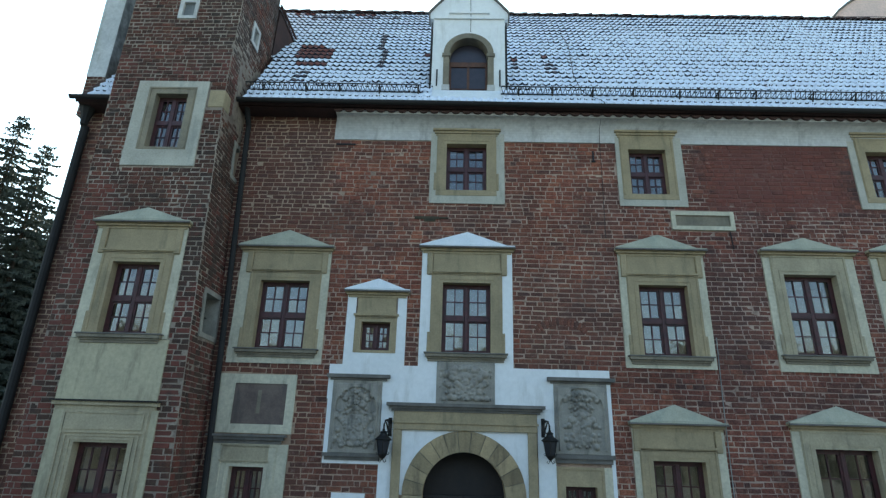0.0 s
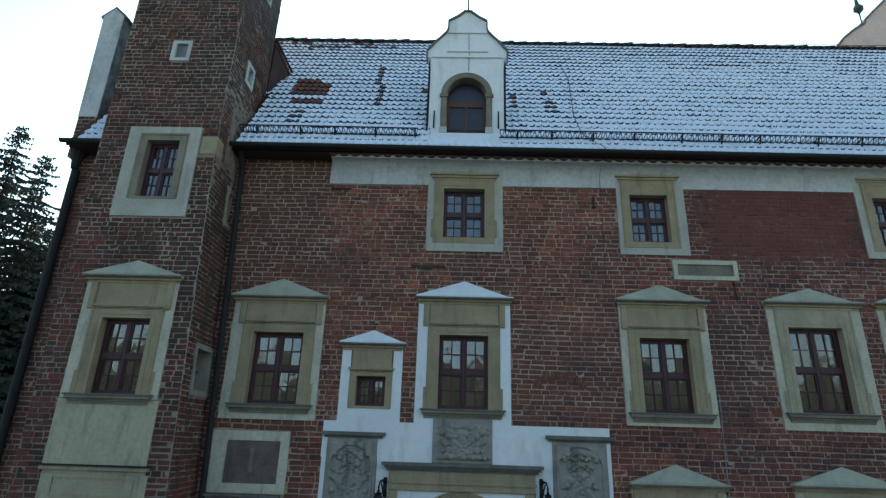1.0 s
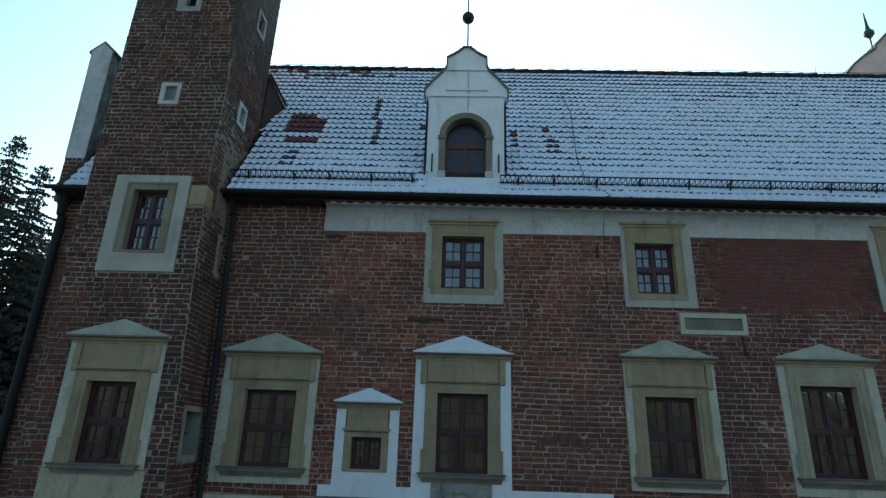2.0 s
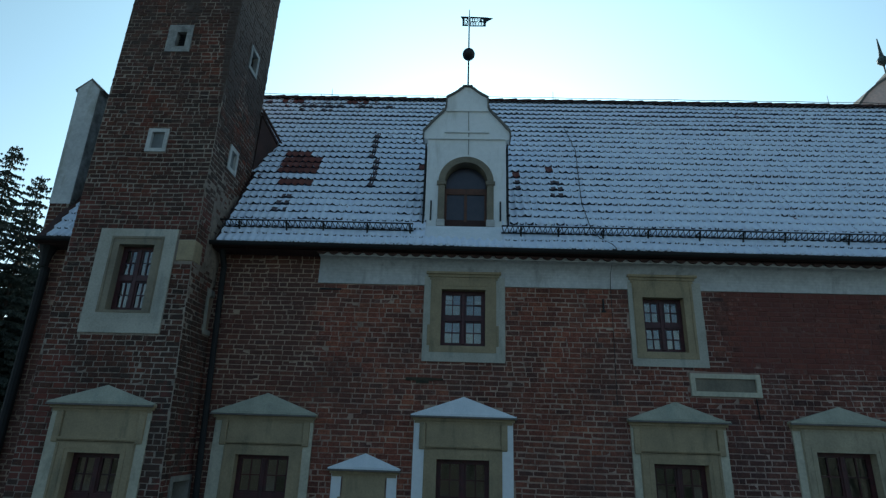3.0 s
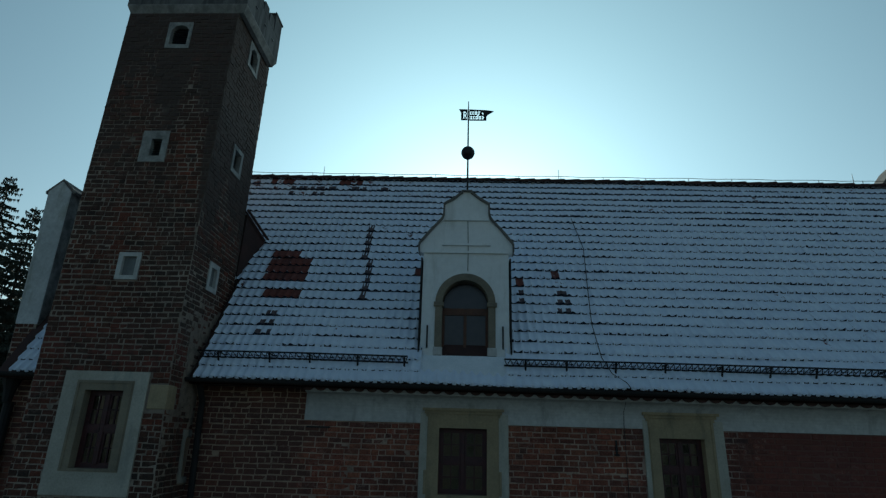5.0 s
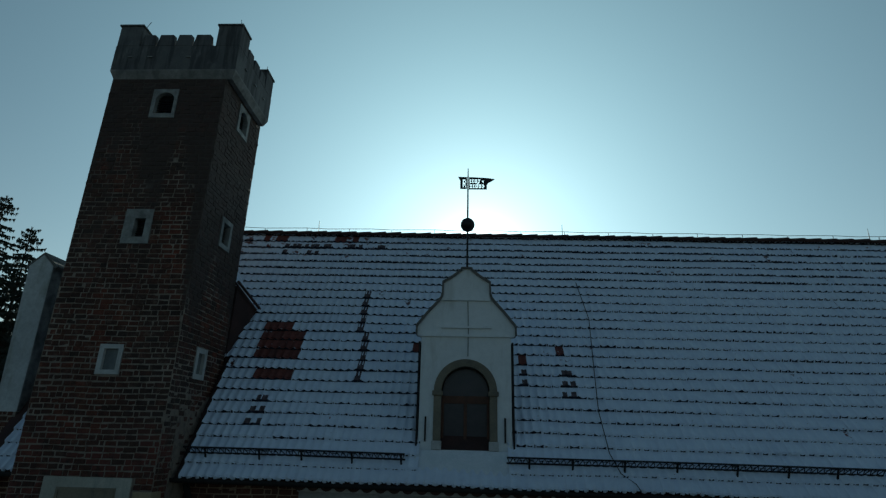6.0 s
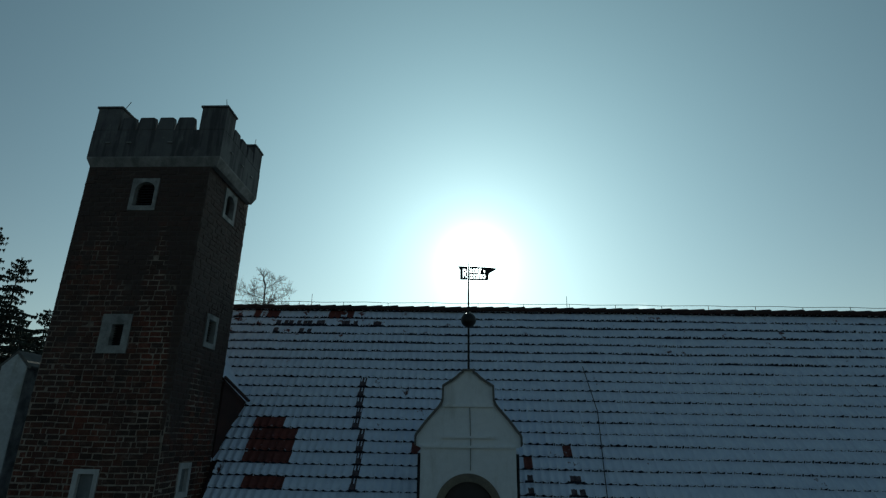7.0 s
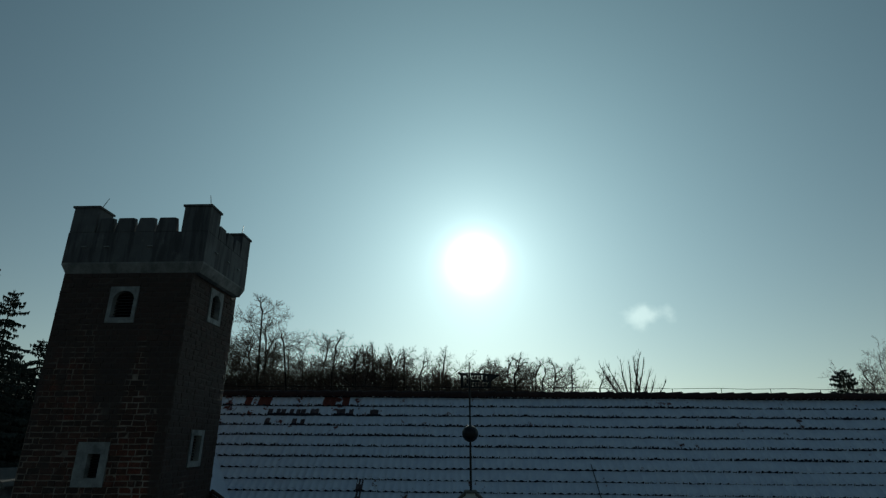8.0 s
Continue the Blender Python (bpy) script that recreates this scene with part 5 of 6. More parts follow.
def lantern(x, z):
    t = thing("wall_lantern", "black wrought-iron wall lantern on a curled bracket", "lantern", "lanterns beside the portal")
    y = -0.3
    part("bracket", tube(tube(bmesh.new(), [(0, -0.03, 0.55), (0, -0.12, 0.62), (0, -0.24, 0.6), (0, -0.3, 0.5), (0, -0.3, 0.36)], 0.03, 0.02, 6), [(0, -0.03, 0.25), (0, -0.1, 0.4), (0, -0.2, 0.56)], 0.026, 0.018, 6), M_IRON, t)
    part("wall_plate", soft_box(-0.05, 0.05, -0.03, 0.0, 0.24, 0.68), M_IRON, t)
    curl = [(0.0, -0.05 - 0.06 * (1 - k / 16) * math.cos(k * 0.7), 0.58 + 0.07 * (1 - k / 16) * math.sin(k * 0.7)) for k in range(14)]
    part("scroll", tube(bmesh.new(), curl, 0.03, 0.018, 5), M_IRON, t)
    part("scroll", tube(bmesh.new(), [(p[0], p[1], p[2] - 0.25) for p in curl], 0.026, 0.016, 5), M_IRON, t)
    part("crown", lathe(bmesh.new(), 0, y, [(0.19, 0.14), (0.205, 0.165), (0.17, 0.2), (0.1, 0.25), (0.075, 0.3), (0.09, 0.33), (0.03, 0.37), (0.035, 0.39), (0.012, 0.42)], 12), M_IRON, t)
    bm = lathe(bmesh.new(), 0, y, [(0.11, -0.15), (0.17, 0.15)], 6)
    part("glass", bm, M_DUSTY, t)
    bm = bmesh.new()
    for k in range(6):
        a = 2 * math.pi * k / 6
        tube(bm, [(0.113 * math.cos(a), y + 0.113 * math.sin(a), -0.16), (0.175 * math.cos(a), y + 0.175 * math.sin(a), 0.16)], 0.013, sides=4)
    lathe(bm, 0, y, [(0.04, -0.27), (0.1, -0.2), (0.115, -0.17), (0.1, -0.15)], 8)
    part("cage", bm, M_IRON, t)
    for sg in (-1, 1):
        part("finial", tube(bmesh.new(), [(0, y, -0.24), (sg * 0.02, y, -0.3), (sg * 0.06, y, -0.35), (sg * 0.1, y, -0.33), (sg * 0.09, y, -0.29)], 0.014, 0.009, 5), M_IRON, t)
        part("cage_curl", tube(bmesh.new(), [(sg * 0.1, y, -0.15), (sg * 0.15, y, -0.18), (sg * 0.18, y, -0.15), (sg * 0.16, y, -0.12)], 0.012, 0.008, 5), M_IRON, t)
    t.matrix_basis = pose(x - math.copysign(0.07, x), -0.03, z, 0, 0, math.copysign(24, x)) @ Matrix.Scale(0.78, 4)


lantern(-1.5, 3.76)
lantern(1.56, 3.82)

# iron anchors, wall lines and a repaired arch scar
bm = boxes((-1.16, -0.62, -0.03, -0.0, 8.47, 8.53), (-0.62, -0.42, -0.026, -0.0, 8.485, 8.52), (-0.95, -0.7, -0.024, -0.0, 8.42, 8.47))
tagged(part("wall_scar", bm, M_MOSS), "dark mossy scar of a cut-off ledge in the brickwork", "wall scar")
bm = boxes((-3.05, -2.6, -0.036, -0.012, 10.28, 10.31))
tagged(part("wall_anchor", bm, M_IRON), "thin iron tie bar under the plaster band", "iron anchor")
tagged(part("wall_cable", tube(bmesh.new(), [(5.62, -0.03, 8.3), (5.64, -0.03, 7.9)], 0.012, sides=5), M_IRON), "short black cable below the tablet", "cable")
tagged(part("wall_cable", tube(bmesh.new(), [(5.02, -0.02, 6.0), (5.0, -0.02, 5.4), (4.97, -0.02, 4.4), (4.95, -0.02, 3.0)], 0.011, sides=5), M_DULL), "pale conduit running down the brick wall", "conduit")

scar = thing("relieving_arch", "scar of a bricked-up arch with upright dark bricks", "brick arch")
for k in range(15):
    a = radians(128 - 76 * k / 14)
    bm = soft_box(-0.03, 0.03, -0.0165, 0.005, -0.08, 0.08, 0.006)
    ob = part("brick", bm, M_BRICK_ONE, scar)
    ob.matrix_basis = pose(1.94 + 0.8 * math.cos(a), 0, 5.46 + 0.8 * math.sin(a), 0, 90 - math.degrees(a), 0)
tagged(part("roof_cable", tube(bmesh.new(), [roof_point(2.66, 5.36, 0.1), roof_point(2.78, 4.11, 0.1), roof_point(2.66, 2.8, 0.1), roof_point(2.56, 1.6, 0.1), roof_point(2.6, 0.7, 0.1), roof_point(2.72, 0.3, 0.12), roof_point(2.95, 0.12, 0.1), roof_point(3.0, 0.0, 0.1)], 0.009, sides=5), M_IRON), "thin black conductor cable lying down the snowy roof", "cable")

tagged(part("wall_cable", tube(bmesh.new(), [(2.99, -0.62, 11.1), (2.99, -0.5, 11.02), (2.98, -0.36, 10.95), (2.98, -0.1, 10.72), (2.98, -0.045, 10.5), (2.98, -0.03, 9.4), (2.96, -0.03, 8.1)], 0.006, sides=5), M_IRON), "thin black conductor cable down the facade", "cable")
tagged(part("wall_hook", boxes((2.8, 2.83, -0.05, 0.0, 9.95, 10.2), (2.77, 2.86, -0.05, -0.01, 9.93, 9.96)), M_IRON), "small black iron hook in the brickwork", "hook")

# snow guard of lattice iron along the eave
def snow_guard(x0, x1):
    t = thing("snow_guard", "black iron lattice snow guard along the eave", "snow guard", "snow guards")
    s = 0.46
    n0, n1 = 0.07, 0.25
    for n, nm in ((n0, "lower_rail"), (n1, "upper_rail")):
        part(nm, tube(bmesh.new(), [roof_point(x0, s, n), roof_point((x0 + x1) / 2, s + 0.01, n), roof_point(x1, s, n)], 0.017, sides=5), M_IRON, t)
    bm = bmesh.new()
    k = max(2, int((x1 - x0) / 0.056))
    for i in range(k):
        a, b = x0 + (x1 - x0) * i / k, x0 + (x1 - x0) * (i + 1) / k
        tube(bm, [roof_point(a, s, n0 if i % 2 else n1), roof_point(b, s, n1 if i % 2 else n0)], 0.009, sides=3)
    part("lattice", bm, M_IRON, t)
    x = x0 + 0.4
    while x < x1:
        part("bracket", tube(bmesh.new(), [roof_point(x, s + 0.12, 0.03), roof_point(x, s, 0.23), roof_point(x, s - 0.12, 0.03)], 0.02, sides=5), M_IRON, t)
        x += random.uniform(0.75, 1.15)


snow_guard(-5.2, -1.12)
snow_guard(0.72, 7.3)
snow_guard(7.34, 14.3)

# gutter pipe at the west end and the eave return beside the tower
pipe = thing("downpipe", "dark zinc downpipe with hopper at the house corner", "downpipe")
part("pipe", tube(bmesh.new(), [(-8.96, -0.12, 0.0), (-8.96, -0.12, 10.6)], 0.09, sides=10), M_PIPE, pipe)
part("hopper", lathe(bmesh.new(), -8.95, -0.2, [(0.08, 10.6), (0.1, 10.8), (0.2, 11.15), (0.2, 11.25)], 8), M_PIPE, pipe)
# added dark tube: stands for the shade line in the tower corner
corner_tube = thing("downpipe", "dark tube for the shaded corner of tower and facade", "downpipe")
part("pipe", tube(bmesh.new(), [(-5.12, -0.1, 0.0), (-5.12, -0.1, 10.5), (-5.12, -0.1, 10.7), (-5.12, -0.35, 11.05)], 0.06, sides=10), M_PIPE, corner_tube)

# gabled white pier and parapet of the west gable
gab = thing("gable_parapet", "stained white rendered gable parapet with a pointed pier", "gable")
bm = prism_y(bmesh.new(), [(-9.5, 12.2), (-9.03, 12.2), (-9.03, 15.24), (-9.3, 15.5), (-9.57, 15.24)], 0.15, 1.25)
part("pier", tidy(bm), M_GABLE, gab)
# added grey sheet: the shaded east side of the pier, put in as colour
part("side_render", boxes((-9.03, -9.018, 0.16, 1.24, 12.21, 15.22)), M_DULL, gab, "thin grey sheet, the pier's side shade in colour")
bm = bmesh.new()
strip_y(bm, [(-9.63, 15.19), (-9.3, 15.51), (-8.97, 15.19)], [(-9.65, 15.25), (-9.3, 15.57), (-8.95, 15.25)], 0.16, 1.3)
part("coping", bm, M_DARKSTONE, gab)
bm = prism_x(bmesh.new(), [(1.25, 12.4), (RIDGE_Y, 16.3), (RIDGE_Y, 18.2), (2.9, 18.1), (2.5, 17.3), (2.1, 16.6), (1.7, 15.9), (1.45, 15.5), (1.25, 15.3)], -9.55, -9.15)
part("parapet", tidy(bm), M_GABLE, gab)
pier_base = tagged(part("wall_pier_base", boxes((-9.49, -9.04, 0.16, 1.24, 11.1, 12.195)), M_MORTAR_T), "brick base of the gable pier", "pier", kind="structure")

# east wing gable rising behind the ridge
eg = thing("east_gable", "pale pink rendered stepped gable with volutes and metal finial", "gable")
edge = [(11.45, 16.72), (12.07, 17.5), (12.45, 17.98), (12.85, 18.33), (13.26, 18.6), (13.3, 18.74), (13.6, 19.05), (14.2, 19.65), (15.0, 20.4)]
bm = prism_y(bmesh.new(), [(11.45, 14), (18.0, 14), (18.0, 17.0), (16.4, 18.9)] + edge[::-1], 4.0, 4.5)
part("gable_wall", tidy(bm), M_PINK, eg)
part("coping", strip_y(bmesh.new(), edge, [(x - 0.045, z + 0.05) for x, z in edge], 3.93, 4.55), M_DARKSTONE, eg)
bm = lathe(bmesh.new(), 13.1, 3.9, [(0.02, 18.55), (0.025, 18.95), (0.06, 19.0), (0.15, 19.1), (0.155, 19.2), (0.07, 19.32), (0.045, 19.5), (0.015, 20.0)], 12)
part("finial", bm, M_VERDIGRIS, eg, "dull green metal ball finial with spike")

# small saddle roof that joins the tower to the main roof
link = thing("link_roof", "small snowy roof joining tower and main roof", "roof", kind="structure")
bm = bmesh.new()
tri = [Vector(p) for p in ((-5.28, 0.93, 12.9), (-4.98, 1.9, 14.2), (-4.98, 1.9, 14.55), (-5.22, 0.93, 15.06))]
back = [p + Vector((-0.25, 0.1, 0)) for p in tri]
va, vb = [bm.verts.new(p) for p in tri], [bm.verts.new(p) for p in back]
bm.faces.new(va)
bm.faces.new(vb[::-1])
for k in range(4):
    bm.faces.new((va[k], vb[k], vb[(k + 1) % 4], va[(k + 1) % 4]))
part("cheek", tidy(bm), M_UNDER, link, "dark boarded cheek")
bm = bmesh.new()
top = [Vector(p) for p in ((-5.2, 0.9, 15.08), (-4.94, 1.92, 14.56), (-5.56, 2.68, 15.85), (-6.5, 2.9, 16.6), (-6.5, 0.9, 16.5))]
va, vb = [bm.verts.new(p) for p in top], [bm.verts.new(p - Vector((0, 0, 0.07))) for p in top]
bm.faces.new(va)
bm.faces.new(vb[::-1])
for k in range(5):
    bm.faces.new((va[k], vb[k], vb[(k + 1) % 5], va[(k + 1) % 5])).material_index = 1
part("shed_roof", tidy(bm), [M_TILE, M_UNDER], link)
part("verge_board", tube(bmesh.new(), [(-5.2, 0.86, 15.14), (-4.9, 1.95, 14.6)], 0.035, sides=5), M_UNDER, link, "dark verge board")


# ---- trees ----
def bare_tree_mesh(seed, height, stems=1, gnarl=0.2, bole=0.4, reach=1.0):
    """A leafless tree: limbs fork again and again down to single fine twigs."""
    rng = random.Random(seed)
    trunk, wood = bmesh.new(), bmesh.new()
    tv, tf = [], []

    def run(p, d, length, k, wild, lift):
        pts = [p]
        for _ in range(k):
            d = (d + Vector((rng.gauss(0, 1), rng.gauss(0, 1), rng.gauss(0, 0.7))) * wild + Vector((0, 0, lift))).normalized()
            pts.append(pts[-1] + d * length / k)
        return pts

    def twig(p, d, size, width):
        side = d.cross(Vector((rng.gauss(0, 1), rng.gauss(0, 1), rng.gauss(0, 1)))).normalized() * width
        pts = run(p, d, size, 3, 0.28, 0.08)
        n = len(tv)
        for a, f in zip(pts[:3], (1.0, 0.75, 0.5)):
            tv.extend((tuple(a - side * f), tuple(a + side * f)))
        tv.append(tuple(pts[3]))
        tf.extend(((n, n + 1, n + 3, n + 2), (n + 2, n + 3, n + 5, n + 4), (n + 4, n + 5, n + 6)))
        return pts

    def spread(d, low, high):
        a = rng.uniform(low, high)
        axis = d.orthogonal().normalized()
        axis.rotate(Quaternion(d, rng.uniform(0, 2 * math.pi)))
        e = d.copy()
        e.rotate(Quaternion(axis, a))
        return e

    def grow(p, d, length, r, level):
        if level == 3:
            pts = twig(p, d, length, 0.012)
            for _ in range(3):
                q = pts[rng.choice((1, 2, 2, 3))]
                for w in twig(q, spread(d, 0.3, 1.0), length * rng.uniform(0.4, 0.7), 0.009)[1:2]:
                    twig(w, spread(d, 0.3, 1.1), length * rng.uniform(0.25, 0.45), 0.008)
            return
        k = 5 if level == 1 else 4
        pts = run(p, d, length, k, gnarl, 0.03)
        tube(trunk if level == 1 else wood, pts, r, r * 0.35, 5 if level == 1 else 3)
        for i in range(8 if level == 1 else 6):
            u = 0.22 + 0.78 * (i + rng.random()) / (8 if level == 1 else 6)
            f = min(u, 0.999) * k
            a = int(f)
            q = pts[a].lerp(pts[a + 1], f - a)
            e = (pts[a + 1] - pts[a]).normalized()
            grow(q, spread(e, 0.5, 1.15), length * rng.uniform(0.42, 0.62) * (1.15 - 0.45 * u), r * 0.4, level + 1)
        grow(pts[-1], (pts[-1] - pts[-2]).normalized(), length * 0.4, r * 0.3, level + 1)

    for st in range(stems):
        lean = Vector((rng.uniform(-1, 1), rng.uniform(-1, 1), 0)) * (0.04 if stems == 1 else 0.25)
        top = height * (0.82 if st == 0 else rng.uniform(0.62, 0.82))
        lead = run(Vector((0, 0, 0)), (Vector((0, 0, 1)) + lean).normalized(), top, 8, 0.06 + gnarl * 0.2, 0.1)
        tube(trunk, lead, height * 0.0075, height * 0.002, 7)
        count = 12 if stems == 1 else 8
        for i in range(count):
            u = bole + (1 - bole) * (i + rng.random()) / count
            f = min(u, 0.999) * 8
            a = int(f)
            q = lead[a].lerp(lead[a + 1], f - a)
            ang = i * 2.4 + rng.uniform(-0.5, 0.5)
            rise = rng.uniform(0.1, 0.7) if stems == 1 else 1.7
            ln = height * (0.08 + 0.13 * math.sin(math.pi * min(1.0, 0.25 + 0.75 * (1 - u) / (1 - bole)))) * rng.uniform(0.8, 1.15) * reach
            grow(q, Vector((math.cos(ang), math.sin(ang), rise)).normalized(), ln, height * 0.0027 * max(0.36, reach), 1)
        grow(lead[-1], (lead[-1] - lead[-2]).normalized(), height * 0.11 * reach, height * 0.003, 1)
    me = bpy.data.meshes.new("twigs")
    me.from_pydata(tv, [], tf)
    wood.from_mesh(me)
    bpy.data.meshes.remove(me)
    k = height / max(v.co.z for v in wood.verts)
    for bmx in (trunk, wood):
        for v in bmx.verts:
            v.co *= k
    return trunk, wood


def bare_tree(seed, height, m, label, stems=1, gnarl=0.2, bole=0.4, reach=1.0):
    t = thing("bare_tree", label, "tree", "bare winter trees")
    a, b = bare_tree_mesh(seed, height, stems, gnarl, bole, reach)
    part("trunk", a, M_BARK, t)
    part("crown", b, M_TWIG, t)
    t.matrix_basis = m
    return t


def spruce(seed, height, m, label):
    """Whorls of drooping boughs with upturned tips; each bough carries side sprays and hanging shoots."""
    t = thing("spruce_tree", label, "tree", "spruces")
    rng = random.Random(seed)
    part("trunk", tube(bmesh.new(), [(0, 0, 0), (0.05, 0, height * 0.5), (0, 0, height)], height * 0.012, 0.02, 7), M_BARK, t)
    verts, faces = [], []

    def shard(a, b, tip):
        n = len(verts)
        verts.extend((tuple(a), tuple(b), tuple(tip)))
        faces.append((n, n + 1, n + 2))

    z = height * 0.1
    while z < height - 0.12:
        f = 1 - z / height
        count = rng.choice((6, 7, 8)) if f > 0.12 else 5
        turn = rng.uniform(0, 6.3)
        for k in range(count):
            a = turn + 2 * math.pi * k / count + rng.uniform(-0.35, 0.35)
            ln = (0.185 * height * f ** 0.56 + 0.1) * rng.uniform(0.55, 1.15)
            out = Vector((math.cos(a), math.sin(a), 0))
            side = Vector((-out.y, out.x, 0))
            z0 = z + rng.uniform(-0.16, 0.16)
            steep = 0.5 if f < 0.07 else rng.uniform(-0.05, 0.12)
            way = lambda u: out * (ln * u) + Vector((0, 0, z0 + ln * (steep * u - 0.5 * u * u + 0.3 * u ** 4)))
            segs = max(4, int(ln / 0.26))
            for i in range(segs):
                u = (i + rng.uniform(0.2, 0.9)) / segs
                c = way(u)
                wd = (0.1 + 0.3 * ln * (1 - u) ** 0.8) * rng.uniform(0.6, 1.15) * (0.62 if ln > 2 else 0.85)
                shard(way(max(0, u - 0.12)), way(min(1, u + 0.1)) + Vector((0, 0, 0.05)), c + Vector((0, 0, -0.16 - 0.22 * rng.random() * min(1.0, ln))) + side * rng.uniform(-0.1, 0.1))
                for sg in (-1, 1):
                    tip = c + side * (sg * wd) + out * (wd * rng.uniform(0.5, 1.0)) + Vector((0, 0, -wd * rng.uniform(0.1, 0.5)))
                    shard(c - out * 0.1, c + out * 0.12, tip)
                    mid = c.lerp(tip, 0.55)
                    shard(c.lerp(tip, 0.25), c.lerp(tip, 0.9), mid + Vector((0, 0, -rng.uniform(0.12, 0.34))))
        z += (0.24 + 0.3 * min(1.0, f * 6.0)) * rng.uniform(0.8, 1.3)
    for k in range(6):
        a = k * 1.05
        shard((0.03, 0, height - 0.3), (-0.03, 0, height - 0.3), (0.1 * math.cos(a), 0.1 * math.sin(a), height + 0.1))
    me = bpy.data.meshes.new("crown")
    me.from_pydata(verts, [], faces)
    me.materials.append(M_NEEDLE)
    ob = new("crown", me)
    ob.parent = t
    t.matrix_basis = m
    return t


def pollard(seed, m, label):
    """A pollarded tree: a bare bole and a fan of straight pointed stems with upright shoots."""
    t = thing("bare_tree", label, "tree", "bare winter trees")
    rng = random.Random(seed)
    part("trunk", tube(bmesh.new(), [(0, 0, 0), (0.1, 0, 9), (0, 0, 18.6)], 0.42, 0.3, 8), M_BARK, t)
    for lean, ln in ((-0.62, 4.2), (-0.48, 4.9), (-0.36, 4.6), (-0.24, 5.0), (-0.1, 4.4), (0.03, 4.7), (0.13, 4.9), (0.2, 5.4), (0.27, 5.2), (0.5, 3.7), (0.8, 3.6), (1.15, 3.6)):
        bm = bmesh.new()
        p, d = Vector((lean * 0.7, rng.uniform(-0.4, 0.4), 18.5)), Vector((lean, rng.uniform(-0.2, 0.2), 1)).normalized()
        pts = [p]
        for k in range(6):
            d = (d + Vector((rng.gauss(0, 0.07), rng.gauss(0, 0.07), 0.04))).normalized()
            pts.append(pts[-1] + d * ln / 6)
        tube(bm, pts, 0.1, 0.016, 6)
        for k in range(24):
            u = rng.uniform(0.2, 0.96) * 6
            q = pts[int(u)].lerp(pts[int(u) + 1], u - int(u))
            e = (d + Vector((rng.gauss(0, 0.45), rng.gauss(0, 0.45), 0.35))).normalized()
            w = rng.uniform(0.5, 1.7) * (1.1 - u / 9)
            tube(bm, [q, q + e * w * 0.5, q + e * w * 0.8 + Vector((0, 0, w * 0.25))], 0.02, 0.007, 3)
        part("stem", bm, M_TWIG, t)
    t.matrix_basis = m
    return t


spruce(1, 29.8, pose(-37.8, 29.5, 0, 0, 0, 30), "tall dark spruce with drooping snow-dusted boughs")
spruce(2, 27.2, pose(-35.2, 29.8, 0, 0, 0, 80), "tall slim dark spruce behind another")
spruce(3, 27.0, pose(-41.5, 27, 0, 0, 0, 10), "broad dark spruce beside the house")
spruce(6, 24.5, pose(-46, 36, 0, 0, 0, 20), "dark spruce in the row beside the house")
spruce(7, 24.0, pose(-40, 37, 0, 0, 0, 200), "dark spruce in the row beside the house")
spruce(8, 22.5, pose(-34.5, 38, 0, 0, 0, 250), "dark spruce in the row beside the house")
spruce(4, 23.0, pose(-32, 32, 0, 0, 0, 140), "shorter dark spruce beside the house")
for sx, sy, sh in ((-37.2, 36.5, 24.6), (-38.9, 41.0, 25.2), (-33.0, 37.0, 22.5), (-30.2, 35.5, 19.5), (-38.5, 40.0, 24.0), (-36.0, 33.5, 22.0), (-43.5, 33.0, 26.0), (-31.5, 43.0, 22.5), (-28.8, 40.0, 20.5)):
    copy_thing(bpy.data.objects["spruce_tree.002"], pose(sx, sy, 0, 0, 0, sx * 50) @ Matrix.Scale(sh / 27.0, 4))
bare_tree(11, 29.5, pose(-19.1, 40, 0), "tall bare deciduous tree with a rounded crown", 1, 0.2, 0.76, 0.36)
kinds = [bare_tree(20 + i, 23.0, pose(-14 + 4.4 * i, 42 + 2 * (i % 2), 0, 0, 0, 70 * i) @ Matrix.Scale((1.08, 1.04, 1.0, 1.0)[i], 4), "bare deciduous tree in the wood behind the house", 1, 0.17, (0.7, 0.74, 0.66, 0.72)[i], (0.46, 0.4, 0.52, 0.42)[i]) for i in range(4)]
rng = random.Random(5)
for i in range(50):
    x = -24 + i * 0.68 + rng.uniform(-0.4, 0.4)
    top = 24.4 - 0.07 * (x + 14) - max(0.0, x - 1.0) * 0.22 - max(0.0, -13.0 - x) * 0.14 + 0.4 * min(1.0, max(0.0, (-3.0 - x) / 5)) + 0.5 * max(0.0, x - 7.0) ** 0.5
    y = 41 + rng.uniform(-2, 7)
    k = (top - 16) * (y + 11) / 51 + 16
    copy_thing(rng.choice(kinds), pose(x * (y + 11) / 51, y, 0, 0, 0, rng.uniform(0, 360)) @ Matrix.Scale(k / 23.0 * rng.uniform(0.95, 1.03), 4))
rng_t = random.Random(77)
tv, tf = [], []
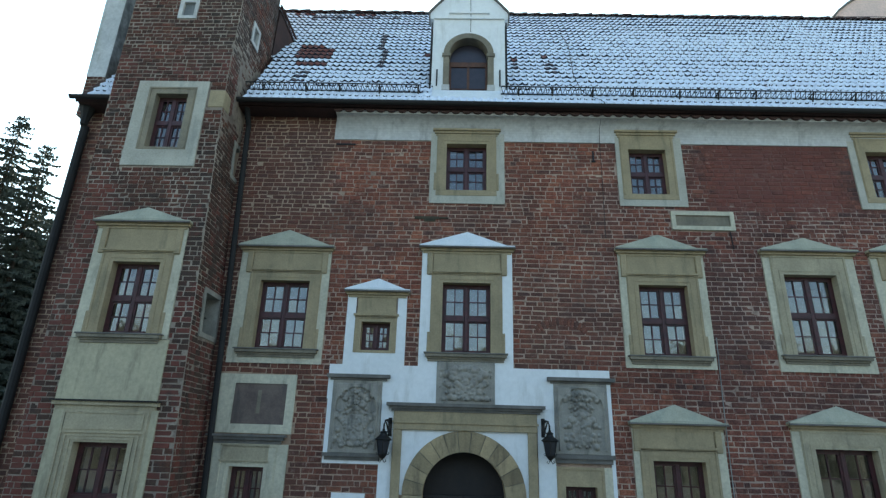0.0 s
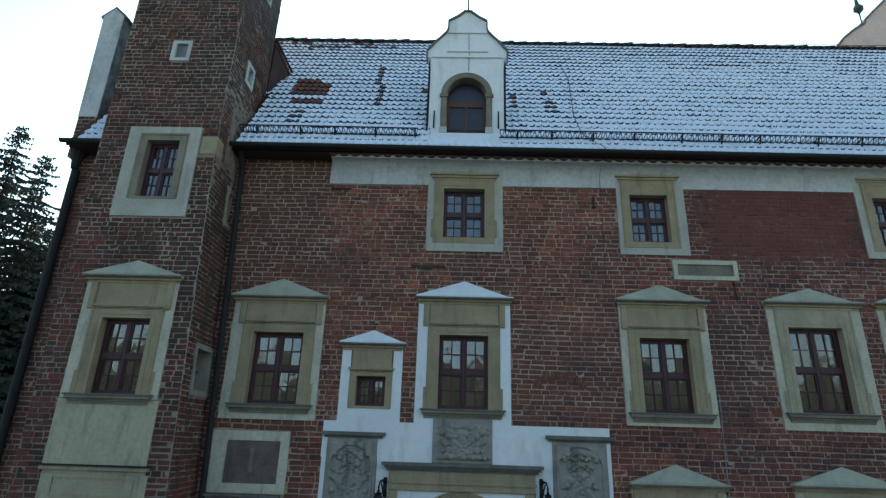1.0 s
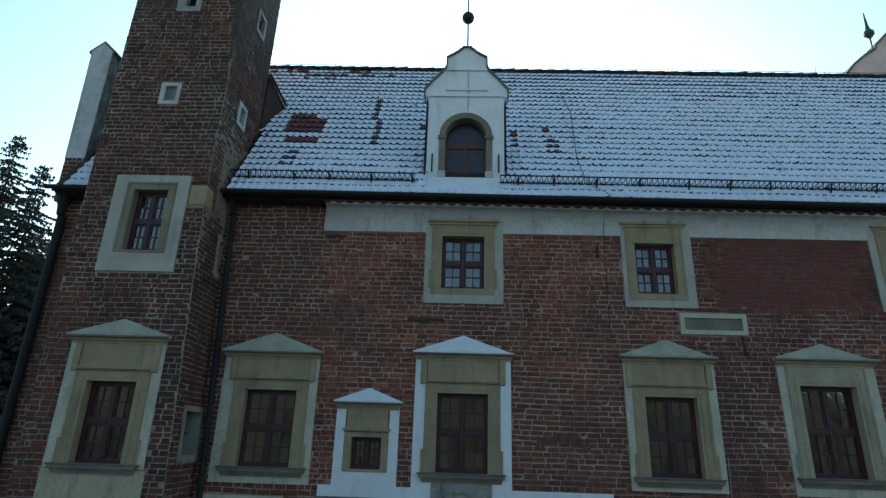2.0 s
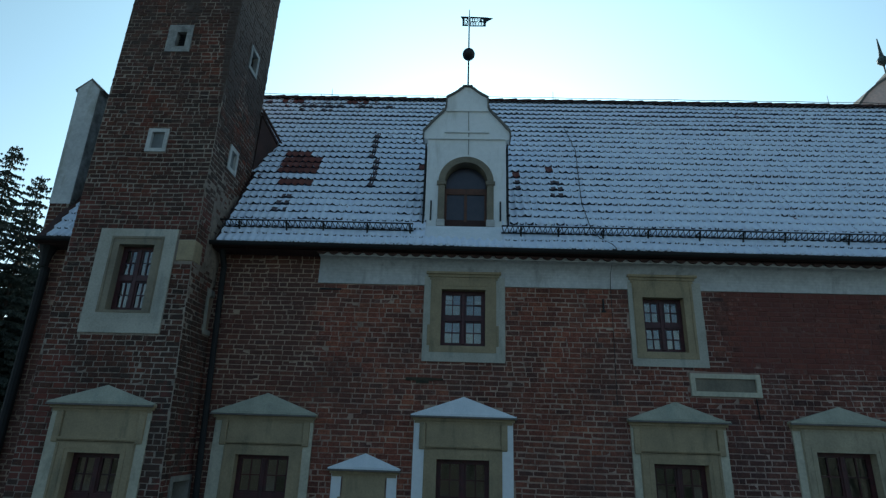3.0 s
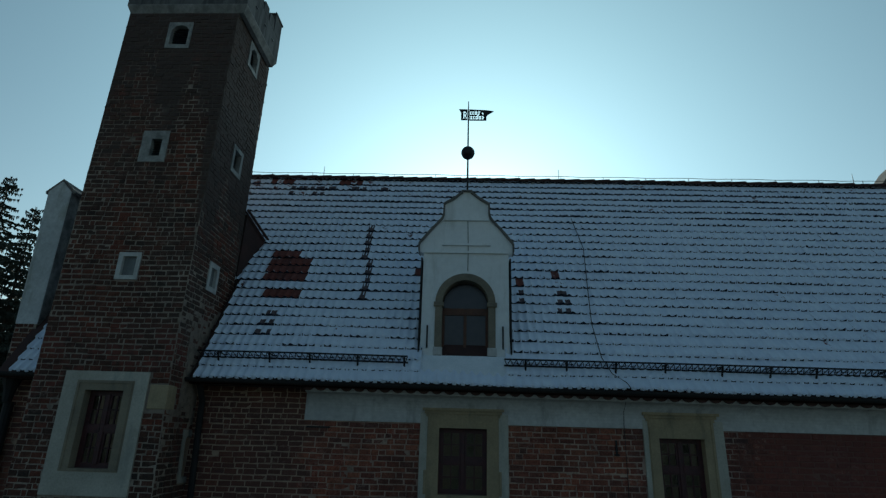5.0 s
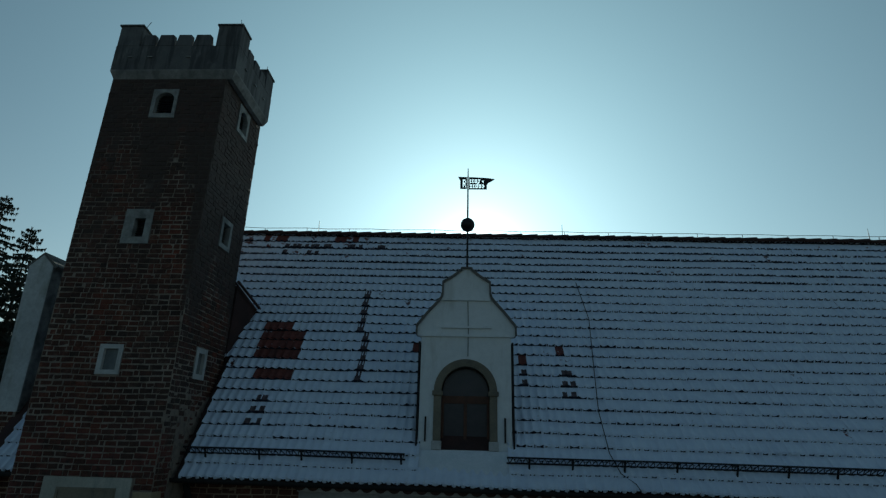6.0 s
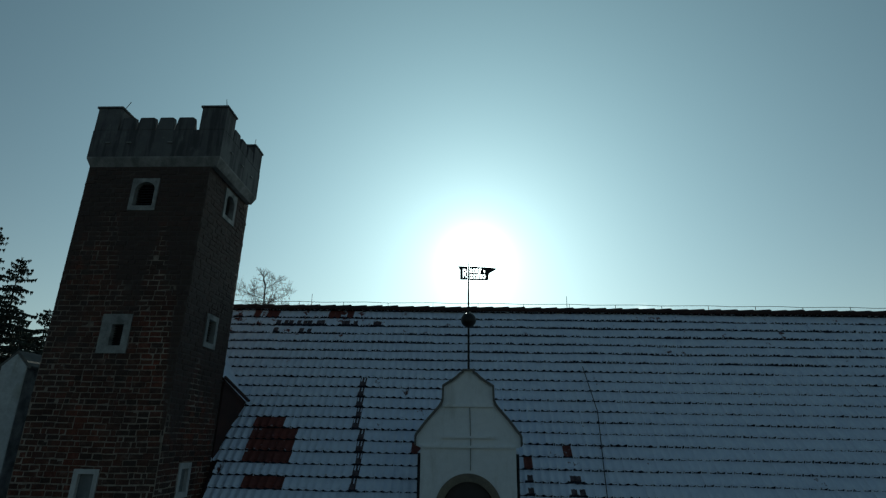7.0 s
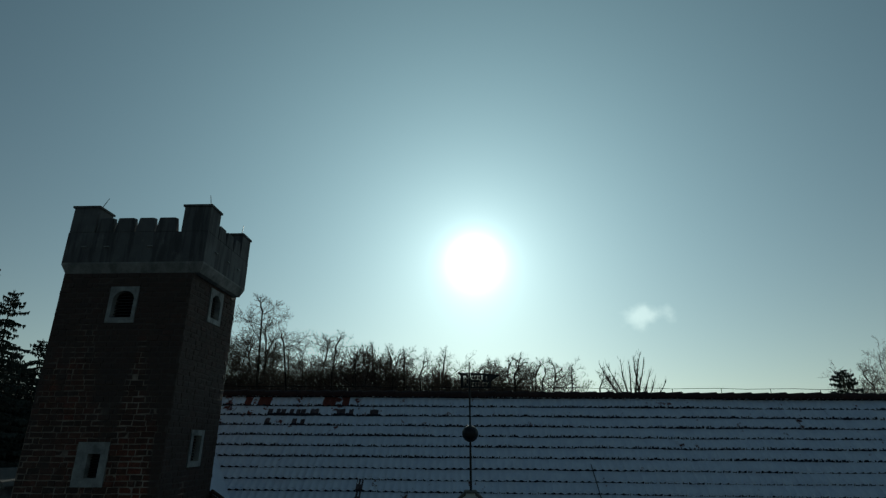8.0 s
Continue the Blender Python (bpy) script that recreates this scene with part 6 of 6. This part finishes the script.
for i in range(36000):
    x = rng_t.uniform(-27, 22)
    top = 23.7 - 0.07 * (x + 14) - max(0.0, x - 3.0) * 0.18 - max(0.0, -13.0 - x) * 0.12 + 0.9 * noise.noise(Vector((x * 0.55, 3, 1)))
    z = top - 0.9 - abs(rng_t.gauss(0, 1)) * 1.8
    p = Vector((x, 45 + rng_t.uniform(-3, 3), z))
    d = Vector((rng_t.gauss(0, 1.3), rng_t.gauss(0, 1.3), 0.8)).normalized()
    side = d.cross(Vector((rng_t.gauss(0, 0.3), 1, 0))).normalized() * rng_t.uniform(0.008, 0.016)
    ln = rng_t.uniform(0.35, 1.0)
    mid = p + d * ln * 0.5
    tip = mid + (d + Vector((rng_t.gauss(0, 0.4), rng_t.gauss(0, 0.4), 0.1))).normalized() * ln * 0.5
    n = len(tv)
    tv += [tuple(p - side), tuple(p + side), tuple(mid + side * 0.7), tuple(mid - side * 0.7), tuple(tip)]
    tf += [(n, n + 1, n + 2, n + 3), (n + 3, n + 2, n + 4)]
    # the stem that carries it
    if i % 6 == 0:
        n = len(tv)
        tv += [(x - 0.05, p.y, 0), (x + 0.05, p.y, 0), (x + 0.02, p.y, z), (x - 0.02, p.y, z)]
        tf.append((n, n + 1, n + 2, n + 3))
me = bpy.data.meshes.new("thicket")
me.from_pydata(tv, [], tf)
me.materials.append(M_TWIG)
tagged(new("thicket", me), "dense leafless undergrowth of the wood", "thicket", kind="stuff")
pollard(41, pose(14.55, 40, 0), "pollarded bare tree with a fan of upright pointed stems")
bare_tree(43, 24.7, pose(36.9, 40, 0, 0, 0, 50), "bare tree with a dense twiggy crown", 2, 0.25, 0.7, 0.5)
bare_tree(44, 24.3, pose(37.7, 41.5, 0, 0, 0, 140), "bare tree with a dense twiggy crown", 2, 0.25, 0.68, 0.55)
spruce(5, 22.1, pose(32.7, 40, 0) @ Matrix.Diagonal((1.3, 1.3, 1, 1)), "small dark conifer behind the roof")
for i in range(9):
    copy_thing(bpy.data.objects["spruce_tree"], pose(-56 + i * 3.4 + rng.uniform(-1, 1), 47 + rng.uniform(-3, 5), 0, 0, 0, rng.uniform(0, 360)) @ Matrix.Scale(rng.uniform(0.66, 0.76), 4))
for i in range(15):
    copy_thing(bpy.data.objects["spruce_tree.002"], pose(-62 + i * 2.1 + rng.uniform(-0.8, 0.8), 43 + rng.uniform(-4, 4), 0, 0, 0, rng.uniform(0, 360)) @ Matrix.Scale(rng.uniform(0.82, 0.9), 4))
# the park on the camera's side, seen only in the window panes
bm = bmesh.new()
cols = []
for i in range(161):
    x = -120 + i * 1.5
    h = 16.0 + 3.5 * noise.noise(Vector((x * 0.11, 0, 3))) + 2.2 * noise.noise(Vector((x * 0.5, 2, 3)))
    cols.append([bm.verts.new((x, -66 + 0.02 * abs(x), 0)), bm.verts.new((x, -66.5 + 0.02 * abs(x), h * 0.7)), bm.verts.new((x, -68 + 0.02 * abs(x), h)), bm.verts.new((x, -72 + 0.02 * abs(x), 0))])
for a, b in zip(cols, cols[1:]):
    for k in range(3):
        bm.faces.new((a[k], b[k], b[k + 1], a[k + 1]))
tagged(part("backdrop_wood", tidy(bm), M_WOODEDGE), "dark wood edge across the park", "wood", kind="structure")
for i in range(8):
    x = -46 + i * 13 + rng.uniform(-2, 2)
    copy_thing(rng.choice(kinds), pose(x, -52 + rng.uniform(-5, 5), 0, 0, 0, rng.uniform(0, 360)) @ Matrix.Scale(rng.uniform(0.7, 0.95), 4))
for i in range(6):
    x = -60 + i * 21 + rng.uniform(-1, 1)
    copy_thing(bpy.data.objects["spruce_tree"], pose(x, -58 + rng.uniform(-4, 4), 0, 0, 0, rng.uniform(0, 360)) @ Matrix.Scale(rng.uniform(0.45, 0.58), 4))


# ---- bricks ----


def lay_courses(x0, x1, z0, z1, holes, seed, pitch=0.101, joint=0.0095, long=1.0):
    """Brick rectangles (x0, x1, z0, z1) in an uneven old bond, left out where the holes are."""
    rng = random.Random(seed)
    out = []
    za = z0
    while za < z1 - 0.05:
        zb = za + pitch * rng.uniform(0.92, 1.08)
        zc = (za + zb) / 2
        cuts = sorted((h[0], h[1]) for h in holes if h[2] < zc < h[3])
        free, a = [], x0
        for c, d in cuts:
            if c > a:
                free.append((a, min(c, x1)))
            a = max(a, d)
        if a < x1:
            free.append((a, x1))
        for a, b in free:
            x = a - rng.uniform(0.0, 0.25)
            while x < b:
                ln = (rng.choice((0.27, 0.26, 0.25, 0.135, 0.27, 0.14, 0.23)) + rng.uniform(-0.03, 0.03)) * long
                p, q = max(x, a), min(x + ln, b)
                x += ln
                if q - p > 0.05:
                    w = 0.02 * noise.noise(Vector((p * 0.7, seed, zc * 0.6))) + 0.007 * noise.noise(Vector((p * 3.1, seed + 7, zc * 3.0)))
                    out.append((p + joint * rng.uniform(0.4, 1.6), q - joint * rng.uniform(0.4, 1.6), za + joint + w + rng.uniform(-0.005, 0.005), zb - joint + w + rng.uniform(-0.005, 0.005)))
        za = zb
    return out


def brick_verts(p, q, za, zb, rng, proud):
    """Front face with worn corners, and sides running back into the mortar."""
    d = proud * rng.uniform(0.2, 1.3)
    c = 0.008
    j = lambda: rng.uniform(-0.01, 0.01)
    front = [(p + c + j(), -d, za + c + j()), (q - c + j(), -d + j() * 0.6, za + c + j()), (q - c + j(), -d + j() * 0.6, zb - c + j()), (p + c + j(), -d, zb - c + j())]
    k = lambda: rng.uniform(-0.006, 0.006)
    mid = [(p + k(), -d + c * 0.7, za + k()), (q + k(), -d + c * 0.7, za + k()), (q + k(), -d + c * 0.7, zb + k()), (p + k(), -d + c * 0.7, zb + k())]
    back = [(p, 0.006, za), (q, 0.006, za), (q, 0.006, zb), (p, 0.006, zb)]
    return front + mid + back


BRICK_FACES = [(0, 1, 2, 3)] + [(4 + i, 4 + (i + 1) % 4, (i + 1) % 4, i) for i in range(4)] + [(8 + i, 8 + (i + 1) % 4, 4 + (i + 1) % 4, 4 + i) for i in range(4)]


def brickwork(parent, rects, place, seed, m_all, m_one, near, proud=0.011):
    """The bricks that near() picks become parts of their own, at most 300; the rest one joined part."""
    rng = random.Random(seed)
    verts, faces = [], []
    shared = {}
    singles = 0
    for r in rects:
        if near(r) and singles < 300:
            singles += 1
            ln = round((r[1] - r[0]) / 0.02) * 0.02
            key = (ln, rng.randrange(3))
            if key not in shared:
                me = bpy.data.meshes.new("brick")
                me.from_pydata(brick_verts(-ln / 2, ln / 2, -0.039, 0.039, rng, proud), [], BRICK_FACES)
                me.materials.append(m_one)
                shared[key] = me
            ob = new("brick", shared[key])
            ob.parent = parent
            ob.matrix_basis = place @ Matrix.Translation(((r[0] + r[1]) / 2, 0, (r[2] + r[3]) / 2)) @ pose(0, 0, 0, 0, rng.uniform(-0.6, 0.6), 0)
            continue
        n = len(verts)
        verts += [tuple(place @ Vector(v)) for v in brick_verts(*r, rng, proud)]
        faces += [tuple(n + i for i in f) for f in BRICK_FACES]
    me = bpy.data.meshes.new("bricks")
    me.from_pydata(verts, [], faces)
    me.materials.append(m_all)
    ob = new("bricks", me)
    ob.parent = parent
    tagged(ob, kind="stuff")


rects = lay_courses(TX1, HOUSE_X1, 1.0, 11.2, NO_BRICK, 1)
rects += lay_courses(HOUSE_X0, TX0, 1.0, 11.2, NO_BRICK, 2)
brickwork(wall, rects, Matrix.Identity(4), 3, M_BRICK, M_BRICK_ONE, lambda r: 1.0 < r[0] < 3.1 and 5.4 < r[2] < 7.6)
# below the eaves the corner is shifted to fit the view; courses reach the window frames
rects = lay_courses(TX0, TX1, 1.0, 19.1, [(a, min(b, -5.555) if d < 8.5 else b, c, d) for a, b, c, d in NO_BRICK_T], 4, 0.1, 0.0085, 0.84)
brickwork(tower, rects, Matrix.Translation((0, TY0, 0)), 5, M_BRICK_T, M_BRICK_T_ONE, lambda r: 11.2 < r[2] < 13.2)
side = Matrix.Translation((TX1, 0, 0)) @ Matrix.Rotation(radians(90), 4, "Z")
rects = lay_courses(TY0, TY1, 1.0, 19.1, NO_BRICK_S, 6, 0.1, 0.0085, 0.84)
brickwork(tower, rects, side, 7, M_BRICK_T, M_BRICK_T_ONE, lambda r: False)
rects = lay_courses(-TY1, -TY0, 11.5, 19.1, [], 8, 0.1, 0.0085, 0.84)
brickwork(tower, rects, Matrix.Translation((TX0, 0, 0)) @ Matrix.Rotation(radians(-90), 4, "Z"), 9, M_BRICK_T, M_BRICK_T_ONE, lambda r: False)

rects = lay_courses(-9.49, -9.04, 11.12, 12.19, [], 14, 0.1, 0.009, 0.84)
brickwork(pier_base, rects, Matrix.Translation((0, 0.16, 0)), 15, M_BRICK_T, M_BRICK_T_ONE, lambda r: True)


# ---- roof tiles ----
TW, ROW, SEG, WAVE = 0.164, 0.276, 8, 0.05
ROWS_UP = int(SLOPE / ROW)
BARE = [(-4.72, -4.02, 2.75, 3.9), (-4.02, -3.68, 2.75, 3.62), (-4.45, -3.6, 2.15, 2.62), (1.85, 2.14, 3.1, 3.45), (1.04, 1.28, 2.85, 3.12), (-1.22, -0.95, 3.05, 3.32), (-5.8, -5.02, 6.2, 7.05)]

# tiles whose lower half is bare
SPOTS = [(1.9, 2.2, 2.05, 2.9), (1.05, 1.3, 2.3, 2.85), (-1.25, -0.92, 2.35, 2.9), (-4.4, -3.95, 1.2, 2.1), (-4.75, -3.6, 2.6, 2.8), (-5.0, -2.2, 6.3, 7.0)]


def tile_verts(rng, lip=0.025, melt=0.0):
    """One pantile in its own frame: x across, y up the slope, z off the roof; snow face and clay lip."""
    xs = [TW * (1.06 * i / SEG - 0.03) for i in range(SEG + 1)]
    prof = [WAVE * (0.5 + 0.5 * math.cos(2 * math.pi * i / SEG)) ** 1.2 for i in range(SEG + 1)]
    lip *= rng.uniform(0.75, 1.35)
    lift = 0.048 + rng.uniform(-0.004, 0.007)
    hang = [0.008 + 0.012 * (1 - h / WAVE) + rng.uniform(0, 0.012) + melt * rng.uniform(0.7, 1.3) for h in prof]
    hang[-1] = hang[0]
    verts = []
    verts += [(x, -0.034 * h / WAVE, 0.014 + 0.52 * h + max(0.0, 0.02 - lip)) for x, h in zip(xs, prof)]
    verts += [(x, 0.0, h + lift) for x, h in zip(xs, prof)]
    verts += [(x, g, h + lift + 0.001) for x, h, g in zip(xs, prof, hang)]
    verts += [(x, g + 0.01, h * 0.8 + lift + 0.012) for x, h, g in zip(xs, prof, hang)]
    verts += [(x, 0.11 + 1.5 * g + rng.uniform(-0.01, 0.01), h * 0.55 + lift * 0.72 + 0.016) for x, h, g in zip(xs, prof, hang)]
    verts += [(x, ROW + 0.06, h * 0.5 + 0.014) for x, h in zip(xs, prof)]
    return verts


TILE_FACES = [(r * (SEG + 1) + i, r * (SEG + 1) + i + 1, (r + 1) * (SEG + 1) + i + 1, (r + 1) * (SEG + 1) + i) for r in range(5) for i in range(SEG)]


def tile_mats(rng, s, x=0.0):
    """Low on the slope the snow closes the joints but for hollows in the pans, painted shade-dark."""
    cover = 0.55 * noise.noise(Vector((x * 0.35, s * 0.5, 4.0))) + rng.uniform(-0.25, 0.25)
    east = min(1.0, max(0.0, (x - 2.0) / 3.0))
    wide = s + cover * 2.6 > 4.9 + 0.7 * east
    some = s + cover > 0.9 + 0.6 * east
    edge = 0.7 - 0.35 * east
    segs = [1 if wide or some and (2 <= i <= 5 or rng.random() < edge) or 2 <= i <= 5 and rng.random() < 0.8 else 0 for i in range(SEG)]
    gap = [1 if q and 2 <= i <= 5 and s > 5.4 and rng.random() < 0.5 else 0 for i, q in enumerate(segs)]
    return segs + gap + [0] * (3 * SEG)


rng = random.Random(12)
verts, faces, mids = [], [], []
single = [0]
tile_meshes = []
for k in range(6):
    for bare in (False, True):
        me = bpy.data.meshes.new("tile")
        me.from_pydata(tile_verts(rng, 0.026, 0.014), [], TILE_FACES)
        me.materials.append(M_CLAY_ONE if bare else M_TILE_ONE)
        me.materials.append(M_LIP_SHADE)
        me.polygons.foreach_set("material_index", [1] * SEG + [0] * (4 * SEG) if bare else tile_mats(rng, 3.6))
        tile_meshes.append(me)
spot_meshes = []
for k in range(4):
    me = bpy.data.meshes.new("tile")
    me.from_pydata(tile_verts(rng), [], TILE_FACES)
    me.materials.append(M_TILE_ONE)
    me.materials.append(M_LIP_SHADE)
    me.materials.append(M_THAW)
    spot = [2 if k - 1 <= i <= k + 5 else 0 for i in range(SEG)]
    me.polygons.foreach_set("material_index", [1] * (2 * SEG) + spot + spot + [2 if spot[i] and i % 3 != k % 3 else 0 for i in range(SEG)])
    spot_meshes.append(me)
tilt = math.atan(PITCH)
for row in range(ROWS_UP + 1):
    s = row * ROW
    x = HOUSE_X0 + 0.3
    while x < HOUSE_X1 + 0.05:
        cxm = x + TW / 2
        base = roof_point(x, s, 0.0)
        covered = (TX0 - 0.02 < cxm < TX1 + 0.12 and base.y < TY1) or (abs(cxm - DX) < 0.82 and 11.3 < base.z < 13.6)
        # the dormer's own roof runs into the slope
        if base.z >= 13.6 and abs(cxm - DX) < 0.8 - (base.z - 13.6) * 1.0:
            covered = True
        if not covered:
            bare = any(b[0] < cxm < b[1] and b[2] < s + 0.14 < b[3] for b in BARE) and rng.random() < (1.0 if s < 5 else 0.3) or (row >= ROWS_UP - 2 and cxm < -2.0 and rng.random() < 0.05)
            m = Matrix.Translation(base + Vector((0, 0, rng.uniform(-0.006, 0.006) + 0.022 * noise.noise(Vector((x * 0.5, row * 0.7, 9.0)))))) @ Matrix.Rotation(tilt, 4, "X") @ Matrix.Rotation(rng.uniform(-0.012, 0.012), 4, "Z")
            if -5.2 < x < -0.8 and 1.9 < s and single[0] < 300:
                single[0] += 1
                spot = abs(cxm + 2.36 + 0.025 * (s - 3.7)) < 0.083 and 2.0 < s < 5.3 and rng.random() < 0.97
                ob = new("tile", rng.choice(spot_meshes) if spot else tile_meshes[2 * rng.randrange(6) + (1 if bare else 0)])
                ob.parent = roof
                ob.matrix_basis = m
            else:
                n = len(verts)
                verts += [tuple(m @ Vector((a, min(b, max(0.03, SLOPE - s - 0.02)), c))) for a, b, c in tile_verts(rng, 0.006 + 0.026 * min(1.0, s / 4.0), 0.02 * min(1.0, max(0.0, s - 2.2) / 4.0))]
                faces += [tuple(n + i for i in f) for f in TILE_FACES]
                if not bare and any(b[0] < cxm < b[1] and b[2] < s + 0.14 < b[3] for b in SPOTS) and (s < 4 or noise.noise(Vector((cxm * 1.3, s * 2.0, 2.0))) > 0.05):
                    a = rng.randrange(4)
                    half = [3 if a <= i <= a + 4 else 0 for i in range(SEG)]
                    mids += [1] * (2 * SEG) + half + half + [0] * SEG
                else:
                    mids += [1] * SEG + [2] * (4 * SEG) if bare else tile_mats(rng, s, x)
        x += TW
me = bpy.data.meshes.new("tiles")
me.from_pydata(verts, [], faces)
me.materials.append(M_TILE)
me.materials.append(M_LIP_SHADE)
me.materials.append(M_CLAY)
me.materials.append(M_THAW)
me.polygons.foreach_set("material_index", mids)
ob = new("tiles", me)
ob.parent = roof
tagged(ob, kind="stuff")

# ridge tiles and the lightning wire above them
x = HOUSE_X0
bm0 = bmesh.new()
prof = [(0.17 * math.cos(a), 0.15 * math.sin(a)) for a in (math.pi * i / 7 for i in range(8))]
ra = [bm0.verts.new((0, y * 1.0, z * 0.93 - 0.02)) for y, z in prof]
rb = [bm0.verts.new((0.45, y * 1.08, z * 1.13 - 0.02)) for y, z in prof]
for a, b, c, d in zip(ra, ra[1:], rb[1:], rb):
    bm0.faces.new((a, b, c, d)).material_index = 0
bm0.faces.new(rb)
first = part("ridge_tile", tidy(bm0), M_RIDGE, roof)
first.matrix_basis = pose(x, RIDGE_Y, RIDGE_Z - 0.03)
while x < HOUSE_X1 - 0.8:
    x += 0.42
    ob = new("ridge_tile", first.data)
    ob.parent = roof
    ob.matrix_basis = pose(x, RIDGE_Y, RIDGE_Z - 0.03 + rng.uniform(-0.006, 0.006), 0, rng.uniform(-0.8, 0.8), 0)
wire = thing("lightning_wire", "thin lightning conductor wire on small ridge clips", "wire")
pts = [(HOUSE_X0 + 0.3 + i * 0.6, RIDGE_Y, RIDGE_Z + 0.2 + 0.012 * math.sin(i * 2.1)) for i in range(38)]
part("cable", tube(bmesh.new(), pts, 0.008, sides=4), M_IRON, wire)
for i in range(1, 38, 2):
    part("clip", tube(bmesh.new(), [(pts[i][0], RIDGE_Y, RIDGE_Z + 0.1), pts[i]], 0.008, sides=4), M_IRON, wire)
for px in (-4.22, 2.59, 10.8):
    part("rod", tube(bmesh.new(), [(px, RIDGE_Y, RIDGE_Z + 0.1), (px, RIDGE_Y, RIDGE_Z + 0.42)], 0.01, 0.006, 5), M_IRON, wire)

# old tower: shifted east below eaves and above roofs to fit the camera's view
def view_shift(x, z):
    return 0.01 * max(0.0, z - 12.0) + 0.04 * max(0.0, 10.5 - z) * min(1.0, max(0.0, (x + 5.65) / 0.35))


done = set()
for root in [tower, corner_tube] + [bpy.data.objects[f"window_{k}"] for k in range(19, 27)]:
    for ob in root.children_recursive:
        at = ob.matrix_basis.translation
        if at.length > 0.01:
            ob.matrix_basis = Matrix.Translation((view_shift(at.x, at.z), 0, 0)) @ ob.matrix_basis
        elif ob.data.name not in done:
            done.add(ob.data.name)
            for v in ob.data.vertices:
                v.co.x += view_shift(v.co.x, v.co.z)

# the long roof is sheared down towards the east to fit the camera's view
for root in [ob for ob in scene.objects if ob.parent is None and ob.name.split(".")[0] in ("roof", "snow_guard", "lightning_wire")]:
    for ob in root.children_recursive:
        at = ob.matrix_basis.translation
        if at.length > 0.01:
            ob.matrix_basis = Matrix.Translation((0, 0, -0.007 * at.x)) @ ob.matrix_basis
        else:
            for v in ob.data.vertices:
                v.co.z -= 0.007 * v.co.x
for ob in scene.objects:
    if ob.name == "roof_cable":
        for v in ob.data.vertices:
            v.co.z -= 0.007 * v.co.x
